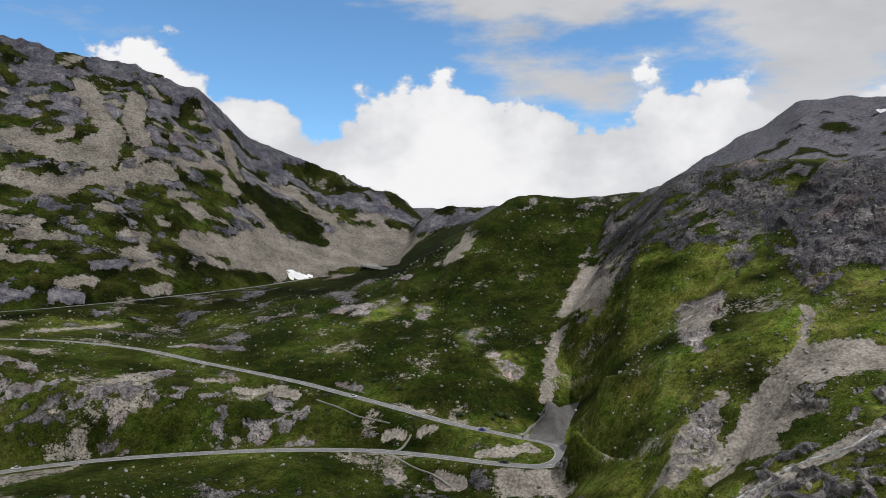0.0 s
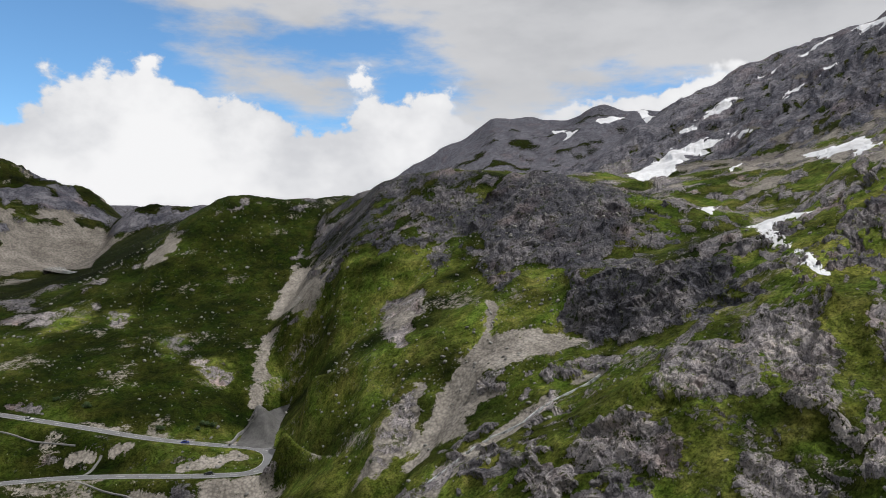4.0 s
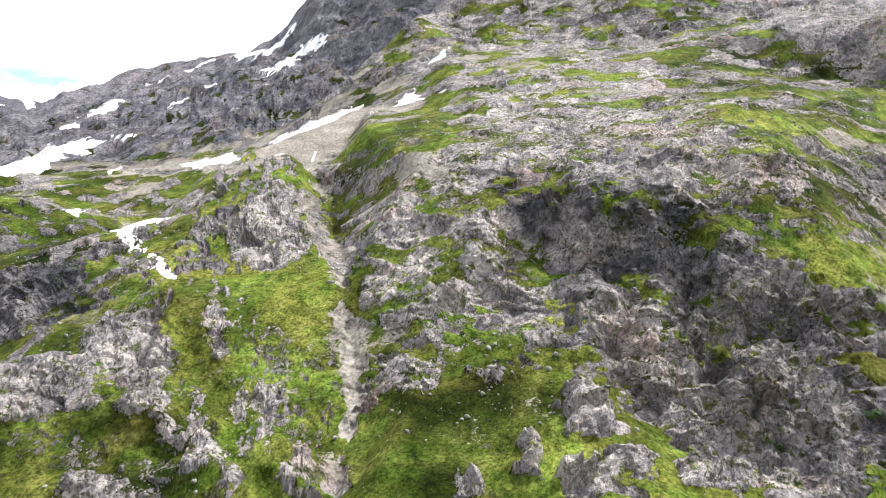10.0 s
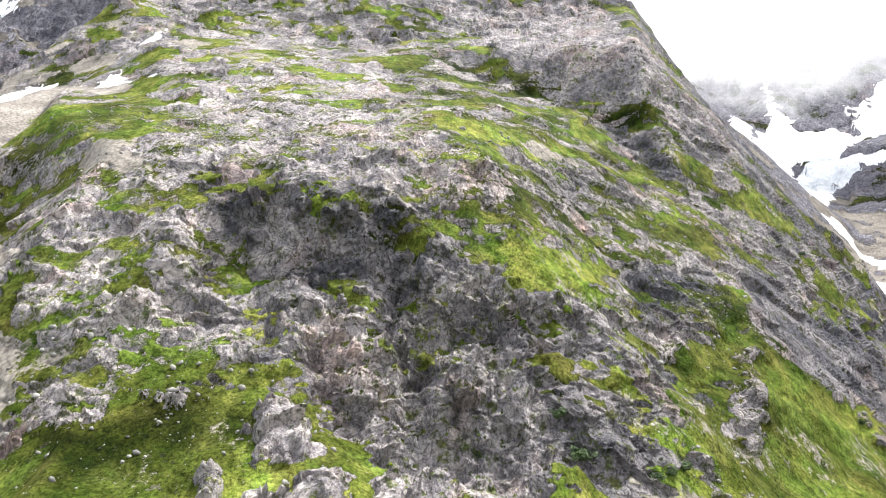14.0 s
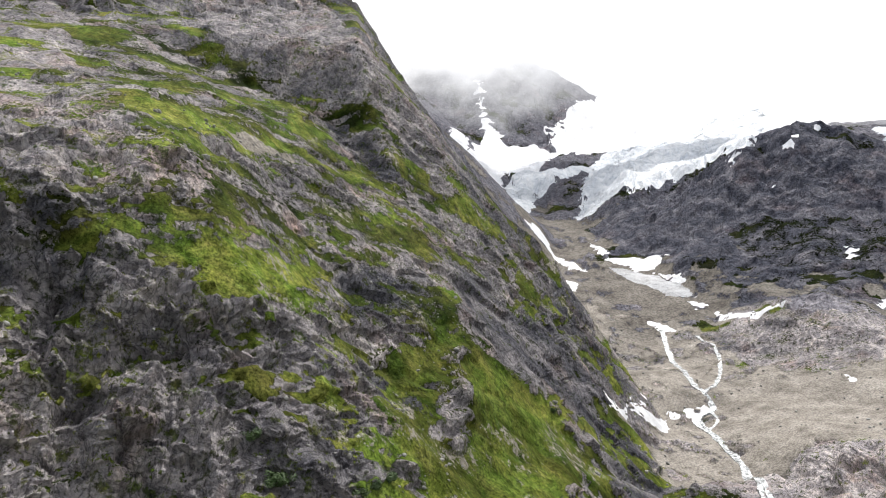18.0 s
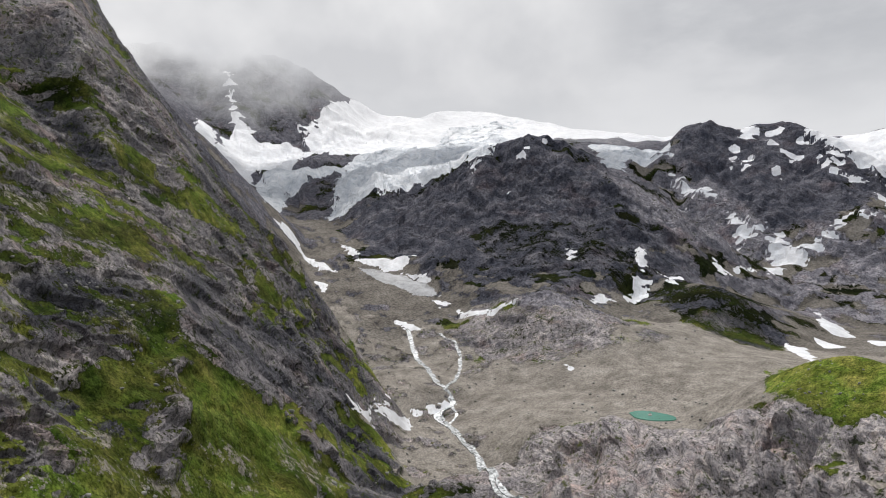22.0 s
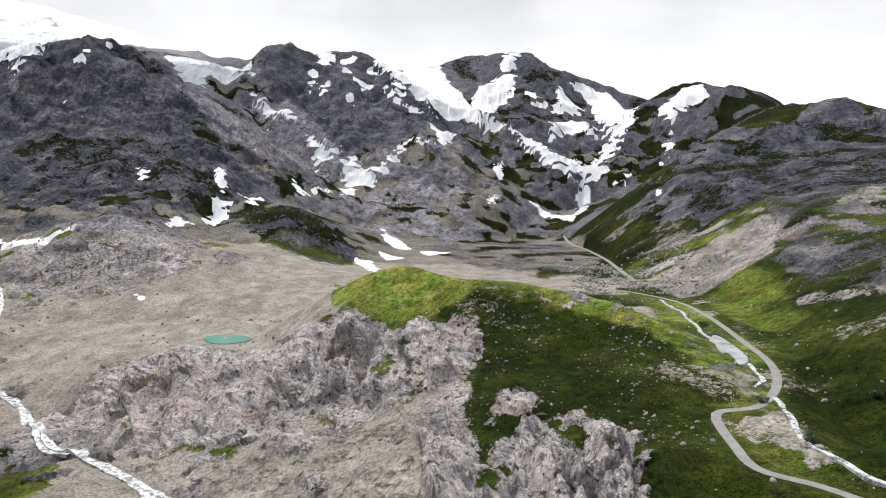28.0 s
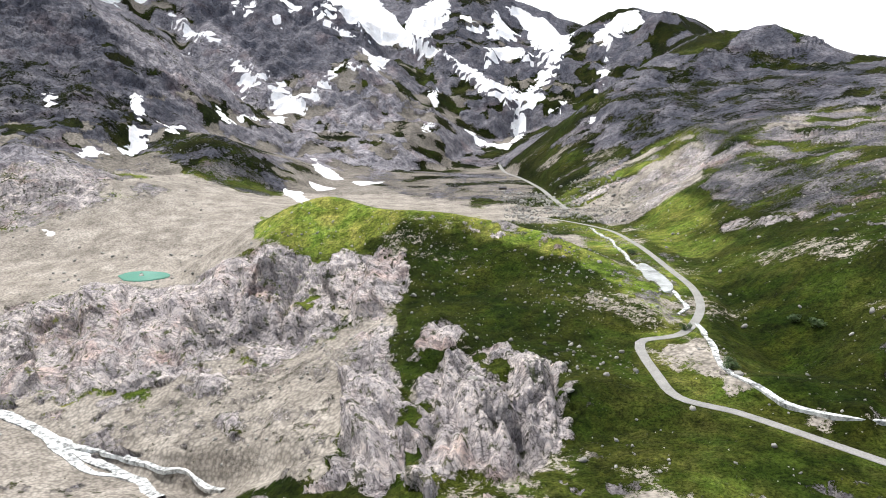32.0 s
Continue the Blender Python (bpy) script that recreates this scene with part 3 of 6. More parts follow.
line(0.8, 0.2, 0.5, 0.6, (813, 764, 390))
line(0.5, 0.2, 0.5, 0.6, (471, 586, 202))
line(0.6, 0, 0.5, 0.6, (172, 406, 117))
line(0.6, 0, 0.5, 0.6, (177, 320, 107))
line(0.3, 0.2, 0.5, 0.6, (94, 279, 52))
LAKE = [(326, -439), (325, -449), (316, -453), (301, -451), (295, -442), (302, -431), (314, -429)]
LAKE_LEVEL = 21.0
line(0, 1.2, 0.5, 0.6, *[(x, y, LAKE_LEVEL) for x, y in LAKE])
APRON = [(44.8, 381.9, 16.3), (51.8, 400.8, 17.0), (60.3, 421.4, 18.5), (70.1, 433.5, 20.5), (86.5, 444.5, 23.0), (75.4, 411.1, 20.0), (64.3, 377.1, 15.8), (58.0, 377.8, 15.6)]
line(0, 0.5, 0.4, 0.3, *APRON)
# roads, also lines of the land
ROAD_FAR = [(63.6, -711.5, 31.0), (82.2, -851.2, 25.7), (99.6, -950.7, 25.2), (134.3, -1099.0, 23.8), (166.5, -1196.8, 24.2), (189.9, -1325.2, 27.6)]
line(0, 0.1, 0.4, 0.18, *ROAD_FAR)
ROAD_MAIN = [(-328.4, 404.6, 70.0), (-308.4, 431.5, 66.0), (-290.2, 457.7, 62.0), (-265.7, 480.3, 58.0), (-232.2, 491.5, 53.0), (-203.1, 488.4, 49.5), (-165.8, 472.2, 45.0), (-123.6, 457.3, 40.0), (-91.1, 442.7, 36.5), (-63.9, 428.3, 33.0), (-28.0, 409.2, 28.0), (4.8, 392.1, 23.0), (35.7, 384.1, 18.5), (47.8, 381.6, 17.0), (57.2, 378.2, 15.8), (62.7, 371.3, 15.0), (63.0, 361.1, 14.4), (58.1, 350.8, 14.0), (47.4, 345.1, 13.5), (32.5, 349.4, 13.0), (18.7, 355.4, 12.6), (-10.3, 369.1, 12.0), (-41.2, 379.1, 11.5), (-88.2, 383.6, 10.5), (-133.9, 381.6, 9.2), (-177.7, 376.5, 7.6), (-205.0, 370.8, 6.3), (-229.7, 362.5, 5.0), (-257.1, 352.0, 3.5)]
line(0, 0.1, 0.4, 0.18, *ROAD_MAIN)
ROAD_PASS = [(-447.7, 592.8, 64.0), (-385.7, 608.3, 66.5), (-334.5, 652.3, 69.0), (-281.8, 719.6, 72.5), (-222.7, 823.5, 77.0), (-175.2, 923.6, 83.0), (-123.1, 953.2, 88.0), (-83.9, 1094.8, 93.0)]
line(0, 0.1, 0.4, 0.18, *ROAD_PASS)
ROAD_VALLEY = [(-22.3, -222.0, 40.0), (-12.0, -231.6, 40.0), (-1.1, -241.0, 40.0), (6.1, -247.1, 40.0), (15.3, -254.3, 40.0), (28.5, -261.6, 40.0), (32.8, -278.1, 40.5), (35.6, -299.0, 41.0), (33.5, -306.7, 41.5), (26.8, -309.0, 42.0), (19.6, -314.5, 42.5), (11.9, -333.7, 43.0), (8.3, -352.4, 44.0), (7.9, -377.8, 44.0), (12.1, -413.0, 43.5), (16.9, -456.4, 42.5), (22.5, -498.0, 41.0), (34.2, -566.6, 37.0), (64.1, -630.0, 33.0), (98.3, -672.8, 30.0)]
line(0, 0.1, 0.4, 0.18, *ROAD_VALLEY)
# the valley below and the land behind the camera
line(0.1, 0, 0.4, 0.4, (-60, -40, -10), (0, 0, -18), (60, 20, -12), (60, -60, -15), (-20, -150, -5))
line(0.2, 0, 0.4, 0.4, (-250, -60, -10), (-260, 120, 0), (-230, -200, 5), (-120, -260, 25))
line(0.4, 0, 0.4, 0.4, (-600, -300, 150), (-700, 0, 160), (-640, 250, 120))
line(0.7, 0.2, 0.4, 0.4, (-1300, -700, 420), (-1500, 0, 450), (-1300, 500, 430))
for _k in range(24):
    line(0.95, 0, 0.3, 0.3, (4900 * math.sin(_k * math.pi / 12), 4900 * math.cos(_k * math.pi / 12), -60))
FINE_COLUMNS, FINE_ROWS = 2350, 560
CLOUD_BANK = (97, 150, 2020, 640, 500, 1400, 811)


# ---- outlines in the plan, metres ----
SNOW_PATCHES = []


def snow_outline(*places):
    SNOW_PATCHES.append(places)


snow_outline((369, -1775), (322, -1763), (260, -1722), (223, -1717), (186, -1684), (154, -1687), (129, -1666), (145, -1648), (172, -1656), (206, -1658), (261, -1683), (323, -1733))
snow_outline((163, -1687), (144, -1743), (128, -1778), (108, -1749), (118, -1705), (140, -1669))
snow_outline((189, -1659), (170, -1653), (165, -1498), (181, -1470), (191, -1642))
snow_outline((297, -1552), (277, -1580), (220, -1524), (183, -1488), (179, -1410), (214, -1468), (256, -1548))
snow_outline((128, -1637), (73, -1637), (85, -1615), (117, -1625))
snow_outline((255, -2115), (202, -2187), (164, -2157), (120, -2111), (72, -1897), (77, -1828), (104, -1750), (147, -1805), (172, -1926), (202, -2080), (226, -2122))
snow_outline((280, -2073), (253, -2049), (214, -2055), (207, -1962), (284, -1923), (274, -1960))
snow_outline((359, -1961), (314, -1947), (296, -1935), (330, -1913))
snow_outline((283, -1860), (235, -1866), (191, -1919), (165, -1810), (232, -1808), (266, -1769))
snow_outline((497, -1984), (444, -2065), (405, -2063), (398, -1979), (416, -1882), (424, -1783), (496, -1794), (505, -1920))
snow_outline((457, -2177), (417, -2184), (414, -2114), (435, -2060), (461, -2070))
snow_outline((644, -1625), (597, -1613), (543, -1622), (546, -1602), (588, -1584))
snow_outline((709, -1698), (663, -1669), (663, -1656), (702, -1681))
snow_outline((639, -1671), (611, -1681), (598, -1624))
snow_outline((509, -1545), (448, -1550), (457, -1408), (468, -1469))
snow_outline((494, -1396), (467, -1423), (480, -1390))
snow_outline((530, -1349), (511, -1394), (500, -1406), (515, -1346), (529, -1315), (545, -1310))
snow_outline((613, -1317), (598, -1340), (578, -1320), (553, -1316), (529, -1330), (517, -1319), (543, -1305), (540, -1277), (566, -1263), (604, -1292))
snow_outline((698, -1347), (669, -1337), (648, -1327), (628, -1338), (638, -1318), (652, -1296), (595, -1127), (669, -1306))
snow_outline((577, -1044), (556, -1041), (549, -1051), (548, -1011))
snow_outline((561, -1078), (556, -1134), (550, -1056))
snow_outline((588, -1243), (563, -1261), (533, -1133))
snow_outline((551, -690), (567, -743), (550, -748), (543, -758), (554, -730))
snow_outline((553, -774), (563, -817), (548, -816), (543, -764))
snow_outline((574, -831), (558, -829), (550, -812), (561, -805))
snow_outline((566, -829), (555, -849), (555, -824))
snow_outline((567, -873), (545, -895), (524, -836))
snow_outline((613, -893), (601, -894), (584, -873), (573, -846), (590, -859))
snow_outline((448, -1090), (426, -1059), (410, -1054), (354, -967), (377, -945), (397, -953))
snow_outline((375, -882), (365, -889), (337, -879), (348, -832))
snow_outline((346, -957), (324, -970), (302, -989), (320, -913))
snow_outline((381, -817), (358, -814), (274, -627), (346, -749))
snow_outline((867, -990), (856, -1028), (840, -996))
snow_outline((879, -934), (864, -950), (857, -935))
snow_outline((951, -888), (934, -894), (931, -878))
snow_outline((866, -876), (842, -880), (854, -872))
snow_outline((668, -806), (654, -808), (643, -779))
snow_outline((881, -1441), (829, -1432), (746, -1383), (738, -1369), (789, -1372))
snow_outline((778, -1277), (784, -1368), (776, -1300))
snow_outline((912, -1809), (795, -1682), (783, -1629), (812, -1635))
snow_outline((755, -1621), (735, -1659), (730, -1622))
snow_outline((726, -1622), (688, -1628), (642, -1607), (673, -1590))
snow_outline((707, -1561), (691, -1571), (692, -1525))
snow_outline((776, -1567), (761, -1580), (754, -1527))
snow_outline((810, -1598), (799, -1593), (776, -1510))
snow_outline((789, -1680), (753, -1712), (734, -1693))
snow_outline((2, -1872), (-28, -1915), (-88, -1958), (-93, -1886), (-47, -1853), (-24, -1793), (-5, -1764), (1, -1803), (20, -1845))
snow_outline((2, -1716), (-14, -1674), (17, -1632))
snow_outline((38, -1087), (31, -1056), (40, -1045))
snow_outline((367, -1569), (368, -1666), (344, -1519))
snow_outline((331, -1316), (326, -1415), (324, -1328))
snow_outline((1447, -623), (1958, -883), (2053, -983), (1986, -1002), (1967, -1081), (1928, -1114), (1860, -1129), (1594, -907), (1593, -856), (1651, -836), (1419, -685), (1433, -654))
snow_outline((1514, -616), (2099, -879), (1939, -864), (1359, -591))
snow_outline((2257, -1029), (2205, -1040), (2177, -1018), (2075, -999), (2010, -1018), (2003, -960), (2136, -987))
snow_outline((2014, -1149), (2045, -1240), (1946, -1224), (1969, -1175))
snow_outline((996, -539), (1051, -592), (1031, -600), (965, -589), (895, -584), (922, -572), (992, -580), (990, -556))
snow_outline((921, -630), (898, -660), (883, -680), (862, -696), (842, -657), (859, -641), (898, -630))
snow_outline((833, -649), (792, -657), (767, -648), (808, -651))
snow_outline((881, -537), (853, -544), (830, -519))
snow_outline((721, -540), (704, -549), (661, -544), (682, -532))
snow_outline((684, -617), (633, -597), (612, -604), (585, -619), (596, -606), (617, -583), (655, -593))
snow_outline((731, -617), (703, -629), (708, -609))
snow_outline((405, -268), (427, -295), (471, -350), (491, -386), (475, -375), (456, -343), (444, -316), (399, -270))
snow_outline((501, -411), (490, -435), (487, -415), (494, -405))
snow_outline((503, -398), (496, -404), (495, -394))
snow_outline((453, -529), (440, -528), (439, -522))
snow_outline((1043, -678), (935, -647), (928, -630))
snow_outline((428, 555), (519, 617), (562, 641), (572, 617), (579, 583), (533, 584), (460, 519), (396, 483))
snow_outline((586, 583), (575, 539), (572, 561))
snow_outline((620, 665), (647, 664), (676, 664), (679, 656), (635, 638), (620, 659))
snow_outline((605, 677), (611, 647), (595, 652))
snow_outline((479, 399), (479, 374), (490, 354), (392, 257), (365, 253), (449, 331), (438, 342))
snow_outline((488, 318), (500, 309), (506, 297), (505, 278), (499, 257), (495, 236), (474, 237), (458, 239), (441, 246), (430, 255))
snow_outline((324, 202), (336, 196), (407, 224), (336, 195))
snow_outline((445, 190), (471, 191), (432, 159), (442, 173))
snow_outline((438, 163), (428, 146), (423, 144))
snow_outline((691, 473), (711, 452), (725, 436), (728, 410), (703, 388), (700, 407), (640, 400), (687, 454))
snow_outline((813, 608), (828, 588), (778, 523), (807, 513), (822, 515), (791, 488), (776, 498), (755, 524))
snow_outline((739, 683), (741, 632), (796, 647), (813, 634), (757, 625), (728, 650))
snow_outline((686, 551), (695, 520), (679, 530))
snow_outline((1814, 2933), (1821, 2723), (1778, 2740))
snow_outline((2181, 2819), (2227, 2718), (1770, 2039), (1745, 2060), (2166, 2699))
snow_outline((298, 315), (355, 351), (301, 309))
snow_outline((279, 265), (290, 253), (267, 212), (257, 223), (251, 222), (235, 200), (219, 175), (208, 160), (208, 164), (227, 190), (236, 210))
snow_outline((518, 194), (518, 186), (549, 188), (516, 177), (512, 187))
snow_outline((442, 439), (466, 446), (442, 431))
snow_outline((660, 577), (676, 560), (658, 564))
snow_outline((1967, 2803), (2077, 2711), (1943, 2654))
snow_outline((-208, 895), (-197, 922), (-172, 940), (-178, 931), (-203, 898))
ICE_1 = [(697, -1706), (828, -2331), (715, -2298), (609, -2047), (553, -1975), (504, -1916), (426, -1791), (376, -1780), (409, -1774), (453, -1787), (491, -1773), (532, -1666), (591, -1679), (624, -1689)]
ICE_2 = [(1236, -1626), (1170, -1705), (1034, -1677), (899, -1482), (948, -1454), (978, -1428), (890, -1234)]
ICE_3 = [(1529, -736), (1625, -865), (1568, -922), (1579, -983), (1547, -1019), (1629, -1125), (1655, -1218), (1651, -1274), (1610, -1303), (1793, -1546), (1863, -1712), (1872, -1804), (1886, -1905), (1830, -1953), (1891, -2136), (1533, -1646), (927, -940), (932, -895), (997, -909), (1035, -888), (1083, -874), (1082, -834), (1110, -816), (1144, -791), (1149, -758), (1186, -752), (1319, -849), (1529, -1007), (1523, -956), (1525, -912), (1435, -805), (1044, -546), (1541, -781)]
ICE_4 = [(1860, -1129), (1935, -1136), (2071, -1287), (2145, -1366), (2261, -1549), (2391, -1761), (2091, -2049), (1946, -2112), (1828, -2200), (1891, -2136), (1830, -1953), (1886, -1905), (1872, -1804), (1863, -1712), (1793, -1546), (1610, -1303), (1651, -1274), (1655, -1218), (1630, -1144), (1674, -1120), (1654, -1055)]
OLD_ICE = [(890, -611), (864, -632), (825, -645), (780, -647), (731, -631), (759, -611), (793, -610), (832, -611)]
POND = [(32, -386), (25, -416), (19, -396), (16, -371), (20, -360), (26, -363), (31, -370)]  # level 45
STREAMS = []
STREAMS.append((5.0, [(688, -541), (658, -522), (627, -503), (566, -467), (521, -442), (499, -435), (491, -431), (486, -412), (449, -395), (410, -376), (388, -363), (322, -308), (292, -293)]))
STREAMS.append((3.4, [(634, -546), (592, -530), (549, -495), (512, -447), (504, -434)]))
STREAMS.append((2.4, [(491, -431), (470, -415), (463, -402), (436, -389)]))
STREAMS.append((3, [(484, -414), (432, -385), (394, -366), (315, -305), (284, -293)]))
STREAMS.append((5.0, [(296, -298), (272, -288), (250, -280), (235, -274), (217, -268), (196, -260), (176, -242)]))
STREAMS.append((2.6, [(235, -274), (219, -272), (201, -267), (188, -263), (178, -261), (162, -252)]))
STREAMS.append((2.6, [(250, -279), (232, -269), (213, -261), (201, -262)]))
STREAMS.append((1.9, [(45, -579), (36, -521), (31, -472), (28, -424), (25, -399)]))
STREAMS.append((1.8, [(18, -366), (15, -344), (19, -334)]))
STREAMS.append((1.7, [(13, -325), (14, -302), (14, -285), (12, -273), (6, -265), (3, -259), (-2, -254), (-9, -248), (-21, -247)]))
STREAMS.append((0.7, [(156, 212), (142, 215), (127, 218), (117, 223), (102, 223), (93, 224)]))
CARS = [(-58, 417), (21, 389), (32, 353), (-275, 470), (-224, 363)]
SHRUBS = [(28, 403), (33, 407), (37, 407), (-44, 440), (-28, 429), (10, 402)]
SHRUBS_B = [(201, -41), (197, -45), (199, -48), (204, -65), (206, -69), (210, -74), (315, -181), (437, -220)]
SHRUBS_C = [(-24, -317), (-19, -325), (19, -318), (12, -279), (26, -454)]
HUT = [(143, -923)]
KERB = [(43, 382), (50, 401), (55, 402), (58, 398)]
PATH_A = [(-76, 420), (-61, 412), (-47, 404), (-30, 396)]
PATH_B = [(-28, 370), (-16, 360), (-4, 353), (4, 346)]
PATH_C = [(-25, 379), (-20, 385), (-18, 387)]
POOL_B = [(-118, 1006), (-108, 1071), (-57, 832), (-53, 786), (-82, 848)]
MARKS = []
MARKS.append(("rock", 12, [(208, 21), (203, 6), (200, -8)]))
MARKS.append(("dark", 30, [(409, -127), (389, -151), (396, -185), (395, -212)]))
MARKS.append(("rock", 26, [(216, -18), (214, -28), (202, -24)]))
MARKS.append(("dark", 16, [(253, -80), (261, -104)]))
MARKS.append(("rock", 22, [(291, -86), (294, -107), (299, -126)]))
MARKS.append(("rock", 18, [(229, -64), (239, -81)]))
MARKS.append(("rock", 18, [(223, -44), (216, -55)]))
MARKS.append(("rock", 34, [(335, -379), (289, -379), (241, -365), (217, -368), (200, -382)]))
MARKS.append(("rock", 34, [(274, -336), (240, -329), (219, -332)]))
MARKS.append(("scree", 4, [(-32, 391), (-27, 391), (-22, 388)]))
MARKS.append(("scree", 4, [(-13, 386), (-5, 386)]))
MARKS.append(("scree", 6, [(-27, 358), (-20, 356)]))
MARKS.append(("scree", 7, [(-1, 350), (8, 345)]))
MARKS.append(("scree", 12, [(-411, 665), (-385, 685)]))
MARKS.append(("scree", 14, [(-362, 665), (-345, 684)]))
MARKS.append(("scree", 12, [(-303, 714), (-290, 733)]))
MARKS.append(("rock", 12, [(-353, 704), (-333, 731)]))
MARKS.append(("rock", 10, [(-239, 391), (-222, 402)]))
MARKS.append(("rock", 9, [(-200, 400), (-182, 407)]))
MARKS.append(("rock", 8, [(-179, 431), (-173, 443)]))
MARKS.append(("scree", 9, [(-152, 434), (-139, 437)]))
MARKS.append(("turf", 60, [(-17, -420), (-17, -350), (-28, -332)]))
MARKS.append(("scree", 40, [(39, -700), (3, -732), (-43, -759)]))
MARKS.append(("scree", 50, [(242, -432), (263, -437), (324, -494), (351, -469), (410, -486), (414, -447)]))
MARKS.append(("scree", 40, [(386, -389), (362, -403)]))
MARKS.append(("rock", 14, [(-396, 624), (-370, 641), (-346, 659)]))
MARKS.append(("rock", 9, [(-199, 514), (-169, 504), (-138, 496)]))
MARKS.append(("rock", 7, [(-66, 442), (-47, 433)]))
MARKS.append(("scree", 10, [(22, 366), (34, 366), (45, 369)]))
MARKS.append(("scree", 14, [(31, 338), (47, 333), (56, 324)]))
MARKS.append(("scree", 14, [(-304, 520), (-295, 550), (-279, 590)]))
MARKS.append(("scree", 9, [(-124, 431), (-107, 435), (-91, 427)]))
MARKS.append(("scree", 30, [(-456, 1044), (-431, 969), (-406, 939)]))
MARKS.append(("scree", 34, [(-519, 1011), (-473, 951), (-439, 929), (-424, 867), (-476, 848), (-529, 856)]))
MARKS.append(("scree", 22, [(-358, 1137), (-315, 1053), (-279, 1031), (-248, 1008), (-209, 942)]))
MARKS.append(("scree", 38, [(-297, 827), (-263, 893), (-214, 928), (-165, 994), (-113, 1124)]))
MARKS.append(("scree", 24, [(-481, 779), (-431, 802), (-396, 867), (-360, 919)]))
MARKS.append(("scree", 26, [(-205, 1128), (-159, 1128), (-98, 1155)]))
MARKS.append(("scree", 22, [(120, 572), (102, 539), (89, 515)]))
MARKS.append(("scree", 14, [(107, 457), (102, 458)]))
MARKS.append(("scree", 9, [(78, 483), (69, 461), (65, 437)]))
MARKS.append(("scree", 18, [(167, 264), (151, 272), (138, 277)]))
MARKS.append(("scree", 13, [(148, 291), (134, 274), (120, 265), (108, 259), (96, 254)]))
MARKS.append(("scree", 12, [(115, 566), (100, 529)]))
MARKS.append(("scree", 16, [(286, 105), (257, 84), (273, 97)]))
MARKS.append(("scree", 9, [(325, -43), (338, -55), (339, -65)]))
MARKS.append(("scree", 10, [(153, 213), (136, 216), (119, 218), (97, 219)]))
MARKS.append(("turf", 60, [(30, 491), (-9, 448), (-55, 469), (-114, 496)]))
MARKS.append(("turf", 40, [(-185, 316), (-135, 346), (-53, 357)]))
MARKS.append(("turf", 40, [(-41, 595), (7, 602), (59, 633)]))
MARKS.append(("turf", 26, [(172, 312), (174, 272)]))
MARKS.append(("turf", 10, [(192, 139), (174, 118), (157, 96), (131, 73)]))
MARKS.append(("turf", 16, [(190, 413), (169, 382), (150, 358)]))
MARKS.append(("turf", 22, [(201, 107), (212, 105), (213, 119)]))
MARKS.append(("turf", 26, [(163, 59), (169, 46), (158, 32), (144, 49)]))
MARKS.append(("turf", 12, [(308, -10), (302, -27), (335, -48), (350, -67)]))
MARKS.append(("turf", 28, [(298, -141), (284, -147), (254, -116), (234, -95), (248, -124)]))
MARKS.append(("turf", 10, [(308, -10), (306, -26), (295, -39)]))
MARKS.append(("turf", 40, [(217, -441), (186, -432), (159, -406), (120, -385), (87, -375)]))
MARKS.append(("turf", 34, [(241, -459), (205, -419), (220, -418)]))
MARKS.append(("turf", 40, [(57, -327), (46, -309), (50, -260), (36, -254)]))
MARKS.append(("turf", 40, [(-6, -328), (-16, -313), (-20, -367)]))
MARKS.append(("dark", 34, [(180, 437), (206, 407), (216, 366), (231, 340)]))
MARKS.append(("dark", 24, [(182, 261), (196, 241), (204, 212)]))
MARKS.append(("rock", 16, [(176, 145), (164, 126), (152, 108), (132, 87)]))
MARKS.append(("rock", 20, [(153, 157), (136, 163)]))
MARKS.append(("rock", 20, [(251, 175), (253, 155), (249, 136)]))
# cliff band on the west face, its shade painted as dark rock
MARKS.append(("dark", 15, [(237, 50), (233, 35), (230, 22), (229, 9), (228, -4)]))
MARKS.append(("rock", 22, [(217, -11), (216, -22), (219, -34)]))
MARKS.append(("rock", 26, [(200, 14), (199, -3), (192, -13)]))
MARKS.append(("rock", 20, [(166, -380), (143, -367)]))
MARKS.append(("rock", 26, [(97, -281), (86, -251), (70, -259)]))
MARKS.append(("rock", 14, [(129, -298), (114, -257)]))
MARKS.append(("rock", 30, [(186, -337), (179, -359)]))


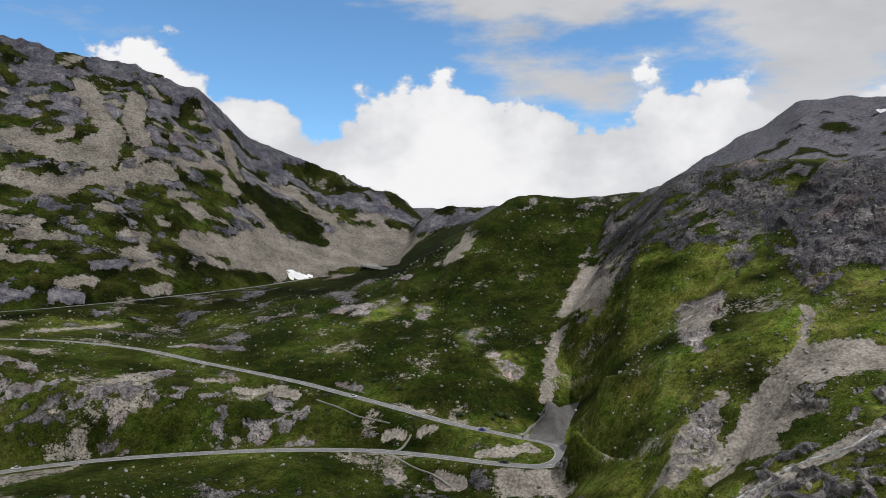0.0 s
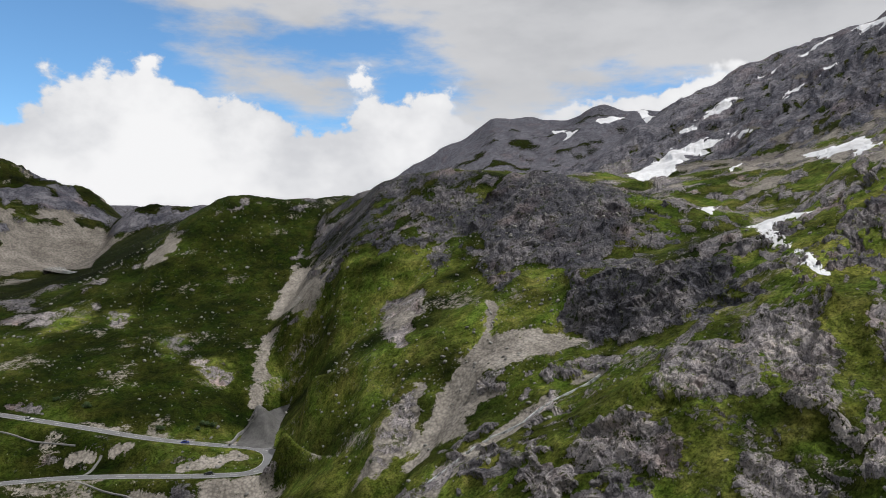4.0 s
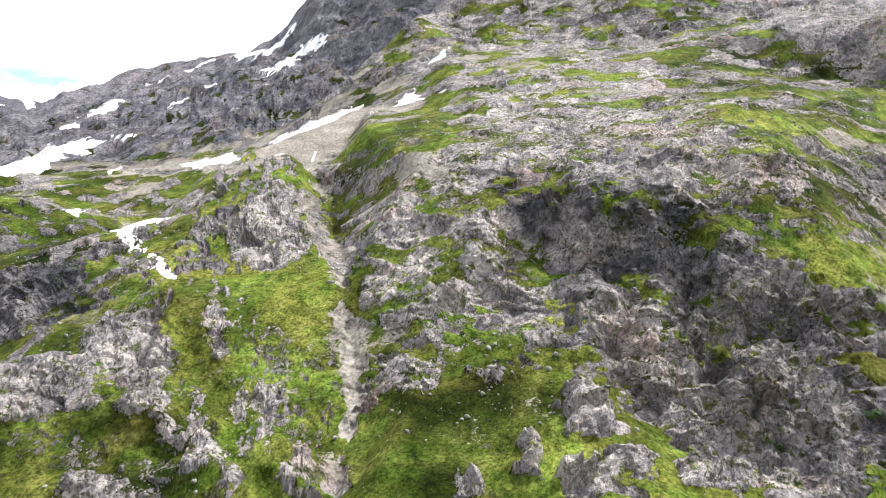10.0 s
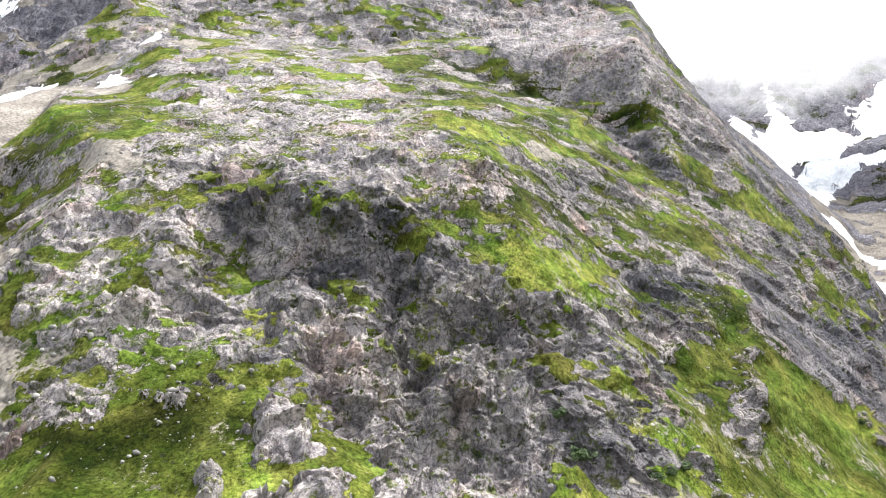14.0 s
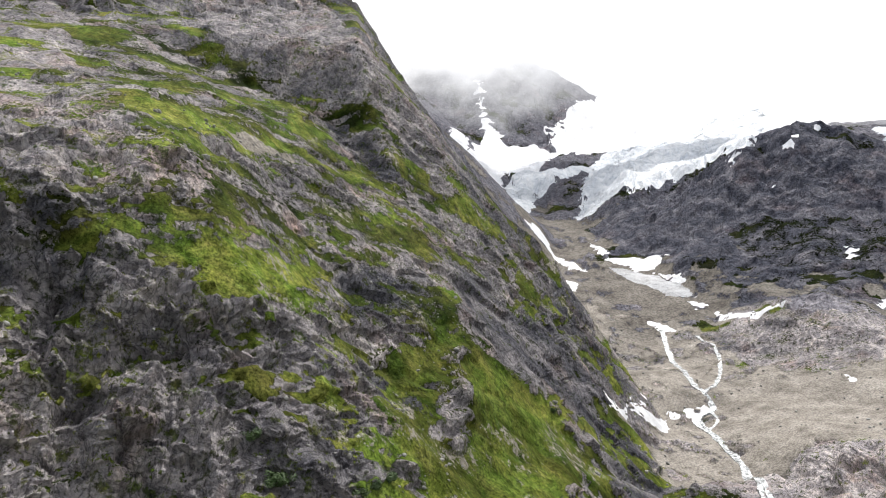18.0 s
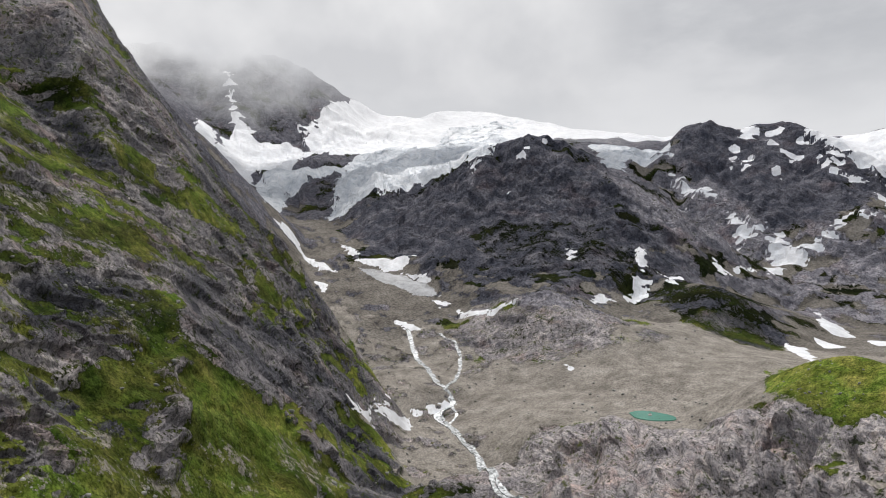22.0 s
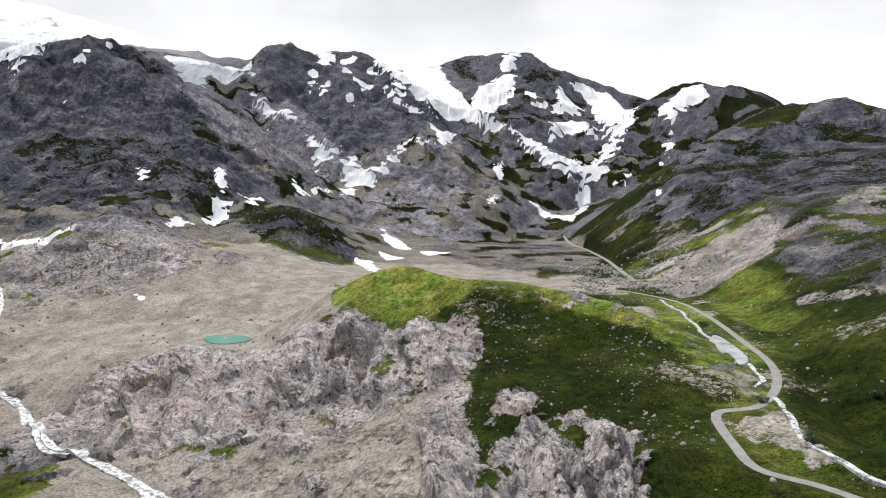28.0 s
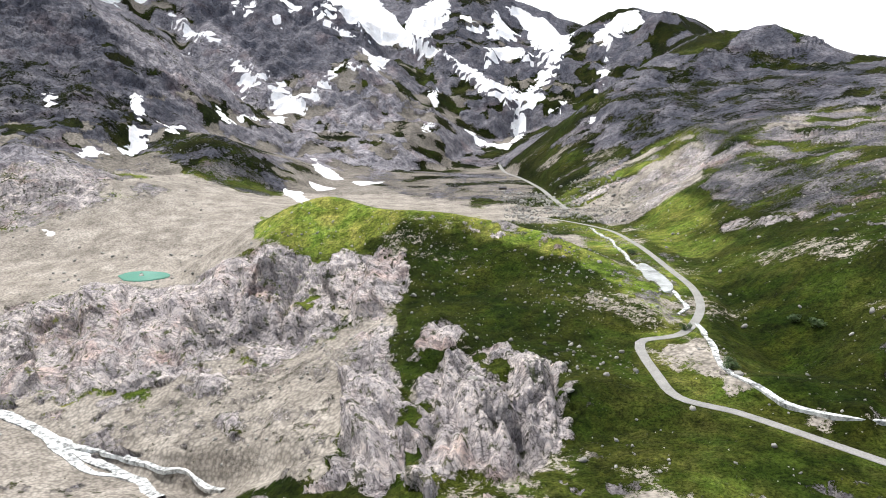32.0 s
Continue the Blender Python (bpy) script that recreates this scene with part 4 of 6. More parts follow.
# what covers a patch: bare rock, crags, scree, dryness of the turf, paleness of the rock (None: as it was)
COVERS = {
    "lawn": (0.06, 0.0, 0.0, 0.40, None),
    # dark green turf with cloud shadow worked into its colour
    "deep": (0.05, 0.0, 0.0, 0.04, None),
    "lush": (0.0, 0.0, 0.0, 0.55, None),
    "bright": (0.02, 0.0, 0.0, 0.85, None),
    "heath": (0.25, 0.2, 0.0, 0.5, 0.6),
    "darkheath": (0.62, 0.6, 0.0, 0.05, 0.1),
    "mixed": (0.55, 0.55, 0.05, 0.55, 0.78),
    "darkmix": (0.6, 0.6, 0.0, 0.12, 0.06),
    "slabs": (0.68, 0.7, 0.1, 0.7, 0.7),
    "pale": (1.0, 1.1, 0.0, 0.6, 0.85),
    "slab": (1.0, 0.4, 0.0, 0.2, 1.0),
    "slabrock": (0.9, 1.1, 0.35, 0.4, 0.85),
    "ribs": (0.9, 0.9, 0.2, 0.1, 0.6),
    "grey": (0.86, 0.95, 0.0, 0.5, 0.74),
    "darkgrey": (0.88, 0.95, 0.0, 0.4, 0.52),
    "blackcrag": (0.97, 0.7, 0.0, 0.1, 0.0),
    "crag": (0.95, 0.95, 0.0, 0.2, 0.08),
    # recessed cliff, with the shade of its steep face in the rock tone
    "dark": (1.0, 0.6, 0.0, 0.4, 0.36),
    "rusty": (0.93, 0.95, 0.0, 0.4, 0.35),
    "rustdark": (0.95, 0.9, 0.0, 0.4, 0.1),
    "scree": (0.0, 0.0, 1.3, 0.5, None),
    "greyscree": (0.0, 0.0, 1.3, 0.5, None),
    "gravelturf": (0.35, 0.0, 0.7, 0.15, 0.35),
    "stonesrock": (0.75, 0.8, 0.6, 0.3, 0.7),
    "facemix": (0.46, 0.6, 0.0, 0.42, 0.5),
    "bumpturf": (0.4, 0.4, 0.0, 0.14, 0.15),
    "screerock": (0.24, 0.4, 1.0, 0.3, 0.85),
    "knobrock": (0.95, 0.95, 0.0, 0.1, 0.12),
    "stones": (0.5, 0.4, 1.0, 0.4, 0.75),
}
LIFTED = {"dark": -3.0, "darkgrey": -1.2, "pale": 1.6, "grey": 1.2, "crag": 3.0, "blackcrag": 3.0, "ribs": 1.5, "slab": 3.5, "lush": -1.0, "stones": -1.0, "scree": -0.6}  # metres by which a patch stands out of the slope
RIBBED = {"slab": 2.5, "ribs": 8.0, "slabrock": 5.0, "blackcrag": 4.0, "crag": 3.0, "dark": 2.0, "darkgrey": 2.0, "grey": 1.6}  # metres by which ribs stand out
PATCHES = []


def patch(kind, *outline):
    PATCHES.append((kind, outline))


patch("facemix", (539, 20), (443, -143), (425, -184), (407, -212), (350, -197), (285, -167), (260, -96), (240, -59), (227, -32), (229, -11))
patch("facemix", (256, -32), (345, -69), (368, -113), (341, -142), (330, -161), (293, -117), (270, -84), (235, -49), (238, -34))
patch("scree", (-273, 900), (-260, 983), (-235, 1010), (-214, 1007), (-176, 1065), (-165, 1142), (-121, 1177), (-64, 1229), (-43, 1130), (-53, 804), (-117, 1004), (-174, 940), (-229, 868), (-253, 835))
patch("scree", (-285, 1193), (-237, 1190), (-173, 1143), (-129, 1173), (-158, 1146), (-211, 1136), (-270, 1159))
patch("deep", (-285, 1077), (-270, 1129), (-189, 1099), (-173, 1071), (-198, 1028), (-235, 1013), (-264, 1023), (-310, 1022))
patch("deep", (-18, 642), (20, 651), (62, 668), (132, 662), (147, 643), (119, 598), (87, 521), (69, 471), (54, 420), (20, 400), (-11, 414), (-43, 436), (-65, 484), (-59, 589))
patch("mixed", (30, 472), (45, 472), (52, 453), (42, 442), (31, 450))
patch("mixed", (9, 500), (24, 506), (33, 492), (23, 472), (10, 478))
patch("mixed", (-74, 578), (-48, 604), (-29, 583), (-39, 545), (-62, 544))
patch("mixed", (-24, 571), (-8, 568), (-11, 525), (-21, 534))
patch("scree", (-2, 639), (21, 686), (30, 649), (15, 624))
patch("lawn", (116, 448), (160, 416), (178, 371), (168, 312), (186, 295), (170, 263), (162, 275), (142, 284), (132, 280), (122, 274), (109, 263), (101, 259), (85, 246), (58, 295), (59, 331), (70, 441), (74, 464), (94, 467))
patch("scree", (86, 515), (115, 577), (109, 458), (104, 454), (94, 471))
patch("scree", (134, 277), (148, 289), (158, 307), (158, 300), (148, 284), (154, 270), (166, 272), (166, 256), (173, 245), (160, 245), (145, 253), (133, 261), (123, 254), (109, 261), (118, 273))
patch("stones", (166, 208), (149, 216), (129, 222), (113, 223), (98, 229), (87, 218), (91, 211), (107, 222), (124, 212), (145, 211))
patch("stones", (135, 398), (149, 368), (130, 337), (118, 321), (114, 342))
patch("stones", (103, 285), (112, 282), (101, 261), (83, 254), (78, 262), (93, 272))
patch("darkmix", (134, 597), (158, 572), (173, 539), (215, 450), (210, 429), (187, 424), (164, 436), (141, 439), (117, 450))
patch("blackcrag", (178, 360), (215, 415), (228, 424), (330, 486), (268, 339), (248, 318), (229, 307), (196, 282), (193, 296), (203, 314), (193, 333), (182, 344))
patch("crag", (176, 271), (192, 285), (191, 263), (204, 246), (207, 228), (207, 216), (188, 201), (178, 212), (175, 244), (175, 264))
patch("crag", (176, 339), (186, 321), (180, 307), (168, 312), (171, 333))
patch("crag", (163, 408), (171, 410), (173, 391), (160, 378), (159, 395))
patch("lawn", (168, 312), (192, 326), (202, 312), (194, 286), (176, 271), (169, 264), (165, 274), (148, 284), (159, 299))
patch("heath", (146, 226), (156, 212), (168, 201), (171, 178), (191, 179), (195, 173), (189, 147), (180, 130), (157, 100), (129, 73), (117, 175))
patch("grey", (141, 164), (162, 185), (164, 169), (169, 151), (153, 136), (146, 147), (142, 154))
patch("grey", (175, 162), (190, 172), (187, 157), (179, 137), (158, 117), (155, 109), (153, 114), (156, 130), (167, 149))
patch("grey", (126, 175), (136, 157), (132, 141), (126, 138), (117, 175))
patch("grey", (138, 127), (143, 118), (137, 104), (134, 103), (130, 123))
patch("lush", (190, 145), (186, 135), (176, 118), (166, 103), (133, 68), (133, 65), (130, 72), (152, 96), (166, 114), (177, 128))
patch("heath", (207, 147), (203, 130), (196, 105), (198, 92), (181, 81), (161, 75), (133, 63), (133, 65), (164, 98), (177, 117))
patch("grey", (162, 115), (160, 106), (151, 95), (131, 75), (129, 76), (137, 86), (141, 97))
patch("mixed", (169, 105), (179, 105), (179, 94), (161, 88), (155, 92))
patch("pale", (135, 69), (165, 85), (168, 83), (155, 77), (136, 68))
patch("bright", (227, 138), (245, 134), (247, 125), (225, 104), (201, 91), (193, 98), (197, 117), (216, 155))
patch("grey", (192, 132), (197, 133), (184, 120), (177, 117), (182, 125))
patch("mixed", (228, 102), (241, 99), (241, 78), (231, 52), (233, 41), (211, 28), (194, 27), (199, 40), (200, 56), (180, 55), (180, 72), (198, 85))
patch("grey", (230, 155), (251, 168), (278, 173), (293, 170), (251, 133), (251, 129), (230, 125), (227, 133))
patch("lush", (219, 96), (216, 91), (208, 90), (207, 92))
patch("stones", (298, 169), (309, 166), (280, 142), (231, 105), (211, 97), (199, 86), (180, 75), (170, 71), (159, 72), (133, 60), (135, 58), (162, 71), (171, 74), (191, 84), (205, 95), (223, 106), (244, 126), (265, 144))
patch("stones", (260, 94), (282, 96), (296, 94), (254, 81), (257, 90))
patch("lawn", (175, 71), (178, 54), (190, 47), (192, 39), (193, 27), (166, 22), (150, 20), (135, 57), (160, 63))
patch("pale", (158, 19), (167, 11), (173, 2), (162, 3), (155, 19))
patch("pale", (182, 24), (182, 14), (172, 11), (171, 20))
patch("pale", (163, 28), (162, 25), (156, 24), (156, 26))
patch("pale", (179, -2), (181, -7), (171, -8), (168, -3))
patch("pale", (150, 39), (151, 34), (145, 33), (145, 37))
patch("greyscree", (314, 223), (496, 300), (491, 245), (443, 178), (432, 150), (437, 137), (431, 180), (428, 221), (315, 191))
patch("slabs", (279, 93), (334, 101), (367, 87), (380, 64), (329, 24), (322, -5), (275, -18), (265, -33), (252, -35), (244, -18), (240, -1), (242, 16), (259, 40), (263, 64), (264, 81))
patch("heath", (394, 211), (335, 150), (413, 147), (375, 117), (283, 95), (290, 108), (306, 133), (313, 155))
patch("bright", (254, 96), (256, 83), (246, 69), (248, 78), (250, 90))
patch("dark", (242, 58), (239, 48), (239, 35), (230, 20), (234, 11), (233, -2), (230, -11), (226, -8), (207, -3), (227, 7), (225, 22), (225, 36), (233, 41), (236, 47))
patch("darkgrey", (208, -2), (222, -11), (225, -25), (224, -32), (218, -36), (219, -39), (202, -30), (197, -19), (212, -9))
patch("grey", (210, 25), (213, 11), (205, -3), (198, -14), (202, -30), (198, -40), (184, -35), (178, -9), (189, -3), (194, 8), (202, 15), (204, 23))
patch("darkgrey", (199, -17), (202, -30), (198, -40), (184, -35), (186, -19))
patch("rusty", (207, -50), (211, -62), (201, -62), (190, -48), (197, -44))
patch("bright", (319, -6), (313, -23), (353, -45), (348, -59), (357, -74), (342, -58), (306, -40), (284, -22), (290, -14))
patch("greyscree", (326, -43), (344, -59), (354, -78), (345, -69), (327, -52))
patch("bright", (234, 22), (237, 8), (228, -5), (242, -26), (240, -26), (234, -6), (235, 11))
patch("bright", (238, -30), (246, -45), (291, -76), (252, -61), (231, -42), (227, -33))
patch("bright", (418, -82), (420, -107), (394, -95), (379, -75))
patch("bright", (354, -109), (371, -127), (355, -125), (348, -110))
patch("darkgrey", (614, -14), (624, -152), (478, -139), (453, -159), (451, -165), (446, -147), (455, -116), (464, -90), (486, -58), (571, -36))
patch("darkgrey", (565, 63), (568, 29), (500, 20), (542, 52))
patch("rustdark", (453, -105), (416, -112), (407, -140), (402, -168), (391, -191), (375, -205), (395, -207), (409, -186), (407, -149), (430, -125))
patch("darkmix", (295, -81), (331, -126), (319, -148), (307, -127), (273, -94), (263, -76))
patch("lush", (305, -144), (313, -163), (316, -185), (265, -153), (214, -88), (221, -81), (226, -81), (246, -101), (259, -118), (283, -137))
patch("lush", (268, -92), (291, -117), (276, -116), (265, -104), (244, -84))
patch("grey", (266, -110), (276, -128), (263, -123), (249, -110), (247, -100))
patch("stones", (283, -137), (287, -147), (284, -161), (276, -150), (274, -136))
patch("facemix", (459, -188), (458, -204), (442, -269), (421, -228), (409, -195), (395, -166))
patch("knobrock", (377, -159), (391, -187), (396, -216), (410, -247), (388, -247), (359, -235), (341, -202), (323, -179), (310, -156), (311, -146), (311, -136))
patch("lush", (293, -129), (306, -144), (309, -160), (308, -175), (304, -191), (294, -189), (253, -115))
patch("knobrock", (1111, -723), (1083, -817), (915, -915), (877, -961), (750, -996), (691, -922), (643, -898), (681, -838), (747, -815), (821, -772), (796, -705), (904, -673))
patch("darkheath", (823, -786), (759, -828), (684, -898), (599, -890), (570, -790), (626, -768), (662, -720), (741, -717))
patch("bumpturf", (553, -824), (476, -827), (446, -859), (390, -831), (351, -752), (383, -727), (462, -746))
patch("scree", (514, -471), (484, -519), (431, -577), (382, -648), (299, -590), (222, -412), (251, -415), (268, -406), (305, -415), (364, -408), (374, -385), (426, -394), (482, -435))
patch("slabrock", (368, -378), (360, -403), (295, -381), (298, -416), (254, -406), (222, -406), (193, -401), (182, -383), (184, -356), (170, -352), (168, -335), (291, -295), (325, -323))
patch("knobrock", (938, -1583), (725, -1710), (606, -1610), (493, -1479), (534, -1368), (635, -1337), (733, -1389), (875, -1473))
# hill: sunlit crest painted as dry turf, shaded flank as dark turf
patch("bright", (298, -581), (172, -431), (141, -408), (147, -395), (166, -393), (185, -394), (193, -400), (227, -414))
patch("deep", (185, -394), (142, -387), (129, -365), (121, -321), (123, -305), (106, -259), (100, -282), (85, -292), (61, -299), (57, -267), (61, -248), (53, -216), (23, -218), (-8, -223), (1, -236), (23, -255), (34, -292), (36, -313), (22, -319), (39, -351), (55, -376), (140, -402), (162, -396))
patch("screerock", (200, -300), (181, -314), (161, -324), (142, -330), (130, -291), (116, -227), (186, -260), (215, -278), (228, -285))
patch("slabrock", (356, -378), (336, -396), (303, -413), (240, -377), (227, -407), (199, -400), (189, -397), (182, -357), (194, -342), (207, -342), (211, -314), (228, -309), (249, -296), (263, -311), (284, -299))
patch("slabrock", (189, -332), (190, -363), (162, -362), (160, -328), (171, -319), (183, -323))
patch("ribs", (179, -383), (166, -393), (141, -382), (129, -365), (129, -336), (143, -333), (167, -367))
patch("ribs", (129, -277), (135, -308), (129, -317), (112, -271), (105, -255), (95, -218), (116, -227))
patch("ribs", (96, -229), (101, -279), (91, -286), (86, -257), (77, -273), (64, -278), (60, -270), (61, -244), (67, -216), (96, -219))
patch("ribs", (109, -287), (105, -318), (91, -295), (98, -291))
# valley slope: the dark turf colour includes cloud shadow
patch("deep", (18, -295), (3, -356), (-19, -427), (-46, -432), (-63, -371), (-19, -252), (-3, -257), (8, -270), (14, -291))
patch("darkmix", (-30, -591), (-67, -666), (-97, -462), (-72, -395), (-49, -444), (-36, -507))
patch("stones", (51, -720), (5, -739), (-48, -773), (-60, -736), (-32, -630), (2, -614), (31, -595))
patch("heath", (60, -618), (27, -542), (8, -416), (7, -374), (17, -354), (32, -384), (53, -526))
patch("gravelturf", (338, -969), (193, -774), (118, -711), (65, -669), (96, -919), (167, -1254), (265, -1256), (328, -1114))
patch("darkmix", (14, -1029), (-76, -1205), (-183, -1261), (-262, -1249), (-335, -1104), (-70, -680), (-56, -791), (-4, -872))
patch("lush", (17, -580), (-13, -636), (-27, -552), (-21, -446), (-7, -432), (10, -494))
patch("mixed", (301, 139), (272, 103), (263, 82), (250, 63), (239, 54), (233, 43), (212, 34), (198, 37), (195, 53), (198, 79), (213, 93), (231, 98))
patch("slabs", (303, 33), (290, 2), (260, -11), (253, -25), (244, -1), (253, 17))
patch("grey", (748, -985), (811, -1462), (614, -1317), (592, -1047), (636, -949))
patch("stonesrock", (618, -578), (583, -612), (541, -679), (478, -656), (439, -580), (457, -535), (495, -517), (572, -534))
patch("slab", (201, -396), (189, -398), (188, -385), (201, -375), (207, -375), (205, -388))
patch("slab", (227, -400), (214, -406), (202, -397), (205, -377), (212, -372))
patch("slab", (249, -405), (223, -393), (213, -373), (202, -357), (207, -347), (229, -367))
patch("slab", (191, -335), (192, -362), (178, -357), (172, -345), (171, -320), (180, -323))
patch("slab", (177, -361), (167, -367), (154, -344), (163, -345), (173, -353))
patch("slab", (179, -382), (164, -393), (139, -380), (130, -367), (135, -351), (137, -332), (147, -338), (170, -378))
patch("slab", (112, -225), (128, -275), (132, -308), (124, -302), (109, -255), (98, -239), (101, -230), (102, -224))
patch("slab", (95, -228), (100, -272), (99, -281), (94, -287), (92, -271), (95, -239))
patch("slab", (93, -216), (92, -262), (87, -267), (79, -247), (78, -244), (74, -240), (72, -215))
patch("slab", (78, -247), (72, -281), (63, -277), (64, -267), (69, -255), (77, -246))
patch("slab", (69, -248), (63, -261), (60, -243), (66, -241))
patch("slab", (108, -286), (109, -314), (99, -308), (91, -294), (97, -293))
patch("slab", (296, -384), (303, -413), (277, -401), (261, -370), (279, -364))
patch("slab", (272, -397), (236, -375), (219, -344), (242, -354))
patch("slab", (353, -374), (349, -394), (331, -394), (322, -378), (337, -363))
patch("slab", (260, -312), (278, -342), (260, -350), (237, -344), (218, -310), (235, -302), (247, -298))
patch("slab", (202, -308), (195, -313), (184, -301), (192, -297))
patch("slab", (178, -280), (171, -280), (165, -268), (170, -270))
patch("pale", (187, 46), (192, 40), (187, 37), (183, 42))
patch("pale", (227, 96), (226, 88), (221, 84), (221, 90))
patch("pale", (185, 23), (187, 19), (183, 19), (181, 21))
patch("pale", (177, 24), (182, 14), (176, 8), (168, 13), (170, 21))
patch("pale", (177, -2), (181, -7), (178, -9), (174, -3))
patch("pale", (164, 28), (164, 26), (160, 23), (158, 25))
patch("pale", (215, 23), (213, 11), (203, 5), (211, 17))
patch("pale", (219, 55), (225, 51), (216, 43), (214, 49))
patch("pale", (210, 68), (209, 58), (208, 56), (203, 62))


# ---- the land ----
HUB = (25.0, -20.0)  # the fine grid of the land is spun round this spot


def piecewise(make):
    """Runs a function of many places a share of them at a time, which is far quicker."""
    @functools.wraps(make)
    def run(x, y, *rest):
        x, y = np.asarray(x, float), np.asarray(y, float)
        if x.size <= 40000:
            return make(x, y, *rest)
        cuts = range(0, x.size, 40000)
        return np.concatenate([make(x[c:c + 40000], y[c:c + 40000], *[r[c:c + 40000] if isinstance(r, np.ndarray) and r.shape == x.shape else r for r in rest]) for c in cuts])
    return run


@piecewise
def bumps(x, y, seed):
    """Gradient noise, about -0.7 to 0.7, one feature a unit."""
    rng = np.random.default_rng(seed)
    perm = rng.permutation(256)
    ang = rng.random(256) * 2 * np.pi
    gx, gy = np.cos(ang), np.sin(ang)
    xi, yi = np.floor(x).astype(np.int64), np.floor(y).astype(np.int64)
    fx, fy = x - xi, y - yi
    u, v = fx * fx * fx * (fx * (fx * 6 - 15) + 10), fy * fy * fy * (fy * (fy * 6 - 15) + 10)

    def corner(i, j):
        h = perm[(perm[(xi + i) & 255] + yi + j) & 255]
        return gx[h] * (fx - i) + gy[h] * (fy - j)

    a, b = corner(0, 0), corner(0, 1)
    a = a + u * (corner(1, 0) - a)
    b = b + u * (corner(1, 1) - b)
    return a + v * (b - a)


def rough(x, y, size, octaves, seed, gap, gain=0.5, ridged=False, billow=False):
    """Noise of several sizes, from size metres down; sizes finer than the grid's gap fade out."""
    total, amp, norm = np.zeros_like(x), 1.0, 0.0
    for k in range(octaves):
        s = size / 2 ** k
        n = bumps(x / s + 17.3 * k, y / s - 9.1 * k, seed + k)
        if ridged:
            n = 0.5 - 2.0 * np.abs(n)
        elif billow:
            n = 2.0 * np.abs(n) - 0.5
        total += amp * n * np.clip((s / gap - 1.6) / 1.6, 0, 1)
        norm += amp
        amp *= gain
    return total / norm * 1.6


@piecewise
def blocks(x, y, size, seed, gap):
    """Broken rock: tilted blocks of about that size, each with a height and lean of its own, about -1 to 1."""
    rng = np.random.default_rng(seed)
    perm = rng.permutation(512)
    table = rng.random((512, 5))
    u, v = x / size, y / size
    xi, yi = np.floor(u).astype(np.int64), np.floor(v).astype(np.int64)
    best, out = np.full(x.shape, 9.0), np.zeros(x.shape)
    for i in (-1, 0, 1):
        for j in (-1, 0, 1):
            h = table[perm[(perm[(xi + i) & 511] + yi + j) & 511]]
            dx, dy = u - xi - i - h[:, 0], v - yi - j - h[:, 1]
            d = dx * dx + dy * dy
            near = d < best
            best = np.where(near, d, best)
            out = np.where(near, (h[:, 2] - 0.5) * 1.4 + (h[:, 3] - 0.5) * 2.0 * dx + (h[:, 4] - 0.5) * 2.0 * dy, out)
    return out * np.clip((size / gap - 2.5) / 2.5, 0, 1)


def smooth(a, b, v):
    t = np.clip((v - a) / (b - a), 0, 1)
    return t * t * (3 - 2 * t)


def spline(points, step):
    """A smooth line through the points, a place every step metres or so."""
    p = np.array(points, float)
    p = np.vstack([2 * p[0] - p[1], p, 2 * p[-1] - p[-2]])
    out = []
    for i in range(1, len(p) - 2):
        n = max(2, int(np.linalg.norm(p[i + 1] - p[i]) / step))
        t = np.linspace(0, 1, n, endpoint=False)[:, None]
        out.append(0.5 * (2 * p[i] + (p[i + 1] - p[i - 1]) * t + (2 * p[i - 1] - 5 * p[i] + 4 * p[i + 1] - p[i + 2]) * t ** 2 + (3 * p[i] - p[i - 1] - 3 * p[i + 1] + p[i + 2]) * t ** 3))
    return np.vstack(out + [p[-2:-1]])


def off_line(x, y, path):
    """Distance in the plan from a line, and the place along it (fraction index)."""
    best, where = np.full(x.shape, 1e9), np.zeros(x.shape)
    for i in range(len(path) - 1):
        a, b = path[i, :2], path[i + 1, :2]
        d = b - a
        t = np.clip(((x - a[0]) * d[0] + (y - a[1]) * d[1]) / max(d @ d, 1e-9), 0, 1)
        q = np.hypot(x - a[0] - t * d[0], y - a[1] - t * d[1])
        near = q < best
        best[near], where[near] = q[near], (i + t)[near]
    return best, where


def in_outline(x, y, outline):
    """Metres inside an outline (negative outside)."""
    p = np.asarray(outline, float)
    q = np.roll(p, -1, axis=0)
    odd = np.zeros(x.shape, bool)
    best = np.full(x.shape, 1e9)
    for (ax, ay), (bx, by) in zip(p, q):
        cross = (ay > y) != (by > y)
        with np.errstate(divide="ignore", invalid="ignore"):
            odd ^= cross & (x < (bx - ax) * (y - ay) / (by - ay) + ax)
        d2 = max((bx - ax) ** 2 + (by - ay) ** 2, 1e-9)
        t = np.clip(((x - ax) * (bx - ax) + (y - ay) * (by - ay)) / d2, 0, 1)
        best = np.minimum(best, np.hypot(x - ax - t * (bx - ax), y - ay - t * (by - ay)))
    return np.where(odd, best, -best)


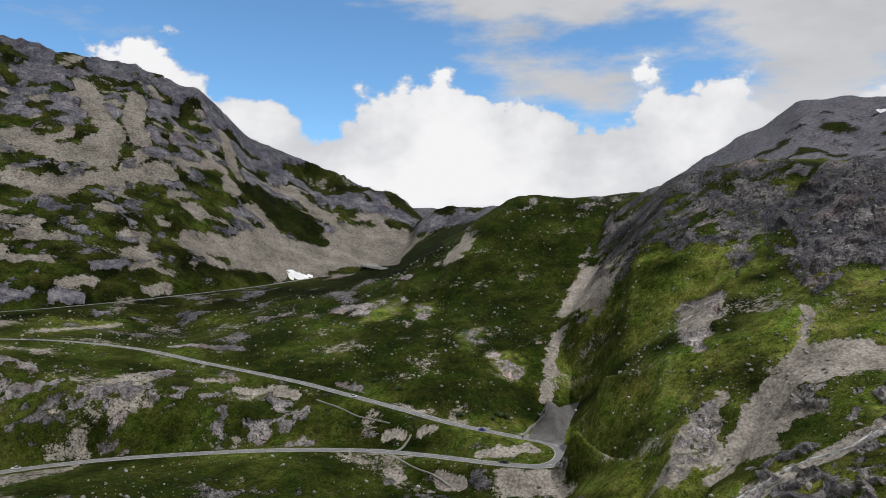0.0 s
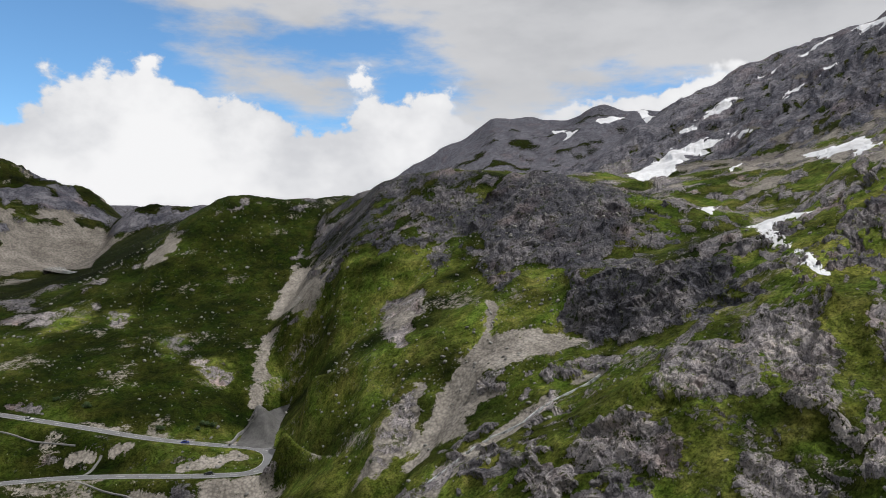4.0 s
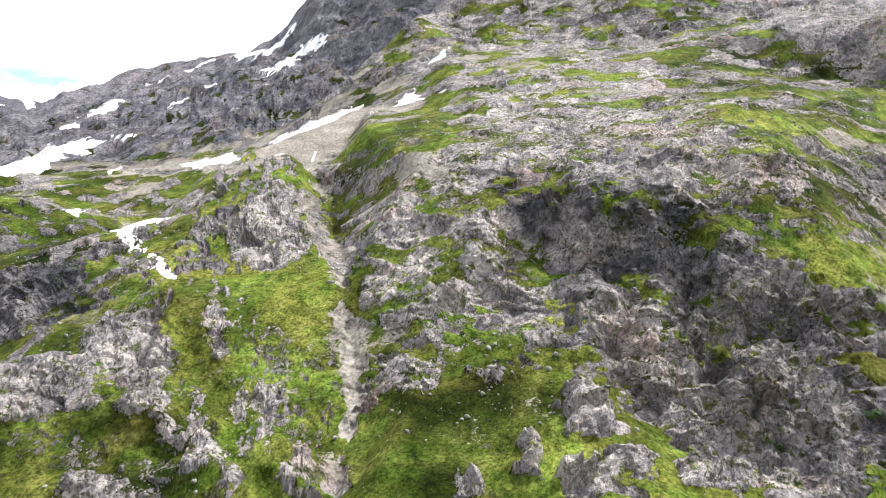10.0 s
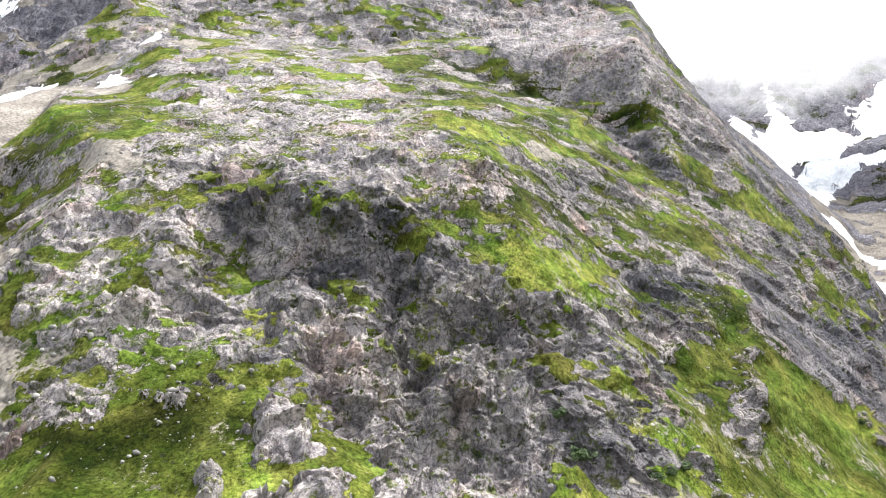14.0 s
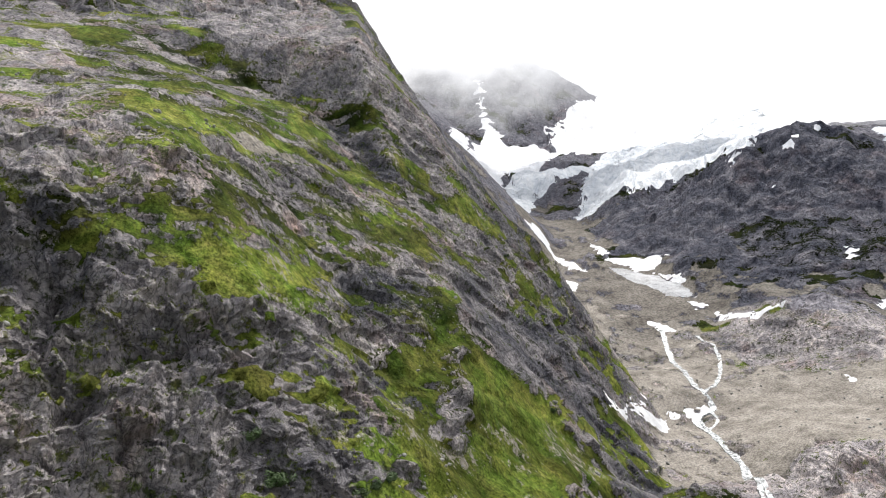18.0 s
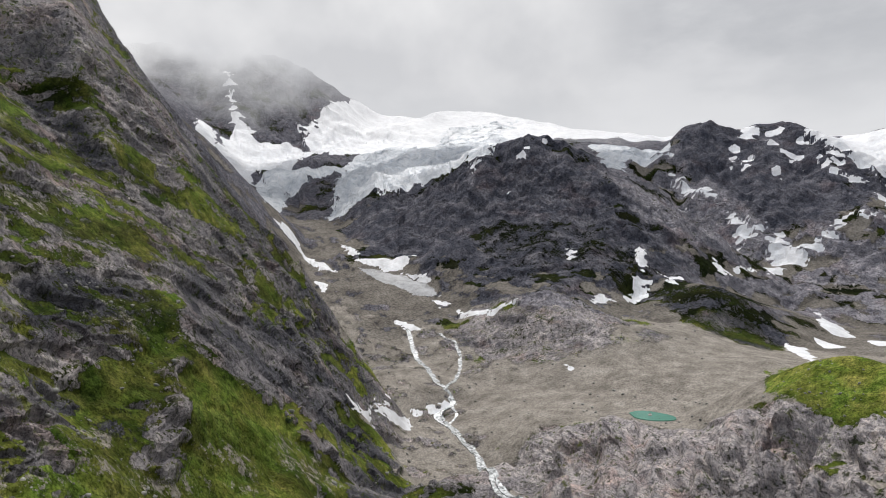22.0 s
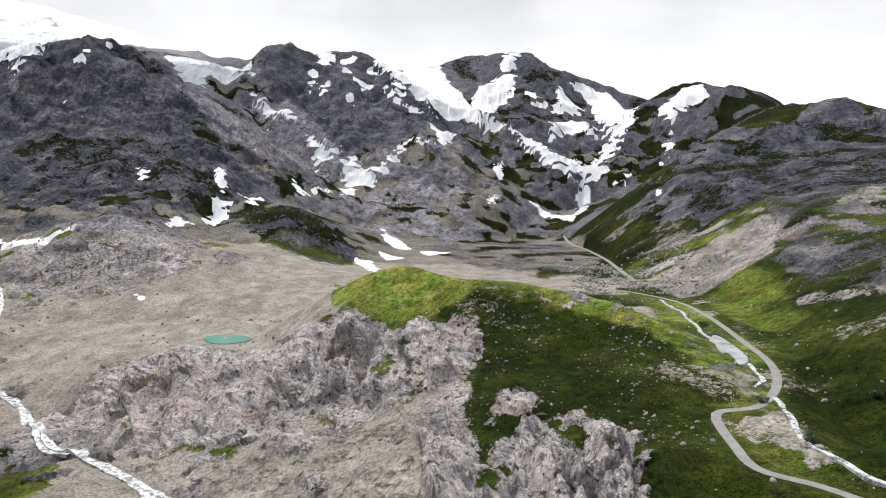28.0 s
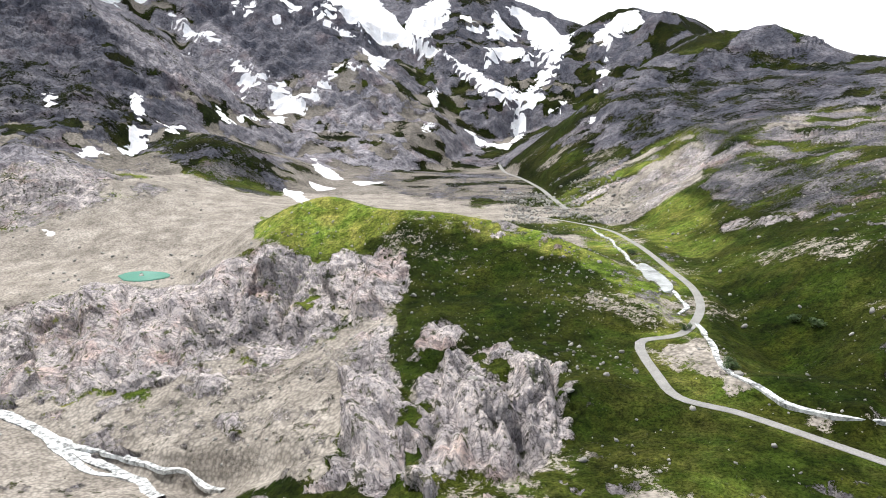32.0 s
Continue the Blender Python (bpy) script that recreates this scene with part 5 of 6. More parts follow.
def facets(x, y):
    """Height and cover shares of the plain facets that span the plan's lines."""
    from mathutils.geometry import delaunay_2d_cdt
    places, edges, shares = [], [], []
    for *share, line_places in LINES:
        for k, p in enumerate(line_places):
            if k:
                edges.append((len(places) - 1, len(places)))
            places.append(p)
            shares.append(share)
    verts, _, tris, origin, _, _ = delaunay_2d_cdt([Vector(p[:2]) for p in places], edges, [], 0, 0.01)
    data = np.zeros((len(verts), 5))
    src = np.array([(p[2], *s) for p, s in zip(places, shares)])
    flat = np.array([p[:2] for p in places], float)
    for i, v in enumerate(verts):
        if origin[i]:
            data[i] = src[origin[i]].mean(axis=0)
        else:  # two lines cross: the nearest places' mean
            d = np.hypot(flat[:, 0] - v.x, flat[:, 1] - v.y)
            near = np.argsort(d)[:3]
            data[i] = (src[near] / d[near, None]).sum(axis=0) / (1 / d[near]).sum()
    pos = np.array([v[:] for v in verts])
    out = np.zeros((len(x), 5))
    out[:, 0] = 40.0
    for tri in tris:
        a, b, c = pos[list(tri)]
        lo, hi = np.minimum(np.minimum(a, b), c), np.maximum(np.maximum(a, b), c)
        inside = np.flatnonzero((x >= lo[0]) & (x <= hi[0]) & (y >= lo[1]) & (y <= hi[1]))
        if not len(inside):
            continue
        det = (b[0] - a[0]) * (c[1] - a[1]) - (c[0] - a[0]) * (b[1] - a[1])
        if abs(det) < 1e-6:
            continue
        px, py = x[inside] - a[0], y[inside] - a[1]
        u = (px * (c[1] - a[1]) - (c[0] - a[0]) * py) / det
        v = ((b[0] - a[0]) * py - px * (b[1] - a[1])) / det
        ok = (u >= -1e-6) & (v >= -1e-6) & (u + v <= 1 + 1e-6)
        i = inside[ok]
        u, v = u[ok][:, None], v[ok][:, None]
        out[i] = data[tri[0]] * (1 - u - v) + data[tri[1]] * u + data[tri[2]] * v
    return out


def blurred(a, n):
    for _ in range(n):
        a[1:-1] = (a[:-2] + 2 * a[1:-1] + a[2:]) / 4
        a[:, 1:-1] = (a[:, :-2] + 2 * a[:, 1:-1] + a[:, 2:]) / 4
    return a


# bearings clockwise from north: fine where the valley opens, coarse behind
BEARING = np.radians(np.concatenate([np.linspace(-42, 212, FINE_COLUMNS, endpoint=False), np.linspace(212, 318, 70)]))


def ranges():
    """Distances of the grid's rows from the hub, column by column: close together where the ground rises steeply."""
    cb = np.radians(np.linspace(-42, 318, 361))
    cr = np.geomspace(110, 4750, 420)
    bb, rr = np.meshgrid(cb, cr)
    z = facets(HUB[0] + (rr * np.sin(bb)).ravel(), HUB[1] + (rr * np.cos(bb)).ravel())[:, 0].reshape(rr.shape)
    z = blurred(z, 3)
    tilt = np.gradient(z, axis=0) / np.gradient(cr)[:, None]
    dense = 0.045 / rr + np.clip(tilt * rr + (125.0 - z), 0, None) / rr ** 2 * (1 - 0.45 * smooth(900, 2500, rr))
    dense = blurred(dense, 14)
    total = np.cumsum(dense * np.gradient(cr)[:, None], axis=0)
    total = (total - total[0]) / (total[-1] - total[0])
    share = np.linspace(0, 1, FINE_ROWS)
    coarse = np.stack([np.interp(share, total[:, k], cr) for k in range(len(cb))], axis=1)
    at = np.interp(BEARING, cb, np.arange(len(cb)))
    k = np.clip(at.astype(int), 0, len(cb) - 2)
    outer = coarse[:, k] * (1 - (at - k)) + coarse[:, k + 1] * (at - k)
    inner = np.linspace(0.5, 110, 16, endpoint=False)[:, None] * np.ones(len(BEARING))
    return np.vstack([inner, outer])


RR = ranges()
SHAPE = RR.shape
BB = np.broadcast_to(BEARING, SHAPE)
GX, GY = HUB[0] + RR * np.sin(BB), HUB[1] + RR * np.cos(BB)
_step = np.gradient(RR, axis=0)
_turn = np.gradient(BEARING)[None, :]
GAP = np.maximum(_step, RR * _turn)


def slopes(z):
    """Rise for a metre outwards from the hub, and for a metre along the ring."""
    z = z.reshape(SHAPE)
    out = np.gradient(z, axis=0) / _step
    along = (np.gradient(z, axis=1) - out * np.gradient(RR, axis=1)) / (RR * _turn)
    return out, along


def make_land():
    x, y, gap, rng = GX.ravel(), GY.ravel(), GAP.ravel(), RR.ravel()
    base = facets(x, y)
    base = blurred(base.reshape(*SHAPE, 5), 7).reshape(-1, 5)
    z, rock, scree, pale, dryness = base.T.copy()
    far = smooth(650, 1500, rng)
    b = np.arctan2(x - HUB[0], y - HUB[1])
    # places taken along the slope, so that crags on steep ground are not drawn out
    sx, sy = x + 1.25 * z * np.sin(b), y + 1.25 * z * np.cos(b)
    tilt = np.hypot(*slopes(z))
    lean = np.clip(np.sqrt(1 + blurred(tilt, 12) ** 2), 1, 2.6).ravel()  # height for a metre out of the slope
    gap = np.maximum(gap, _step.ravel() * lean)
    front = smooth(0.75, 1.05, b) * (1 - smooth(2.0, 2.2, b))  # the steep west face is the most broken, in level ledges
    wy = sy * (1 - 0.45 * front)
    bend = rough(sx, sy, 23, 3, 5, gap) * 5.0  # crooked block edges
    bx, by = sx + bend, wy + rough(sx, sy, 23, 3, 8, gap) * 5.0
    # long swells and the great ribs of the far mountains
    z += rough(x, y, 75, 4, 11, gap) * 5.0 * (0.3 + rock) * (1 - 0.5 * far)
    z += far * rock * (rough(x, y, 330, 7, 31, gap, 0.55, ridged=True)) * 42.0
    z += far * rock * (blocks(bx + 3 * bend, by, 110, 32, gap) * 8.0 + blocks(bx, by, 45, 33, gap) * 4.5)
    z += smooth(380, 700, rng) * (1 - smooth(1500, 2200, rng)) * rock * (rough(x, y, 130, 6, 35, gap, 0.5, ridged=True) * 10.0 + blocks(bx, by, 40, 36, gap) * 5.0)
    z += smooth(2700, 3300, rng) * (1 - smooth(0.7, 0.9, b)) * rock * rough(x, y, 420, 6, 37, gap, 0.55, ridged=True) * 50.0
    z += smooth(900, 1400, rng) * rock * rough(x, y, 90, 4, 38, gap, 0.55, ridged=True) * 13.0
    # ribs and gullies that run down to the valley
    ribs = rough(b * 1100.0, rng * 0.22 + 40, 95, 5, 41, gap * 0.5, 0.6, ridged=True)
    z += smooth(480, 900, rng) * (1 - 0.4 * smooth(1700, 2600, rng)) * rock * ribs * 12.0
    # crags: where rock breaks through the turf
    n = (0.75 * rough(sx, wy, 40, 5, 51, gap, 0.62) + 0.7 * rough(sx, wy, 12, 3, 57, gap, 0.72)) * (1 - far) + rough(sx, sy, 110, 7, 61, gap, 0.7) * far
    out, along = slopes(blurred(z.reshape(SHAPE).copy(), 10))
    steep = np.hypot(out, along).ravel()
    # crags stand out square from the slope
    tall = np.sqrt(1 + out ** 2 + along ** 2)
    nx = ((-out * np.sin(BB) - along * np.cos(BB)) / tall).ravel()
    ny = ((-out * np.cos(BB) + along * np.sin(BB)) / tall).ravel()
    nz = (1 / tall).ravel()
    push = np.zeros_like(z)
    rock = np.clip(rock + 0.25 * smooth(1.0, 1.9, steep), 0, 1)
    near = rng < 600
    n = np.where(far < 0.5, n / n[near].std(), n / n[rng > 1200].std())
    rank = 0.5 + 0.5 * np.tanh(n * 0.85)
    crag = smooth(-0.05, 0.09, rank - (1 - rock))
    bare = smooth(-0.3, 0.32, rank - (1 - rock))  # how bare the ground looks
    # marks with a shape of their own: scree chutes, lawns, bare faces
    fray = rough(sx, sy, 14, 4, 121, gap, 0.65)
    chute = np.zeros_like(z)
    for kind, width, places in MARKS:
        path = np.asarray(places, float)
        lo, hi = path.min(axis=0) - 2 * width, path.max(axis=0) + 2 * width
        box = np.flatnonzero((x > lo[0]) & (x < hi[0]) & (y > lo[1]) & (y < hi[1]))
        d, _ = off_line(x[box], y[box], path)
        k = 1 - smooth(0.35 * width, 0.62 * width, d + fray[box] * width * 0.7)
        if kind == "scree":
            chute[box] = np.maximum(chute[box], k)
            bare[box] *= 1 - 0.9 * k
            crag[box] *= 1 - 0.9 * k
            z[box] -= k * 0.8
        elif kind == "turf":
            bare[box] *= 1 - 0.8 * k
            crag[box] *= 1 - 0.8 * k
            scree[box] *= 1 - k
            chute[box] *= 1 - k
            dryness[box] *= 1 - 0.12 * k
        else:
            # steep faces: their shade is painted in as a lower rock tone
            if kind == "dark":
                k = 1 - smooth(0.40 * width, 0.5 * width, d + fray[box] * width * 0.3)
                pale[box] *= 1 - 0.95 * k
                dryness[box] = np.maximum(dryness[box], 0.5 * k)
            bare[box] = np.maximum(bare[box], k * (0.97 if kind == "dark" else smooth(-1.7, -0.5, n[box])))
            push[box] += 0.3 * k * (0.8 + (6.5 + 5.0 * smooth(2.3, 2.5, b[box])) * rough(sx[box], sy[box], 36, 3, 133, gap[box], 0.5, billow=True) + 2.4 * blocks(bx[box], by[box], 22, 131, gap[box]) + 2.0 * blocks(bx[box], by[box], 9, 132, gap[box]))
    # patches with an outline of their own
    for kind, outline in PATCHES:
        p = np.asarray(outline, float)
        lo, hi = p.min(axis=0) - 8, p.max(axis=0) + 8
        box = np.flatnonzero((x > lo[0]) & (x < hi[0]) & (y > lo[1]) & (y < hi[1]))
        soft = 1.0 + 0.006 * np.hypot(*(p.mean(axis=0) - HUB))
        k = smooth(-soft, soft, in_outline(x[box], y[box], outline) + fray[box] * soft * 2.6)
        want_bare, want_crag, want_scree, want_dry, want_pale = COVERS[kind]
        wave = np.tanh(n[box] * 0.85)
        for layer, want in ((bare, want_bare), (crag, want_crag), (scree, want_scree), (dryness, want_dry), (pale, want_pale)):
            if want is not None:
                if layer is bare or layer is crag:
                    want = np.maximum(want + 0.5 * wave * np.clip(1 - abs(2 * want - 1), 0, 1), 0)
                layer[box] = layer[box] * (1 - k) + want * k
        if kind in LIFTED:
            push[box] += k * LIFTED[kind]
        if kind in RIBBED:
            push[box] += k * RIBBED[kind] * rough(b[box] * 330.0 + 0.15 * bend[box], rng[box] * 0.25, 18, 5, 151, gap[box] * 0.6, 0.5, billow=True) * (1 - far[box])
        if want_scree is not None:
            chute[box] = chute[box] * (1 - k) + (1.15 if want_scree > 0.8 else 0.0) * k
    push += crag * (1 - far) * (1.0 + 1.8 * blocks(bx, by, 21, 71, gap) + 1.2 * blocks(bx, by, 9, 72, gap) + 0.6 * blocks(sx, wy, 4.6, 73, gap) + 0.25 * blocks(sx, wy, 2.3, 74, gap))
    push += crag * (1 - far) * rough(sx, sy, 34, 5, 75, gap, 0.45, billow=True) * 3.2
    z += crag * far * (1 + 0.7 * smooth(1100, 1700, rng)) * (blocks(sx, sy, 19, 82, gap) * 4.5 + rough(sx, sy, 60, 5, 81, gap, 0.6, ridged=True) * 9.0)
    sides = np.abs(np.stack([nx, ny, nz])) ** 2
    turfy = sides[0] * rough(y, z, 11, 3, 91, gap) + sides[1] * rough(x, z, 11, 3, 92, gap) + sides[2] * rough(x, y, 11, 3, 93, gap)
    push += np.clip(1 - crag, 0, 1) * turfy * 0.75
    # turf keeps to the ledges, rock to the steps between them
    step = np.hypot(*slopes(z + push * lean))
    bare = np.clip(bare + 0.3 * np.tanh(1.3 * (step - blurred(step.copy(), 40)).ravel()) * smooth(0.02, 0.25, bare), 0, 1)
    near_lake = np.flatnonzero(np.hypot(x - LAKE[0][0], y - LAKE[0][1]) < 150)
    k = smooth(-14.0, -2.0, in_outline(x[near_lake], y[near_lake], LAKE))
    z[near_lake] = z[near_lake] * (1 - k) + (LAKE_LEVEL - 0.4) * k
    bare[near_lake] *= 1 - k
    push[near_lake] *= 1 - k
    # roads are cut and banked level across
    for road, width in ((ROAD_MAIN, 7.0), (ROAD_PASS, 5.0), (ROAD_VALLEY, 4.6), (ROAD_FAR, 5.0)):
        path = spline(road, 6.0)
        lo, hi = path[:, :2].min(axis=0) - 30, path[:, :2].max(axis=0) + 30
        box = np.flatnonzero((x > lo[0]) & (x < hi[0]) & (y > lo[1]) & (y < hi[1]))
        d, where = off_line(x[box], y[box], path)
        level = np.interp(where, np.arange(len(path)), path[:, 2])
        k = 1 - smooth(width * 0.5 + 1.6, width * 0.5 + 13.0, d)
        z[box] = z[box] * (1 - k) + level * k
        push[box] *= 1 - k
        verge = 1 - smooth(width * 0.5 + 1.0, width * 0.5 + 2.2, d)
        bare[box] *= 1 - verge
    # rubble gathers in some hollows
    s = rough(sx, sy, 60, 6, 101, gap, 0.6)
    s = 0.5 + 0.5 * np.tanh(0.85 * s / s[near].std())
    rubble = np.maximum(smooth(-0.25, 0.25, s - (1 - scree)), 0.85 * chute)
    d = rough(sx, sy, 60, 3, 111, gap, 0.6)
    dry = np.clip(dryness + np.clip(0.03 + 0.5 * dryness, 0, 0.2) * d / d[near].std(), 0, 1)
    tone = np.clip(pale + 0.14 * rough(sx, sy, 40, 3, 141, gap, 0.6) / d[near].std(), 0, 1)
    top = z + push * lean
    return x + nx * push, y + ny * push, z + nz * push, top, bare, rubble, dry, tone


LX, LY, LZ, TOP, CRAG, RUBBLE, DRY, TONE = make_land()
RANGE = np.concatenate([np.linspace(0.5, 110, 16, endpoint=False), np.geomspace(110, 4750, 900)])
HEIGHTS = np.stack([np.interp(RANGE, RR[:, k], TOP.reshape(SHAPE)[:, k]) for k in range(SHAPE[1])], axis=1)


def height(x, y):
    """The land's height at places of the plan."""
    x, y = np.atleast_1d(np.asarray(x, float)), np.atleast_1d(np.asarray(y, float))
    dx, dy = x - HUB[0], y - HUB[1]
    b = (np.degrees(np.arctan2(dx, dy)) + 42) % 360 - 42
    j = np.interp(np.radians(b), BEARING, np.arange(len(BEARING)))
    i = np.interp(np.hypot(dx, dy), RANGE, np.arange(len(RANGE)))
    i0, j0 = np.clip(i.astype(int), 0, len(RANGE) - 2), np.clip(j.astype(int), 0, SHAPE[1] - 2)
    u, v = i - i0, j - j0
    g = HEIGHTS
    return (g[i0, j0] * (1 - u) + g[i0 + 1, j0] * u) * (1 - v) + (g[i0, j0 + 1] * (1 - u) + g[i0 + 1, j0 + 1] * u) * v


def sheet(name, cells, material):
    """A mesh of the land's grid cells (row, column), with its cover layer."""
    w = SHAPE[1]
    i, j = cells
    quads = np.stack([i * w + j, (i + 1) * w + j, (i + 1) * w + (j + 1) % w, i * w + (j + 1) % w], axis=1)
    used, index = np.unique(quads.ravel(), return_inverse=True)
    me = bpy.data.meshes.new(name)
    me.vertices.add(len(used))
    me.vertices.foreach_set("co", np.stack([LX[used], LY[used], LZ[used]], axis=1).astype(np.float32).ravel())
    me.loops.add(len(index))
    me.loops.foreach_set("vertex_index", index.astype(np.int32))
    me.polygons.add(len(quads))
    me.polygons.foreach_set("loop_start", np.arange(0, len(index), 4, dtype=np.int32))
    # broken rock is sharp-edged, turf is soft
    sharp = CRAG[quads].mean(axis=1) > 0.45
    me.attributes.new("sharp_face", "BOOLEAN", "FACE").data.foreach_set("value", sharp)
    me.update(calc_edges=True)
    layer = me.attributes.new("cover", "FLOAT_COLOR", "POINT")
    layer.data.foreach_set("color", np.stack([CRAG[used], RUBBLE[used], DRY[used], TONE[used]], axis=1).astype(np.float32).ravel())
    me.materials.append(material)
    return new(name, me)


_i, _j = np.mgrid[0:SHAPE[0] - 1, 0:SHAPE[1]]
_bear = np.degrees(BEARING)[_j]
_rng = RR[:-1]
_part = np.zeros(_i.shape, int)
MASSIFS = [
    # bearing from, to, range from: name, label
    (-42, -2, 690, "mountain", "rugged mountain with grey scree fans and patchy turf"),
    (8, 36, 2400, "mountain", "distant grey rock peak with small snow patches"),
    (36, 103, 640, "mountain", "high dark rock mountain with snow streaks"),
    (112, 127, 1900, "mountain", "dark rock wall below cloud with snow couloirs"),
    (125, 147, 1100, "mountain", "dark rounded rock summit above the glacier forefield"),
    (147, 157.5, 1500, "mountain", "dark twin rock peak streaked with snow"),
    (157.5, 172, 1600, "mountain", "broad rock peak with hanging snowfields"),
    (172, 212, 820, "mountain", "craggy grass-flecked mountain ridge"),
]
for k, (a, b, r, _, _) in enumerate(MASSIFS):
    _part[(_bear >= a) & (_bear < b) & (_rng >= r) & (_part == 0)] = k + 1
ground = sheet("ground", (_i[_part == 0], _j[_part == 0]), MAT_LAND)
ground.data.materials.append(MAT_FAR)
_beyond = _rng + 160.0 * rough(GX[:-1].ravel(), GY[:-1].ravel(), 120, 4, 161, GAP[:-1].ravel()).reshape(_rng.shape) > 840
ground.data.polygons.foreach_set("material_index", _beyond[_part == 0].astype(np.int32))
tagged(ground, "alpine turf slopes with grey crags and scree", "ground", kind="structure")
for k, (a, b, r, nm, lb) in enumerate(MASSIFS):
    tagged(sheet(nm, (_i[_part == k + 1], _j[_part == k + 1]), MAT_FAR), lb, "mountain", "mountains round the valley")


# ---- roads, snow, ice and water laid on the land ----
def mesh_object(name, verts, faces, material, parent=None):
    me = bpy.data.meshes.new(name)
    me.from_pydata([tuple(v) for v in verts], [], [tuple(f) for f in faces])
    me.materials.append(material)
    me.update()
    ob = new(name, me)
    if parent:
        ob.parent = parent
    return ob


def band(name, path, width, material, depth=0.5, lift=0.12, shift=0.0, parent=None):
    """A strip of that width along a line of places x, y, z, with a top and two skirts."""
    p = np.asarray(path, float)
    d = np.gradient(p[:, :2], axis=0)
    d /= np.maximum(np.linalg.norm(d, axis=1), 1e-9)[:, None]
    side = np.stack([d[:, 1], -d[:, 0]], axis=1)
    w = np.broadcast_to(np.asarray(width, float), (len(p),))[:, None]
    mid = p[:, :2] + side * shift
    rows = []
    for k, drop in ((-0.5, depth), (-0.5, 0.0), (0.5, 0.0), (0.5, depth)):
        rows.append(np.column_stack([mid + side * w * k, p[:, 2] + lift - drop]))
    verts = np.stack(rows, axis=1).reshape(-1, 3)
    faces = [(i * 4 + k, i * 4 + k + 1, i * 4 + k + 5, i * 4 + k + 4) for i in range(len(p) - 1) for k in range(3)]
    return mesh_object(name, verts, faces, material, parent)


def dashes(path, every, length):
    """Pieces of a line, each of that length."""
    p = np.asarray(path)
    s = np.concatenate([[0], np.cumsum(np.linalg.norm(np.diff(p[:, :2], axis=0), axis=1))])
    at = 0.0
    while at + length < s[-1]:
        q = np.linspace(at, at + length, 3)
        yield np.stack([np.interp(q, s, p[:, k]) for k in range(3)], axis=1)
        at += every


main_path = spline(ROAD_MAIN, 3.0)
_turn = np.hypot(main_path[:, 0] - ROAD_MAIN[16][0], main_path[:, 1] - ROAD_MAIN[16][1])
main_width = 6.6 + 4.6 * (1 - smooth(4, 26, _turn))
road = band("road", main_path, main_width, MAT_TAR)
tagged(road, "grey tarmac pass road with a wide hairpin bend", "road", kind="structure")
for sgn in (-1, 1):
    band("edge_line", main_path, 0.22, MAT_MARK, 0.05, 0.135, (sgn * (main_width / 2 - 0.25))[:, None], road)
for piece in list(dashes(main_path, 11.0, 4.0)):
    band("centre_dash", piece, 0.22, MAT_MARK, 0.05, 0.135, 0, road)
upper = band("road", spline(ROAD_PASS, 5.0), 5.0, MAT_TAR)
tagged(upper, "narrow grey road climbing to the pass", "road", kind="structure")
valley_path = spline(ROAD_VALLEY, 3.0)
valley_road = band("road", valley_path, 3.3, MAT_GRAVEL_ROAD)
tagged(valley_road, "narrow pale road winding through the side valley", "road", kind="structure")
far_road = band("road", spline(ROAD_FAR, 8.0), 5.0, MAT_GRAVEL_ROAD, lift=0.6)
tagged(far_road, "distant pale track above the gravel flat", "road", kind="structure")


def draped(name, outline, material, lift, ragged, seed, fine=0.06, swell=None, most=170):
    """A sheet with thinning, uneven rims that lies on the land within an outline."""
    o = np.asarray(outline, float) - HUB
    b = (np.degrees(np.arctan2(o[:, 0], o[:, 1])) + 42) % 360 - 42
    r = np.hypot(o[:, 0], o[:, 1])
    mid = np.median(r)
    nb = int(np.clip((np.ptp(b) + 0.3) / fine, 8, most))
    nr = int(np.clip((np.ptp(r) * 1.1) / (mid * 0.0035), 8, most))
    bb, rr = np.meshgrid(np.radians(np.linspace(b.min() - 0.15, b.max() + 0.15, nb)), np.linspace(r.min() - 0.02 * mid, r.max() + 0.02 * mid, nr))
    x, y = (HUB[0] + rr * np.sin(bb)).ravel(), (HUB[1] + rr * np.cos(bb)).ravel()
    gap = np.full(x.shape, mid * 0.002)
    inside = in_outline(x, y, outline) + rough(x, y, mid * 0.03, 5, seed, gap, 0.6) * ragged * mid * 0.012
    rim = np.clip(inside * 0.12, -3.0 * lift, lift)
    z = height(x, y) + rim
    if swell is not None:
        z += swell(x, y, gap) * np.clip(inside / (mid * 0.02), 0, 1)
    keep = inside > -mid * 0.006
    i, j = np.mgrid[0:nr - 1, 0:nb - 1]
    q = np.stack([i * nb + j, (i + 1) * nb + j, (i + 1) * nb + j + 1, i * nb + j + 1], axis=-1).reshape(-1, 4)
    q = q[keep[q].all(axis=1)]
    if not len(q):
        return None
    used, idx = np.unique(q.ravel(), return_inverse=True)
    return mesh_object(name, np.stack([x, y, z], axis=1)[used], idx.reshape(-1, 4), material)


for k, outline in enumerate(SNOW_PATCHES):
    ob = draped("snow_patch", outline, MAT_SNOW, 1.2 + 0.0008 * np.hypot(*np.mean(outline, axis=0)), 0.9, 300 + k, 0.045)
    if ob:
        tagged(ob, "old white snow patch lying on rock", "snow", "snow patches on the mountains")


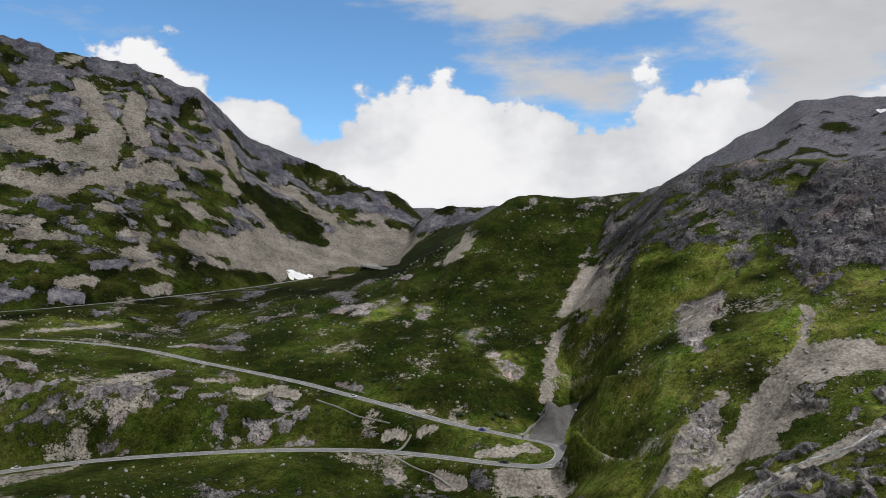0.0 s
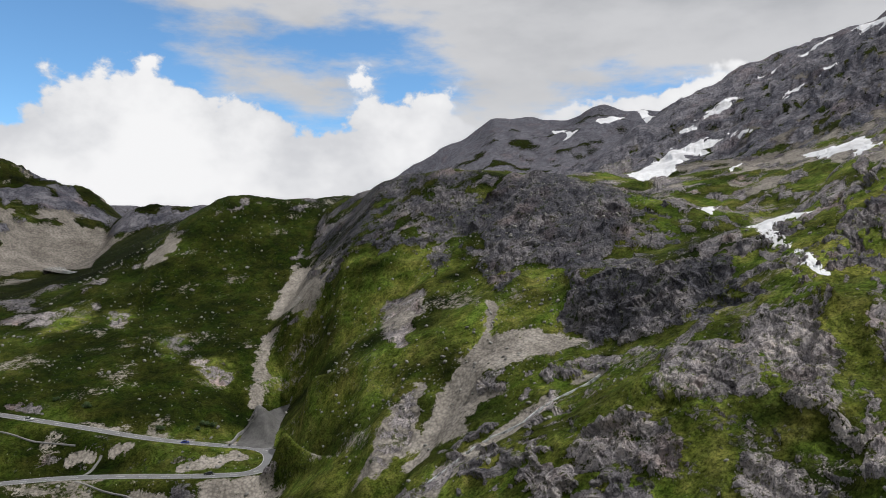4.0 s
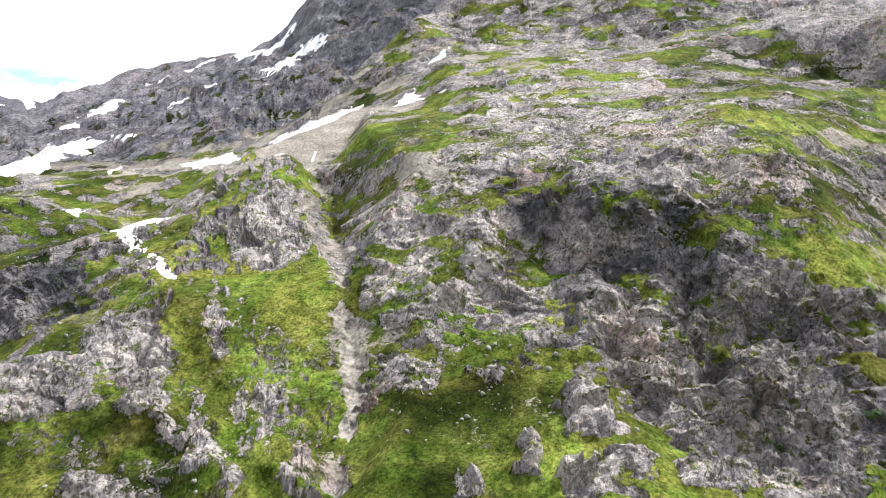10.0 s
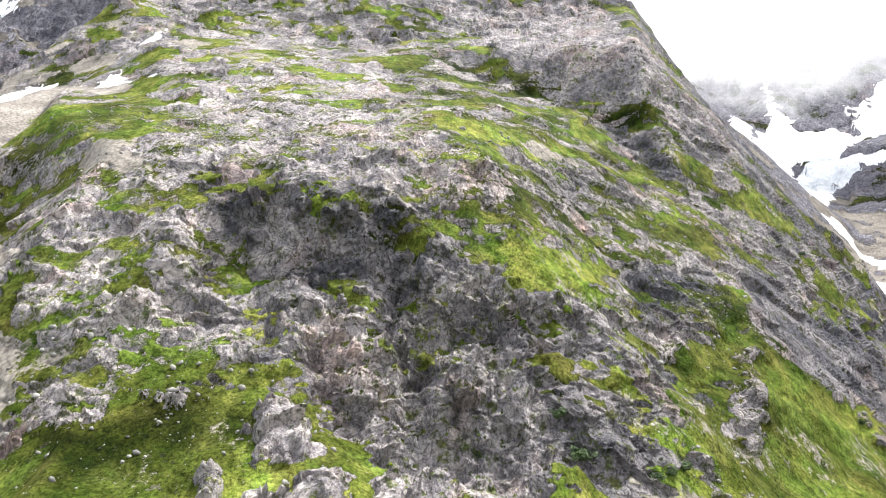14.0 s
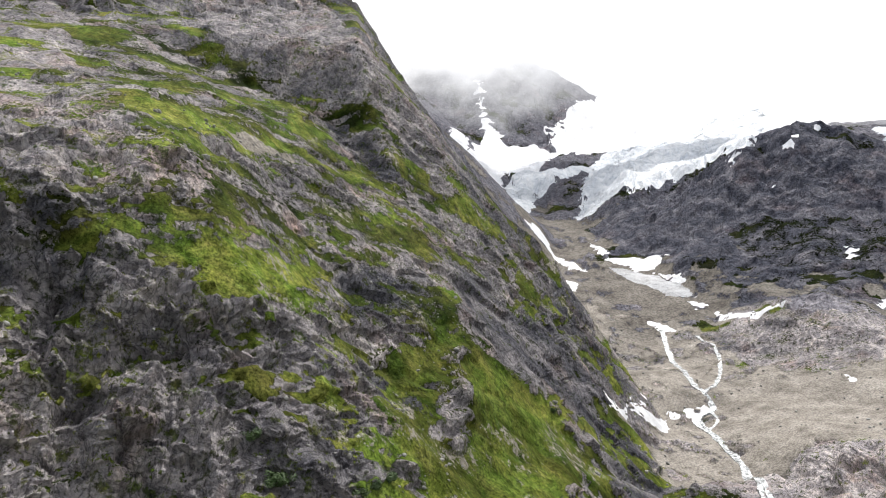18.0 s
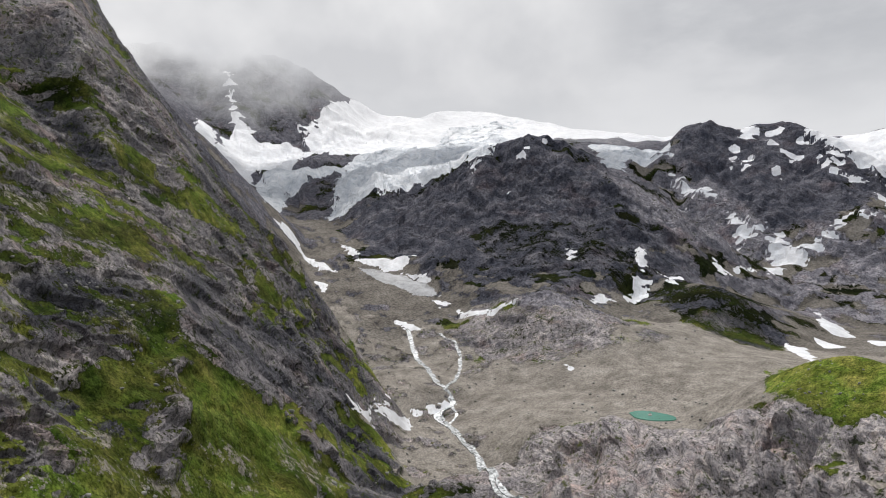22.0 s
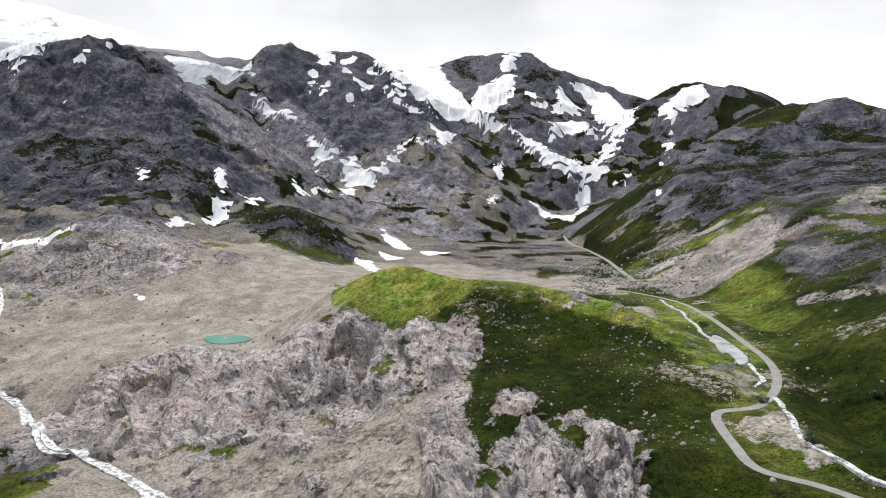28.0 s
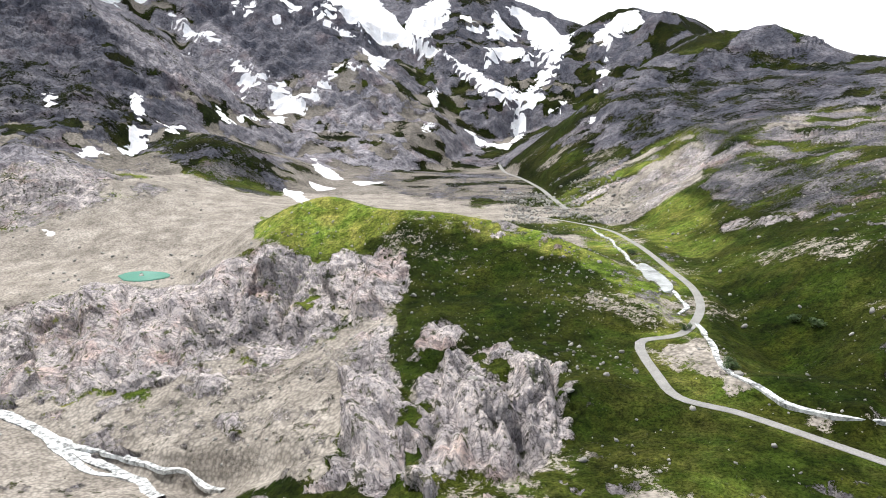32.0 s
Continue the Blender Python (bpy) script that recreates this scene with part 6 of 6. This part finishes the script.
def sector(b_lo, b_hi, r_lo, r_hi):
    """An outline between two bearings and two ranges."""
    arc = [(b, r_lo) for b in np.linspace(b_lo, b_hi, 7)] + [(b, r_hi) for b in np.linspace(b_hi, b_lo, 7)]
    return [(HUB[0] + r * math.sin(radians(b)), HUB[1] + r * math.cos(radians(b))) for b, r in arc]


ICE_5, ICE_6 = sector(124, 156, 2080, 3500), sector(155, 171, 2420, 3500)


def crevasses(x, y, gap):
    return rough(x, y, 160, 7, 401, gap, 0.7, ridged=True) * 7.0 + blocks(x, y, 30, 402, gap) * 4.0


for outline, lb in ((ICE_3, "white crevassed glacier falling between rock walls"), (ICE_4, "smooth white snow-covered glacier plateau"), (ICE_1, "white snow-covered glacier tongue between two peaks"), (ICE_2, "pale ice cliff edge of a glacier"), (ICE_5, "wide white snowfield behind the dark summits"), (ICE_6, "high white snowfield behind the broad peak")):
    wild = outline is ICE_3 or outline is ICE_2
    ob = draped("glacier", outline, MAT_ICE if wild else MAT_SNOW, 6.0, 0.6, 420, 0.05, crevasses if wild else None, 330)
    tagged(ob, lb, "glacier", "glaciers")
tagged(draped("old_ice", OLD_ICE, MAT_OLD_ICE, 1.5, 0.5, 431), "flat grey dirty ice below the glacier", "ice")


def level_water(name, outline, material, label, level=None):
    p = np.asarray(outline, float)
    ring = spline(np.vstack([p, p[:1]]), 3.0)[:-1]
    level = level or float(np.median(height(p[:, 0], p[:, 1]))) + 0.5
    c = ring.mean(axis=0)
    verts = [(*c, level)] + [(*q, level) for q in ring] + [(*(c + (q - c) * 1.06), level - 2.5) for q in ring]
    n = len(ring)
    faces = [(0, 1 + i, 1 + (i + 1) % n) for i in range(n)] + [(1 + i, 1 + n + i, 1 + n + (i + 1) % n, 1 + (i + 1) % n) for i in range(n)]
    return tagged(mesh_object(name, verts, faces, material), label, "water", kind="structure")


level_water("lake", LAKE, MAT_MILK, "small milky turquoise lake in the moraine hollow", LAKE_LEVEL + 0.15)
level_water("river_pool", POND, MAT_SHALLOW, "shallow braided grey river pool")
for k, (width, places) in enumerate(STREAMS):
    path = spline(places, 2.5)
    gap = np.full(len(path), 0.5)
    path = path + np.stack([rough(path[:, 0], path[:, 1], 22, 3, 440 + k, gap), rough(path[:, 0], path[:, 1], 22, 3, 460 + k, gap)], axis=1) * 2.2
    z = height(path[:, 0], path[:, 1])
    for _ in range(3):
        z[1:-1] = (z[:-2] + 2 * z[1:-1] + z[2:]) / 4
    wide = width * (1.0 + 0.7 * rough(path[:, 0], path[:, 1], 12, 3, 480 + k, gap))
    tagged(band("stream", np.column_stack([path, z]), wide, MAT_FOAM, 1.5, 0.45), "white tumbling glacier stream over stones", "stream", kind="structure")


for name, outline, material, lb in (("lay_by", [q[:2] for q in APRON], MAT_APRON, "dark tarmac apron beside the hairpin bend"),):
    tagged(draped(name, outline, material, 0.5, 0.05, 433, 0.05), lb, "pavement", kind="structure")
level_water("pool", POOL_B, MAT_SHALLOW, "small grey pool on the pass")
kerb = spline(KERB, 2.0)
tagged(band("retaining_wall", np.column_stack([kerb, height(kerb[:, 0], kerb[:, 1])]), 0.8, MAT_CONCRETE, 2.5, 1.6), "weathered concrete retaining wall beside the road", "wall", kind="structure")
for places in (PATH_A, PATH_B, PATH_C):
    p = spline(places, 2.0)
    tagged(band("path", np.column_stack([p, height(p[:, 0], p[:, 1])]), 1.5, MAT_GRAVEL_ROAD, 0.6, 0.12), "trodden gravel path through the turf", "path", kind="structure")


# ---- boulders ----
def stone_shapes(count, seed):
    """Rough, flat-sided stones of about one metre."""
    rng = np.random.default_rng(seed)
    out = []
    for _ in range(count):
        bm = bmesh.new()
        bmesh.ops.create_icosphere(bm, subdivisions=1, radius=0.5)
        stretch = rng.uniform(0.65, 1.3, 3) * (1.0, 1.0, 0.75)
        cuts = [(Vector(rng.normal(size=3)).normalized(), rng.uniform(0.26, 0.42)) for _ in range(7)]
        for v in bm.verts:
            for n, d in cuts:
                over = v.co.dot(n) - d
                if over > 0:
                    v.co -= n * over
            v.co += Vector(rng.normal(size=3)) * 0.02
            v.co = Vector(v.co * Vector(stretch))
        bmesh.ops.dissolve_degenerate(bm, dist=0.01, edges=bm.edges)
        bmesh.ops.triangulate(bm, faces=bm.faces)
        out.append((np.array([v.co[:] for v in bm.verts]), np.array([[v.index for v in f.verts] for f in bm.faces])))
        bm.free()
    return out


STONES = stone_shapes(9, 5)


def scatter(count, seed, r_lo, r_hi, b_lo, b_hi, size_lo, size_hi, clump):
    """Places x, y, z and sizes of stones strewn in clumps between two ranges and bearings."""
    rng = np.random.default_rng(seed)
    n = count * 6
    r = np.sqrt(rng.uniform(r_lo ** 2, r_hi ** 2, n))
    b = np.radians(rng.uniform(b_lo, b_hi, n))
    x, y = HUB[0] + r * np.sin(b), HUB[1] + r * np.cos(b)
    gap = np.full(n, 0.5)
    ok = rough(x, y, 55, 4, seed + 1, gap, 0.7) + rng.normal(0, 0.12, n) > clump
    for path, keep_off in ((main_path, 6.0), (valley_path, 4.5)):
        d, _ = off_line(x, y, path[::3])
        ok &= d > keep_off
    x, y = x[ok][:count], y[ok][:count]
    size = 0.75 * size_lo * (size_hi / size_lo) ** (rng.random(len(x)) ** 3.2)
    return np.column_stack([x, y, height(x, y) + size * 0.12, size])


def strewn(name, spots, seed, label):
    rng = np.random.default_rng(seed)
    verts, faces, base = [], [], 0
    for x, y, z, s in spots:
        v, f = STONES[rng.integers(len(STONES))]
        m = np.array(Euler(rng.uniform(0, 6.28, 3) * (0.12, 0.12, 1)).to_matrix()) * s
        verts.append(v @ m.T + (x, y, z))
        faces.append(f + base)
        base += len(v)
    verts, faces = np.vstack(verts), np.vstack(faces)
    me = bpy.data.meshes.new(name)
    me.vertices.add(len(verts))
    me.vertices.foreach_set("co", verts.astype(np.float32).ravel())
    me.loops.add(faces.size)
    me.loops.foreach_set("vertex_index", faces.astype(np.int32).ravel())
    me.polygons.add(len(faces))
    me.polygons.foreach_set("loop_start", np.arange(0, faces.size, 3, dtype=np.int32))
    me.update(calc_edges=True)
    me.materials.append(MAT_BOULDER)
    return tagged(new(name, me), label, "stones", kind="stuff")


FIELDS = [
    # count, seed, range from, to, bearing from, to, size from, to, clumping
    (2600, 501, 330, 720, -40, 12, 0.7, 4.5, 0.05),
    (2600, 511, 240, 480, 10, 36, 0.6, 3.6, 0.0),
    (2600, 521, 150, 420, 36, 80, 0.4, 3.2, 0.05),
    (1800, 531, 125, 330, 76, 112, 0.4, 3.0, 0.05),
    (2400, 541, 330, 900, 118, 150, 0.8, 4.5, 0.0),
    (1800, 551, 250, 460, 148, 178, 0.5, 3.0, 0.08),
    (2200, 561, 200, 700, 172, 204, 0.6, 4.0, 0.05),
    (1300, 571, 600, 860, 172, 181, 2.0, 7.0, -0.1),
]
for k, row in enumerate(FIELDS):
    strewn("loose_stones", scatter(*row), 600 + k, "pale lichened stones strewn over the turf")
# the largest stones stand alone
for k, (x, y, z, s) in enumerate(scatter(260, 701, 150, 560, -38, 200, 1.7, 5.0, 0.12)):
    if k < len(STONES):
        v, f = STONES[k]
        first = bpy.data.meshes.new("boulder")
        first.from_pydata([tuple(c) for c in v], [], [tuple(c) for c in f])
        first.materials.append(MAT_BOULDER)
    me = bpy.data.meshes["boulder" if k % 9 == 0 else "boulder.%03d" % (k % 9)] if k >= len(STONES) else first
    ob = new("boulder", me)
    ob.matrix_basis = Matrix.LocRotScale((x, y, z), Euler((0.2 * math.sin(k), 0.2 * math.cos(2 * k), 2.4 * k)), (s, s, s))
    tagged(ob, "large pale lichened boulder half sunk in turf", "boulder", "boulders on the slopes")


# ---- cars ----
def part(name, bm, material, parent, label=""):
    me = bpy.data.meshes.new(name)
    bm.to_mesh(me)
    bm.free()
    me.materials.append(material)
    ob = new(name, me)
    ob.parent = parent
    if label:
        tagged(ob, label)
    return ob


def block(size, at, taper=(1.0, 1.0), bevel=0.06):
    """A bevelled block; taper narrows its top in length and width."""
    bm = bmesh.new()
    bmesh.ops.create_cube(bm, size=1.0)
    for v in bm.verts:
        k = taper if v.co.z > 0 else (1.0, 1.0)
        v.co = Vector((v.co.x * size[0] * k[0], v.co.y * size[1] * k[1], v.co.z * size[2])) + Vector(at)
    if bevel:
        bmesh.ops.bevel(bm, geom=list(bm.edges), offset=bevel, segments=2, affect="EDGES", profile=0.6)
    return bm


def wheel(at, radius, width):
    bm = bmesh.new()
    bmesh.ops.create_cone(bm, cap_ends=True, segments=16, radius1=radius, radius2=radius, depth=width, matrix=Matrix.Translation(at) @ Matrix.Rotation(math.pi / 2, 4, "X"))
    return bm


def build_car(paint, label, long=4.4, tall=1.45):
    car = new("car")
    part("body", block((long, 1.78, 0.62), (0, 0, 0.62), (0.97, 0.94), 0.14), paint, car)
    part("bonnet", block((long * 0.27, 1.6, 0.12), (long * 0.33, 0, 0.96), (0.9, 0.94), 0.05), paint, car)
    part("cabin", block((long * 0.56, 1.62, tall - 0.9), (-long * 0.07, 0, 0.9 + (tall - 0.9) / 2), (0.66, 0.84), 0.08), MAT_GLASS, car, "dark tinted window glass")
    part("roof", block((long * 0.36, 1.34, 0.07), (-long * 0.07, 0, tall), (0.94, 0.94), 0.03), paint, car)
    for sx in (-1, 1):
        part("bumper", block((0.2, 1.7, 0.26), (sx * long * 0.49, 0, 0.46), (0.9, 0.96), 0.06), MAT_TYRE, car)
        for sy in (-1, 1):
            w = part("wheel", wheel((sx * long * 0.31, sy * 0.8, 0.32), 0.32, 0.22), MAT_TYRE, car)
            part("rim", wheel((sx * long * 0.31, sy * 0.905, 0.32), 0.19, 0.03), MAT_LAMP, w)
            part("headlight" if sx > 0 else "tail_light", block((0.08, 0.34, 0.15), (sx * long * 0.487, sy * 0.62, 0.74), (1, 1), 0.02), MAT_LAMP, car)
    return tagged(car, label, "car", "cars on the pass road")


PAINTS = [
    (paint_material("white car paint", (0.78, 0.78, 0.77)), "white estate car stopped on the lay-by", 4.7, 1.7),
    (paint_material("blue car paint", (0.02, 0.04, 0.22)), "dark blue car on the pass road", 4.3, 1.45),
    (paint_material("black car paint", (0.012, 0.012, 0.014)), "black car rounding the hairpin bend", 4.6, 1.45),
    (paint_material("anthracite car paint", (0.03, 0.03, 0.035)), "dark grey car on the upper road", 4.4, 1.5),
    (paint_material("silver car paint", (0.62, 0.63, 0.64)), "silver-white car on the lower road", 4.6, 1.6),
]
for (x, y), (paint, lb, long, tall) in zip(CARS, PAINTS):
    car = build_car(paint, lb, long, tall)
    k = int(np.argmin(np.hypot(main_path[:, 0] - x, main_path[:, 1] - y)))
    d = main_path[min(k + 1, len(main_path) - 1)] - main_path[max(k - 1, 0)]
    side = np.array([d[1], -d[0]]) / np.hypot(d[0], d[1]) * 1.7
    car.matrix_basis = Matrix.Translation((main_path[k, 0] + side[0], main_path[k, 1] + side[1], main_path[k, 2] + 0.12)) @ Matrix.Rotation(math.atan2(d[1], d[0]), 4, "Z")


# ---- dwarf alder shrubs ----
MAT_LEAF = plain_material("alder leaves", ((0.3, (0.020, 0.045, 0.010)), (0.7, (0.060, 0.105, 0.022))), 0.6, 0.7, 0)
MAT_STEM = plain_material("grey alder bark", ((0.3, (0.08, 0.07, 0.06)), (0.7, (0.15, 0.135, 0.115))), 0.3, 0.9, 0.2)


def build_shrub(seed):
    rng = np.random.default_rng(seed)
    shrub = new("shrub")
    for k in range(5):
        a = k * 1.26 + rng.uniform(-0.3, 0.3)
        bm = bmesh.new()
        tip = Vector((math.cos(a) * 1.1, math.sin(a) * 1.1, 1.5))
        turn = tip.to_track_quat("Z", "Y").to_matrix().to_4x4()
        bmesh.ops.create_cone(bm, cap_ends=True, segments=6, radius1=0.07, radius2=0.02, depth=tip.length, matrix=Matrix.Translation(tip / 2) @ turn)
        part("stem", bm, MAT_STEM, shrub)
    verts, faces = [], []
    lumps = [(rng.uniform(-1.1, 1.1), rng.uniform(-1.1, 1.1), rng.uniform(0.7, 1.7), rng.uniform(0.5, 0.95)) for _ in range(11)]
    for _ in range(900):
        cx, cy, cz, r = lumps[rng.integers(len(lumps))]
        n = Vector(rng.normal(size=3)).normalized()
        c = Vector((cx, cy, cz)) + n * r * rng.uniform(0.7, 1.05)
        c.z = max(c.z, 0.1)
        q = (n + Vector(rng.normal(size=3)) * 0.5).to_track_quat("Z", "Y")
        s = rng.uniform(0.10, 0.20)
        base = len(verts)
        for u, v in ((-0.5, 0), (0, -0.35), (0.5, 0), (0, 0.35)):
            verts.append(c + q @ Vector((u * s * 2, v * s * 2, 0.03 * abs(u))))
        faces.append((base, base + 1, base + 2, base + 3))
    crown = mesh_object("crown", verts, faces, MAT_LEAF, shrub)
    return tagged(shrub, "low dense dark green alder shrub on the slope", "shrub", "alder shrubs")


first_shrub = None
for k, (x, y) in enumerate(SHRUBS + SHRUBS_B + SHRUBS_C):
    s = 0.9 + 0.5 * ((k * 37) % 10) / 10
    m = Matrix.LocRotScale((x, y, float(height(x, y)[0]) - 0.1), Euler((0, 0, 1.7 * k)), (s * 1.3, s * 1.3, s))
    if first_shrub is None:
        first_shrub = build_shrub(9)
        first_shrub.matrix_basis = m
    else:
        copy = copy_thing(first_shrub, Matrix.LocRotScale(m.translation, m.to_quaternion(), None))
        copy.scale = (s * 1.3, s * 1.3, s)


# ---- hut on the gravel flat ----
MAT_PLANK = plain_material("dark weathered boards", ((0.3, (0.05, 0.04, 0.032)), (0.7, (0.10, 0.082, 0.066))), 0.5, 0.85, 0.3)
MAT_ROOF = plain_material("dark sheet roof", ((0.3, (0.035, 0.035, 0.04)), (0.7, (0.06, 0.06, 0.065))), 2.0, 0.5, 0.1)
hut = new("hut")
part("wall", block((9.0, 4.5, 2.6), (0, 0, 1.3), (1, 1), 0.04), MAT_PLANK, hut)
for sy in (-1, 1):
    bm = block((9.8, 3.0, 0.16), (0, 0, 0), (1, 1), 0.03)
    bm.transform(Matrix.Translation((0, sy * 1.25, 3.05)) @ Matrix.Rotation(-sy * radians(24), 4, "X"))
    part("roof", bm, MAT_ROOF, hut)
part("door", block((1.0, 0.08, 2.0), (-1.6, 2.28, 1.0), (1, 1), 0.02), MAT_ROOF, hut)
for wx in (0.6, 2.8):
    win = part("window", block((1.1, 0.08, 0.9), (wx, 2.28, 1.5), (1, 1), 0.02), MAT_PLANK, hut)
    part("pane", block((0.9, 0.04, 0.7), (wx, 2.33, 1.5), (1, 1), 0.0), MAT_GLASS, win)
hut.matrix_basis = Matrix.Translation((*HUT[0], float(height(*HUT[0])[0]) - 0.15)) @ Matrix.Rotation(0.3, 4, "Z")
tagged(hut, "small dark timber hut on the gravel flat", "hut")


# ---- cloud hanging over the glacier: a soft backdrop behind the dark summit ----
def cloud_material():
    m, nt, bsdf = surface("soft white cloud")
    nt.nodes.remove(bsdf)
    glow, clear, all_of = nt.nodes.new("ShaderNodeEmission"), nt.nodes.new("ShaderNodeBsdfTransparent"), nt.nodes.new("ShaderNodeMixShader")
    nt.links.new(ramp(nt, grain(nt, 420.0, 5, 0.5), (0.34, (1.05, 1.06, 1.1)), (0.64, (1.4, 1.4, 1.42))), glow.inputs["Color"])
    at = nt.nodes.new("ShaderNodeAttribute")
    at.attribute_name = "veil"
    nt.links.new(at.outputs["Fac"], all_of.inputs[0])
    nt.links.new(clear.outputs[0], all_of.inputs[1])
    nt.links.new(glow.outputs[0], all_of.inputs[2])
    nt.links.new(all_of.outputs[0], nt.nodes["Material Output"].inputs["Surface"])
    return m


def cloud_bank(b_lo, b_hi, reach, base_lo, base_hi, top, seed):
    """A tall curved veil of cloud between two bearings; its base rises or falls from one end to the other."""
    bb, zz = np.meshgrid(np.radians(np.linspace(b_lo, b_hi, 260)), np.linspace(min(base_lo, base_hi) - 160, top, 130))
    u = (bb - bb.min()) / np.ptp(bb)
    gap = np.full(bb.size, 6.0)
    wisps = rough((bb * reach).ravel(), zz.ravel() * 1.4, 330, 6, seed, gap, 0.6).reshape(bb.shape)
    base = base_lo + (base_hi - base_lo) * u
    veil = smooth(-90, 100, zz - base + wisps * 110) * (1 - smooth(top - 420, top - 20, zz + wisps * 80)) * smooth(0, 0.12, u) * (1 - smooth(0.80, 1.0, u))
    r = reach + wisps * 30
    h, w = bb.shape
    i, j = np.mgrid[0:h - 1, 0:w - 1]
    quads = np.stack([i * w + j, i * w + j + 1, (i + 1) * w + j + 1, (i + 1) * w + j], axis=-1).reshape(-1, 4)
    ob = mesh_object("backdrop", np.stack([HUB[0] + r * np.sin(bb), HUB[1] + r * np.cos(bb), zz], axis=-1).reshape(-1, 3), quads, MAT_CLOUD)
    layer = ob.data.attributes.new("veil", "FLOAT", "POINT")
    layer.data.foreach_set("value", veil.astype(np.float32).ravel())
    return tagged(ob, "soft white cloud hanging over the glacier", "cloud", kind="structure")


MAT_CLOUD = cloud_material()
cloud_bank(*CLOUD_BANK)
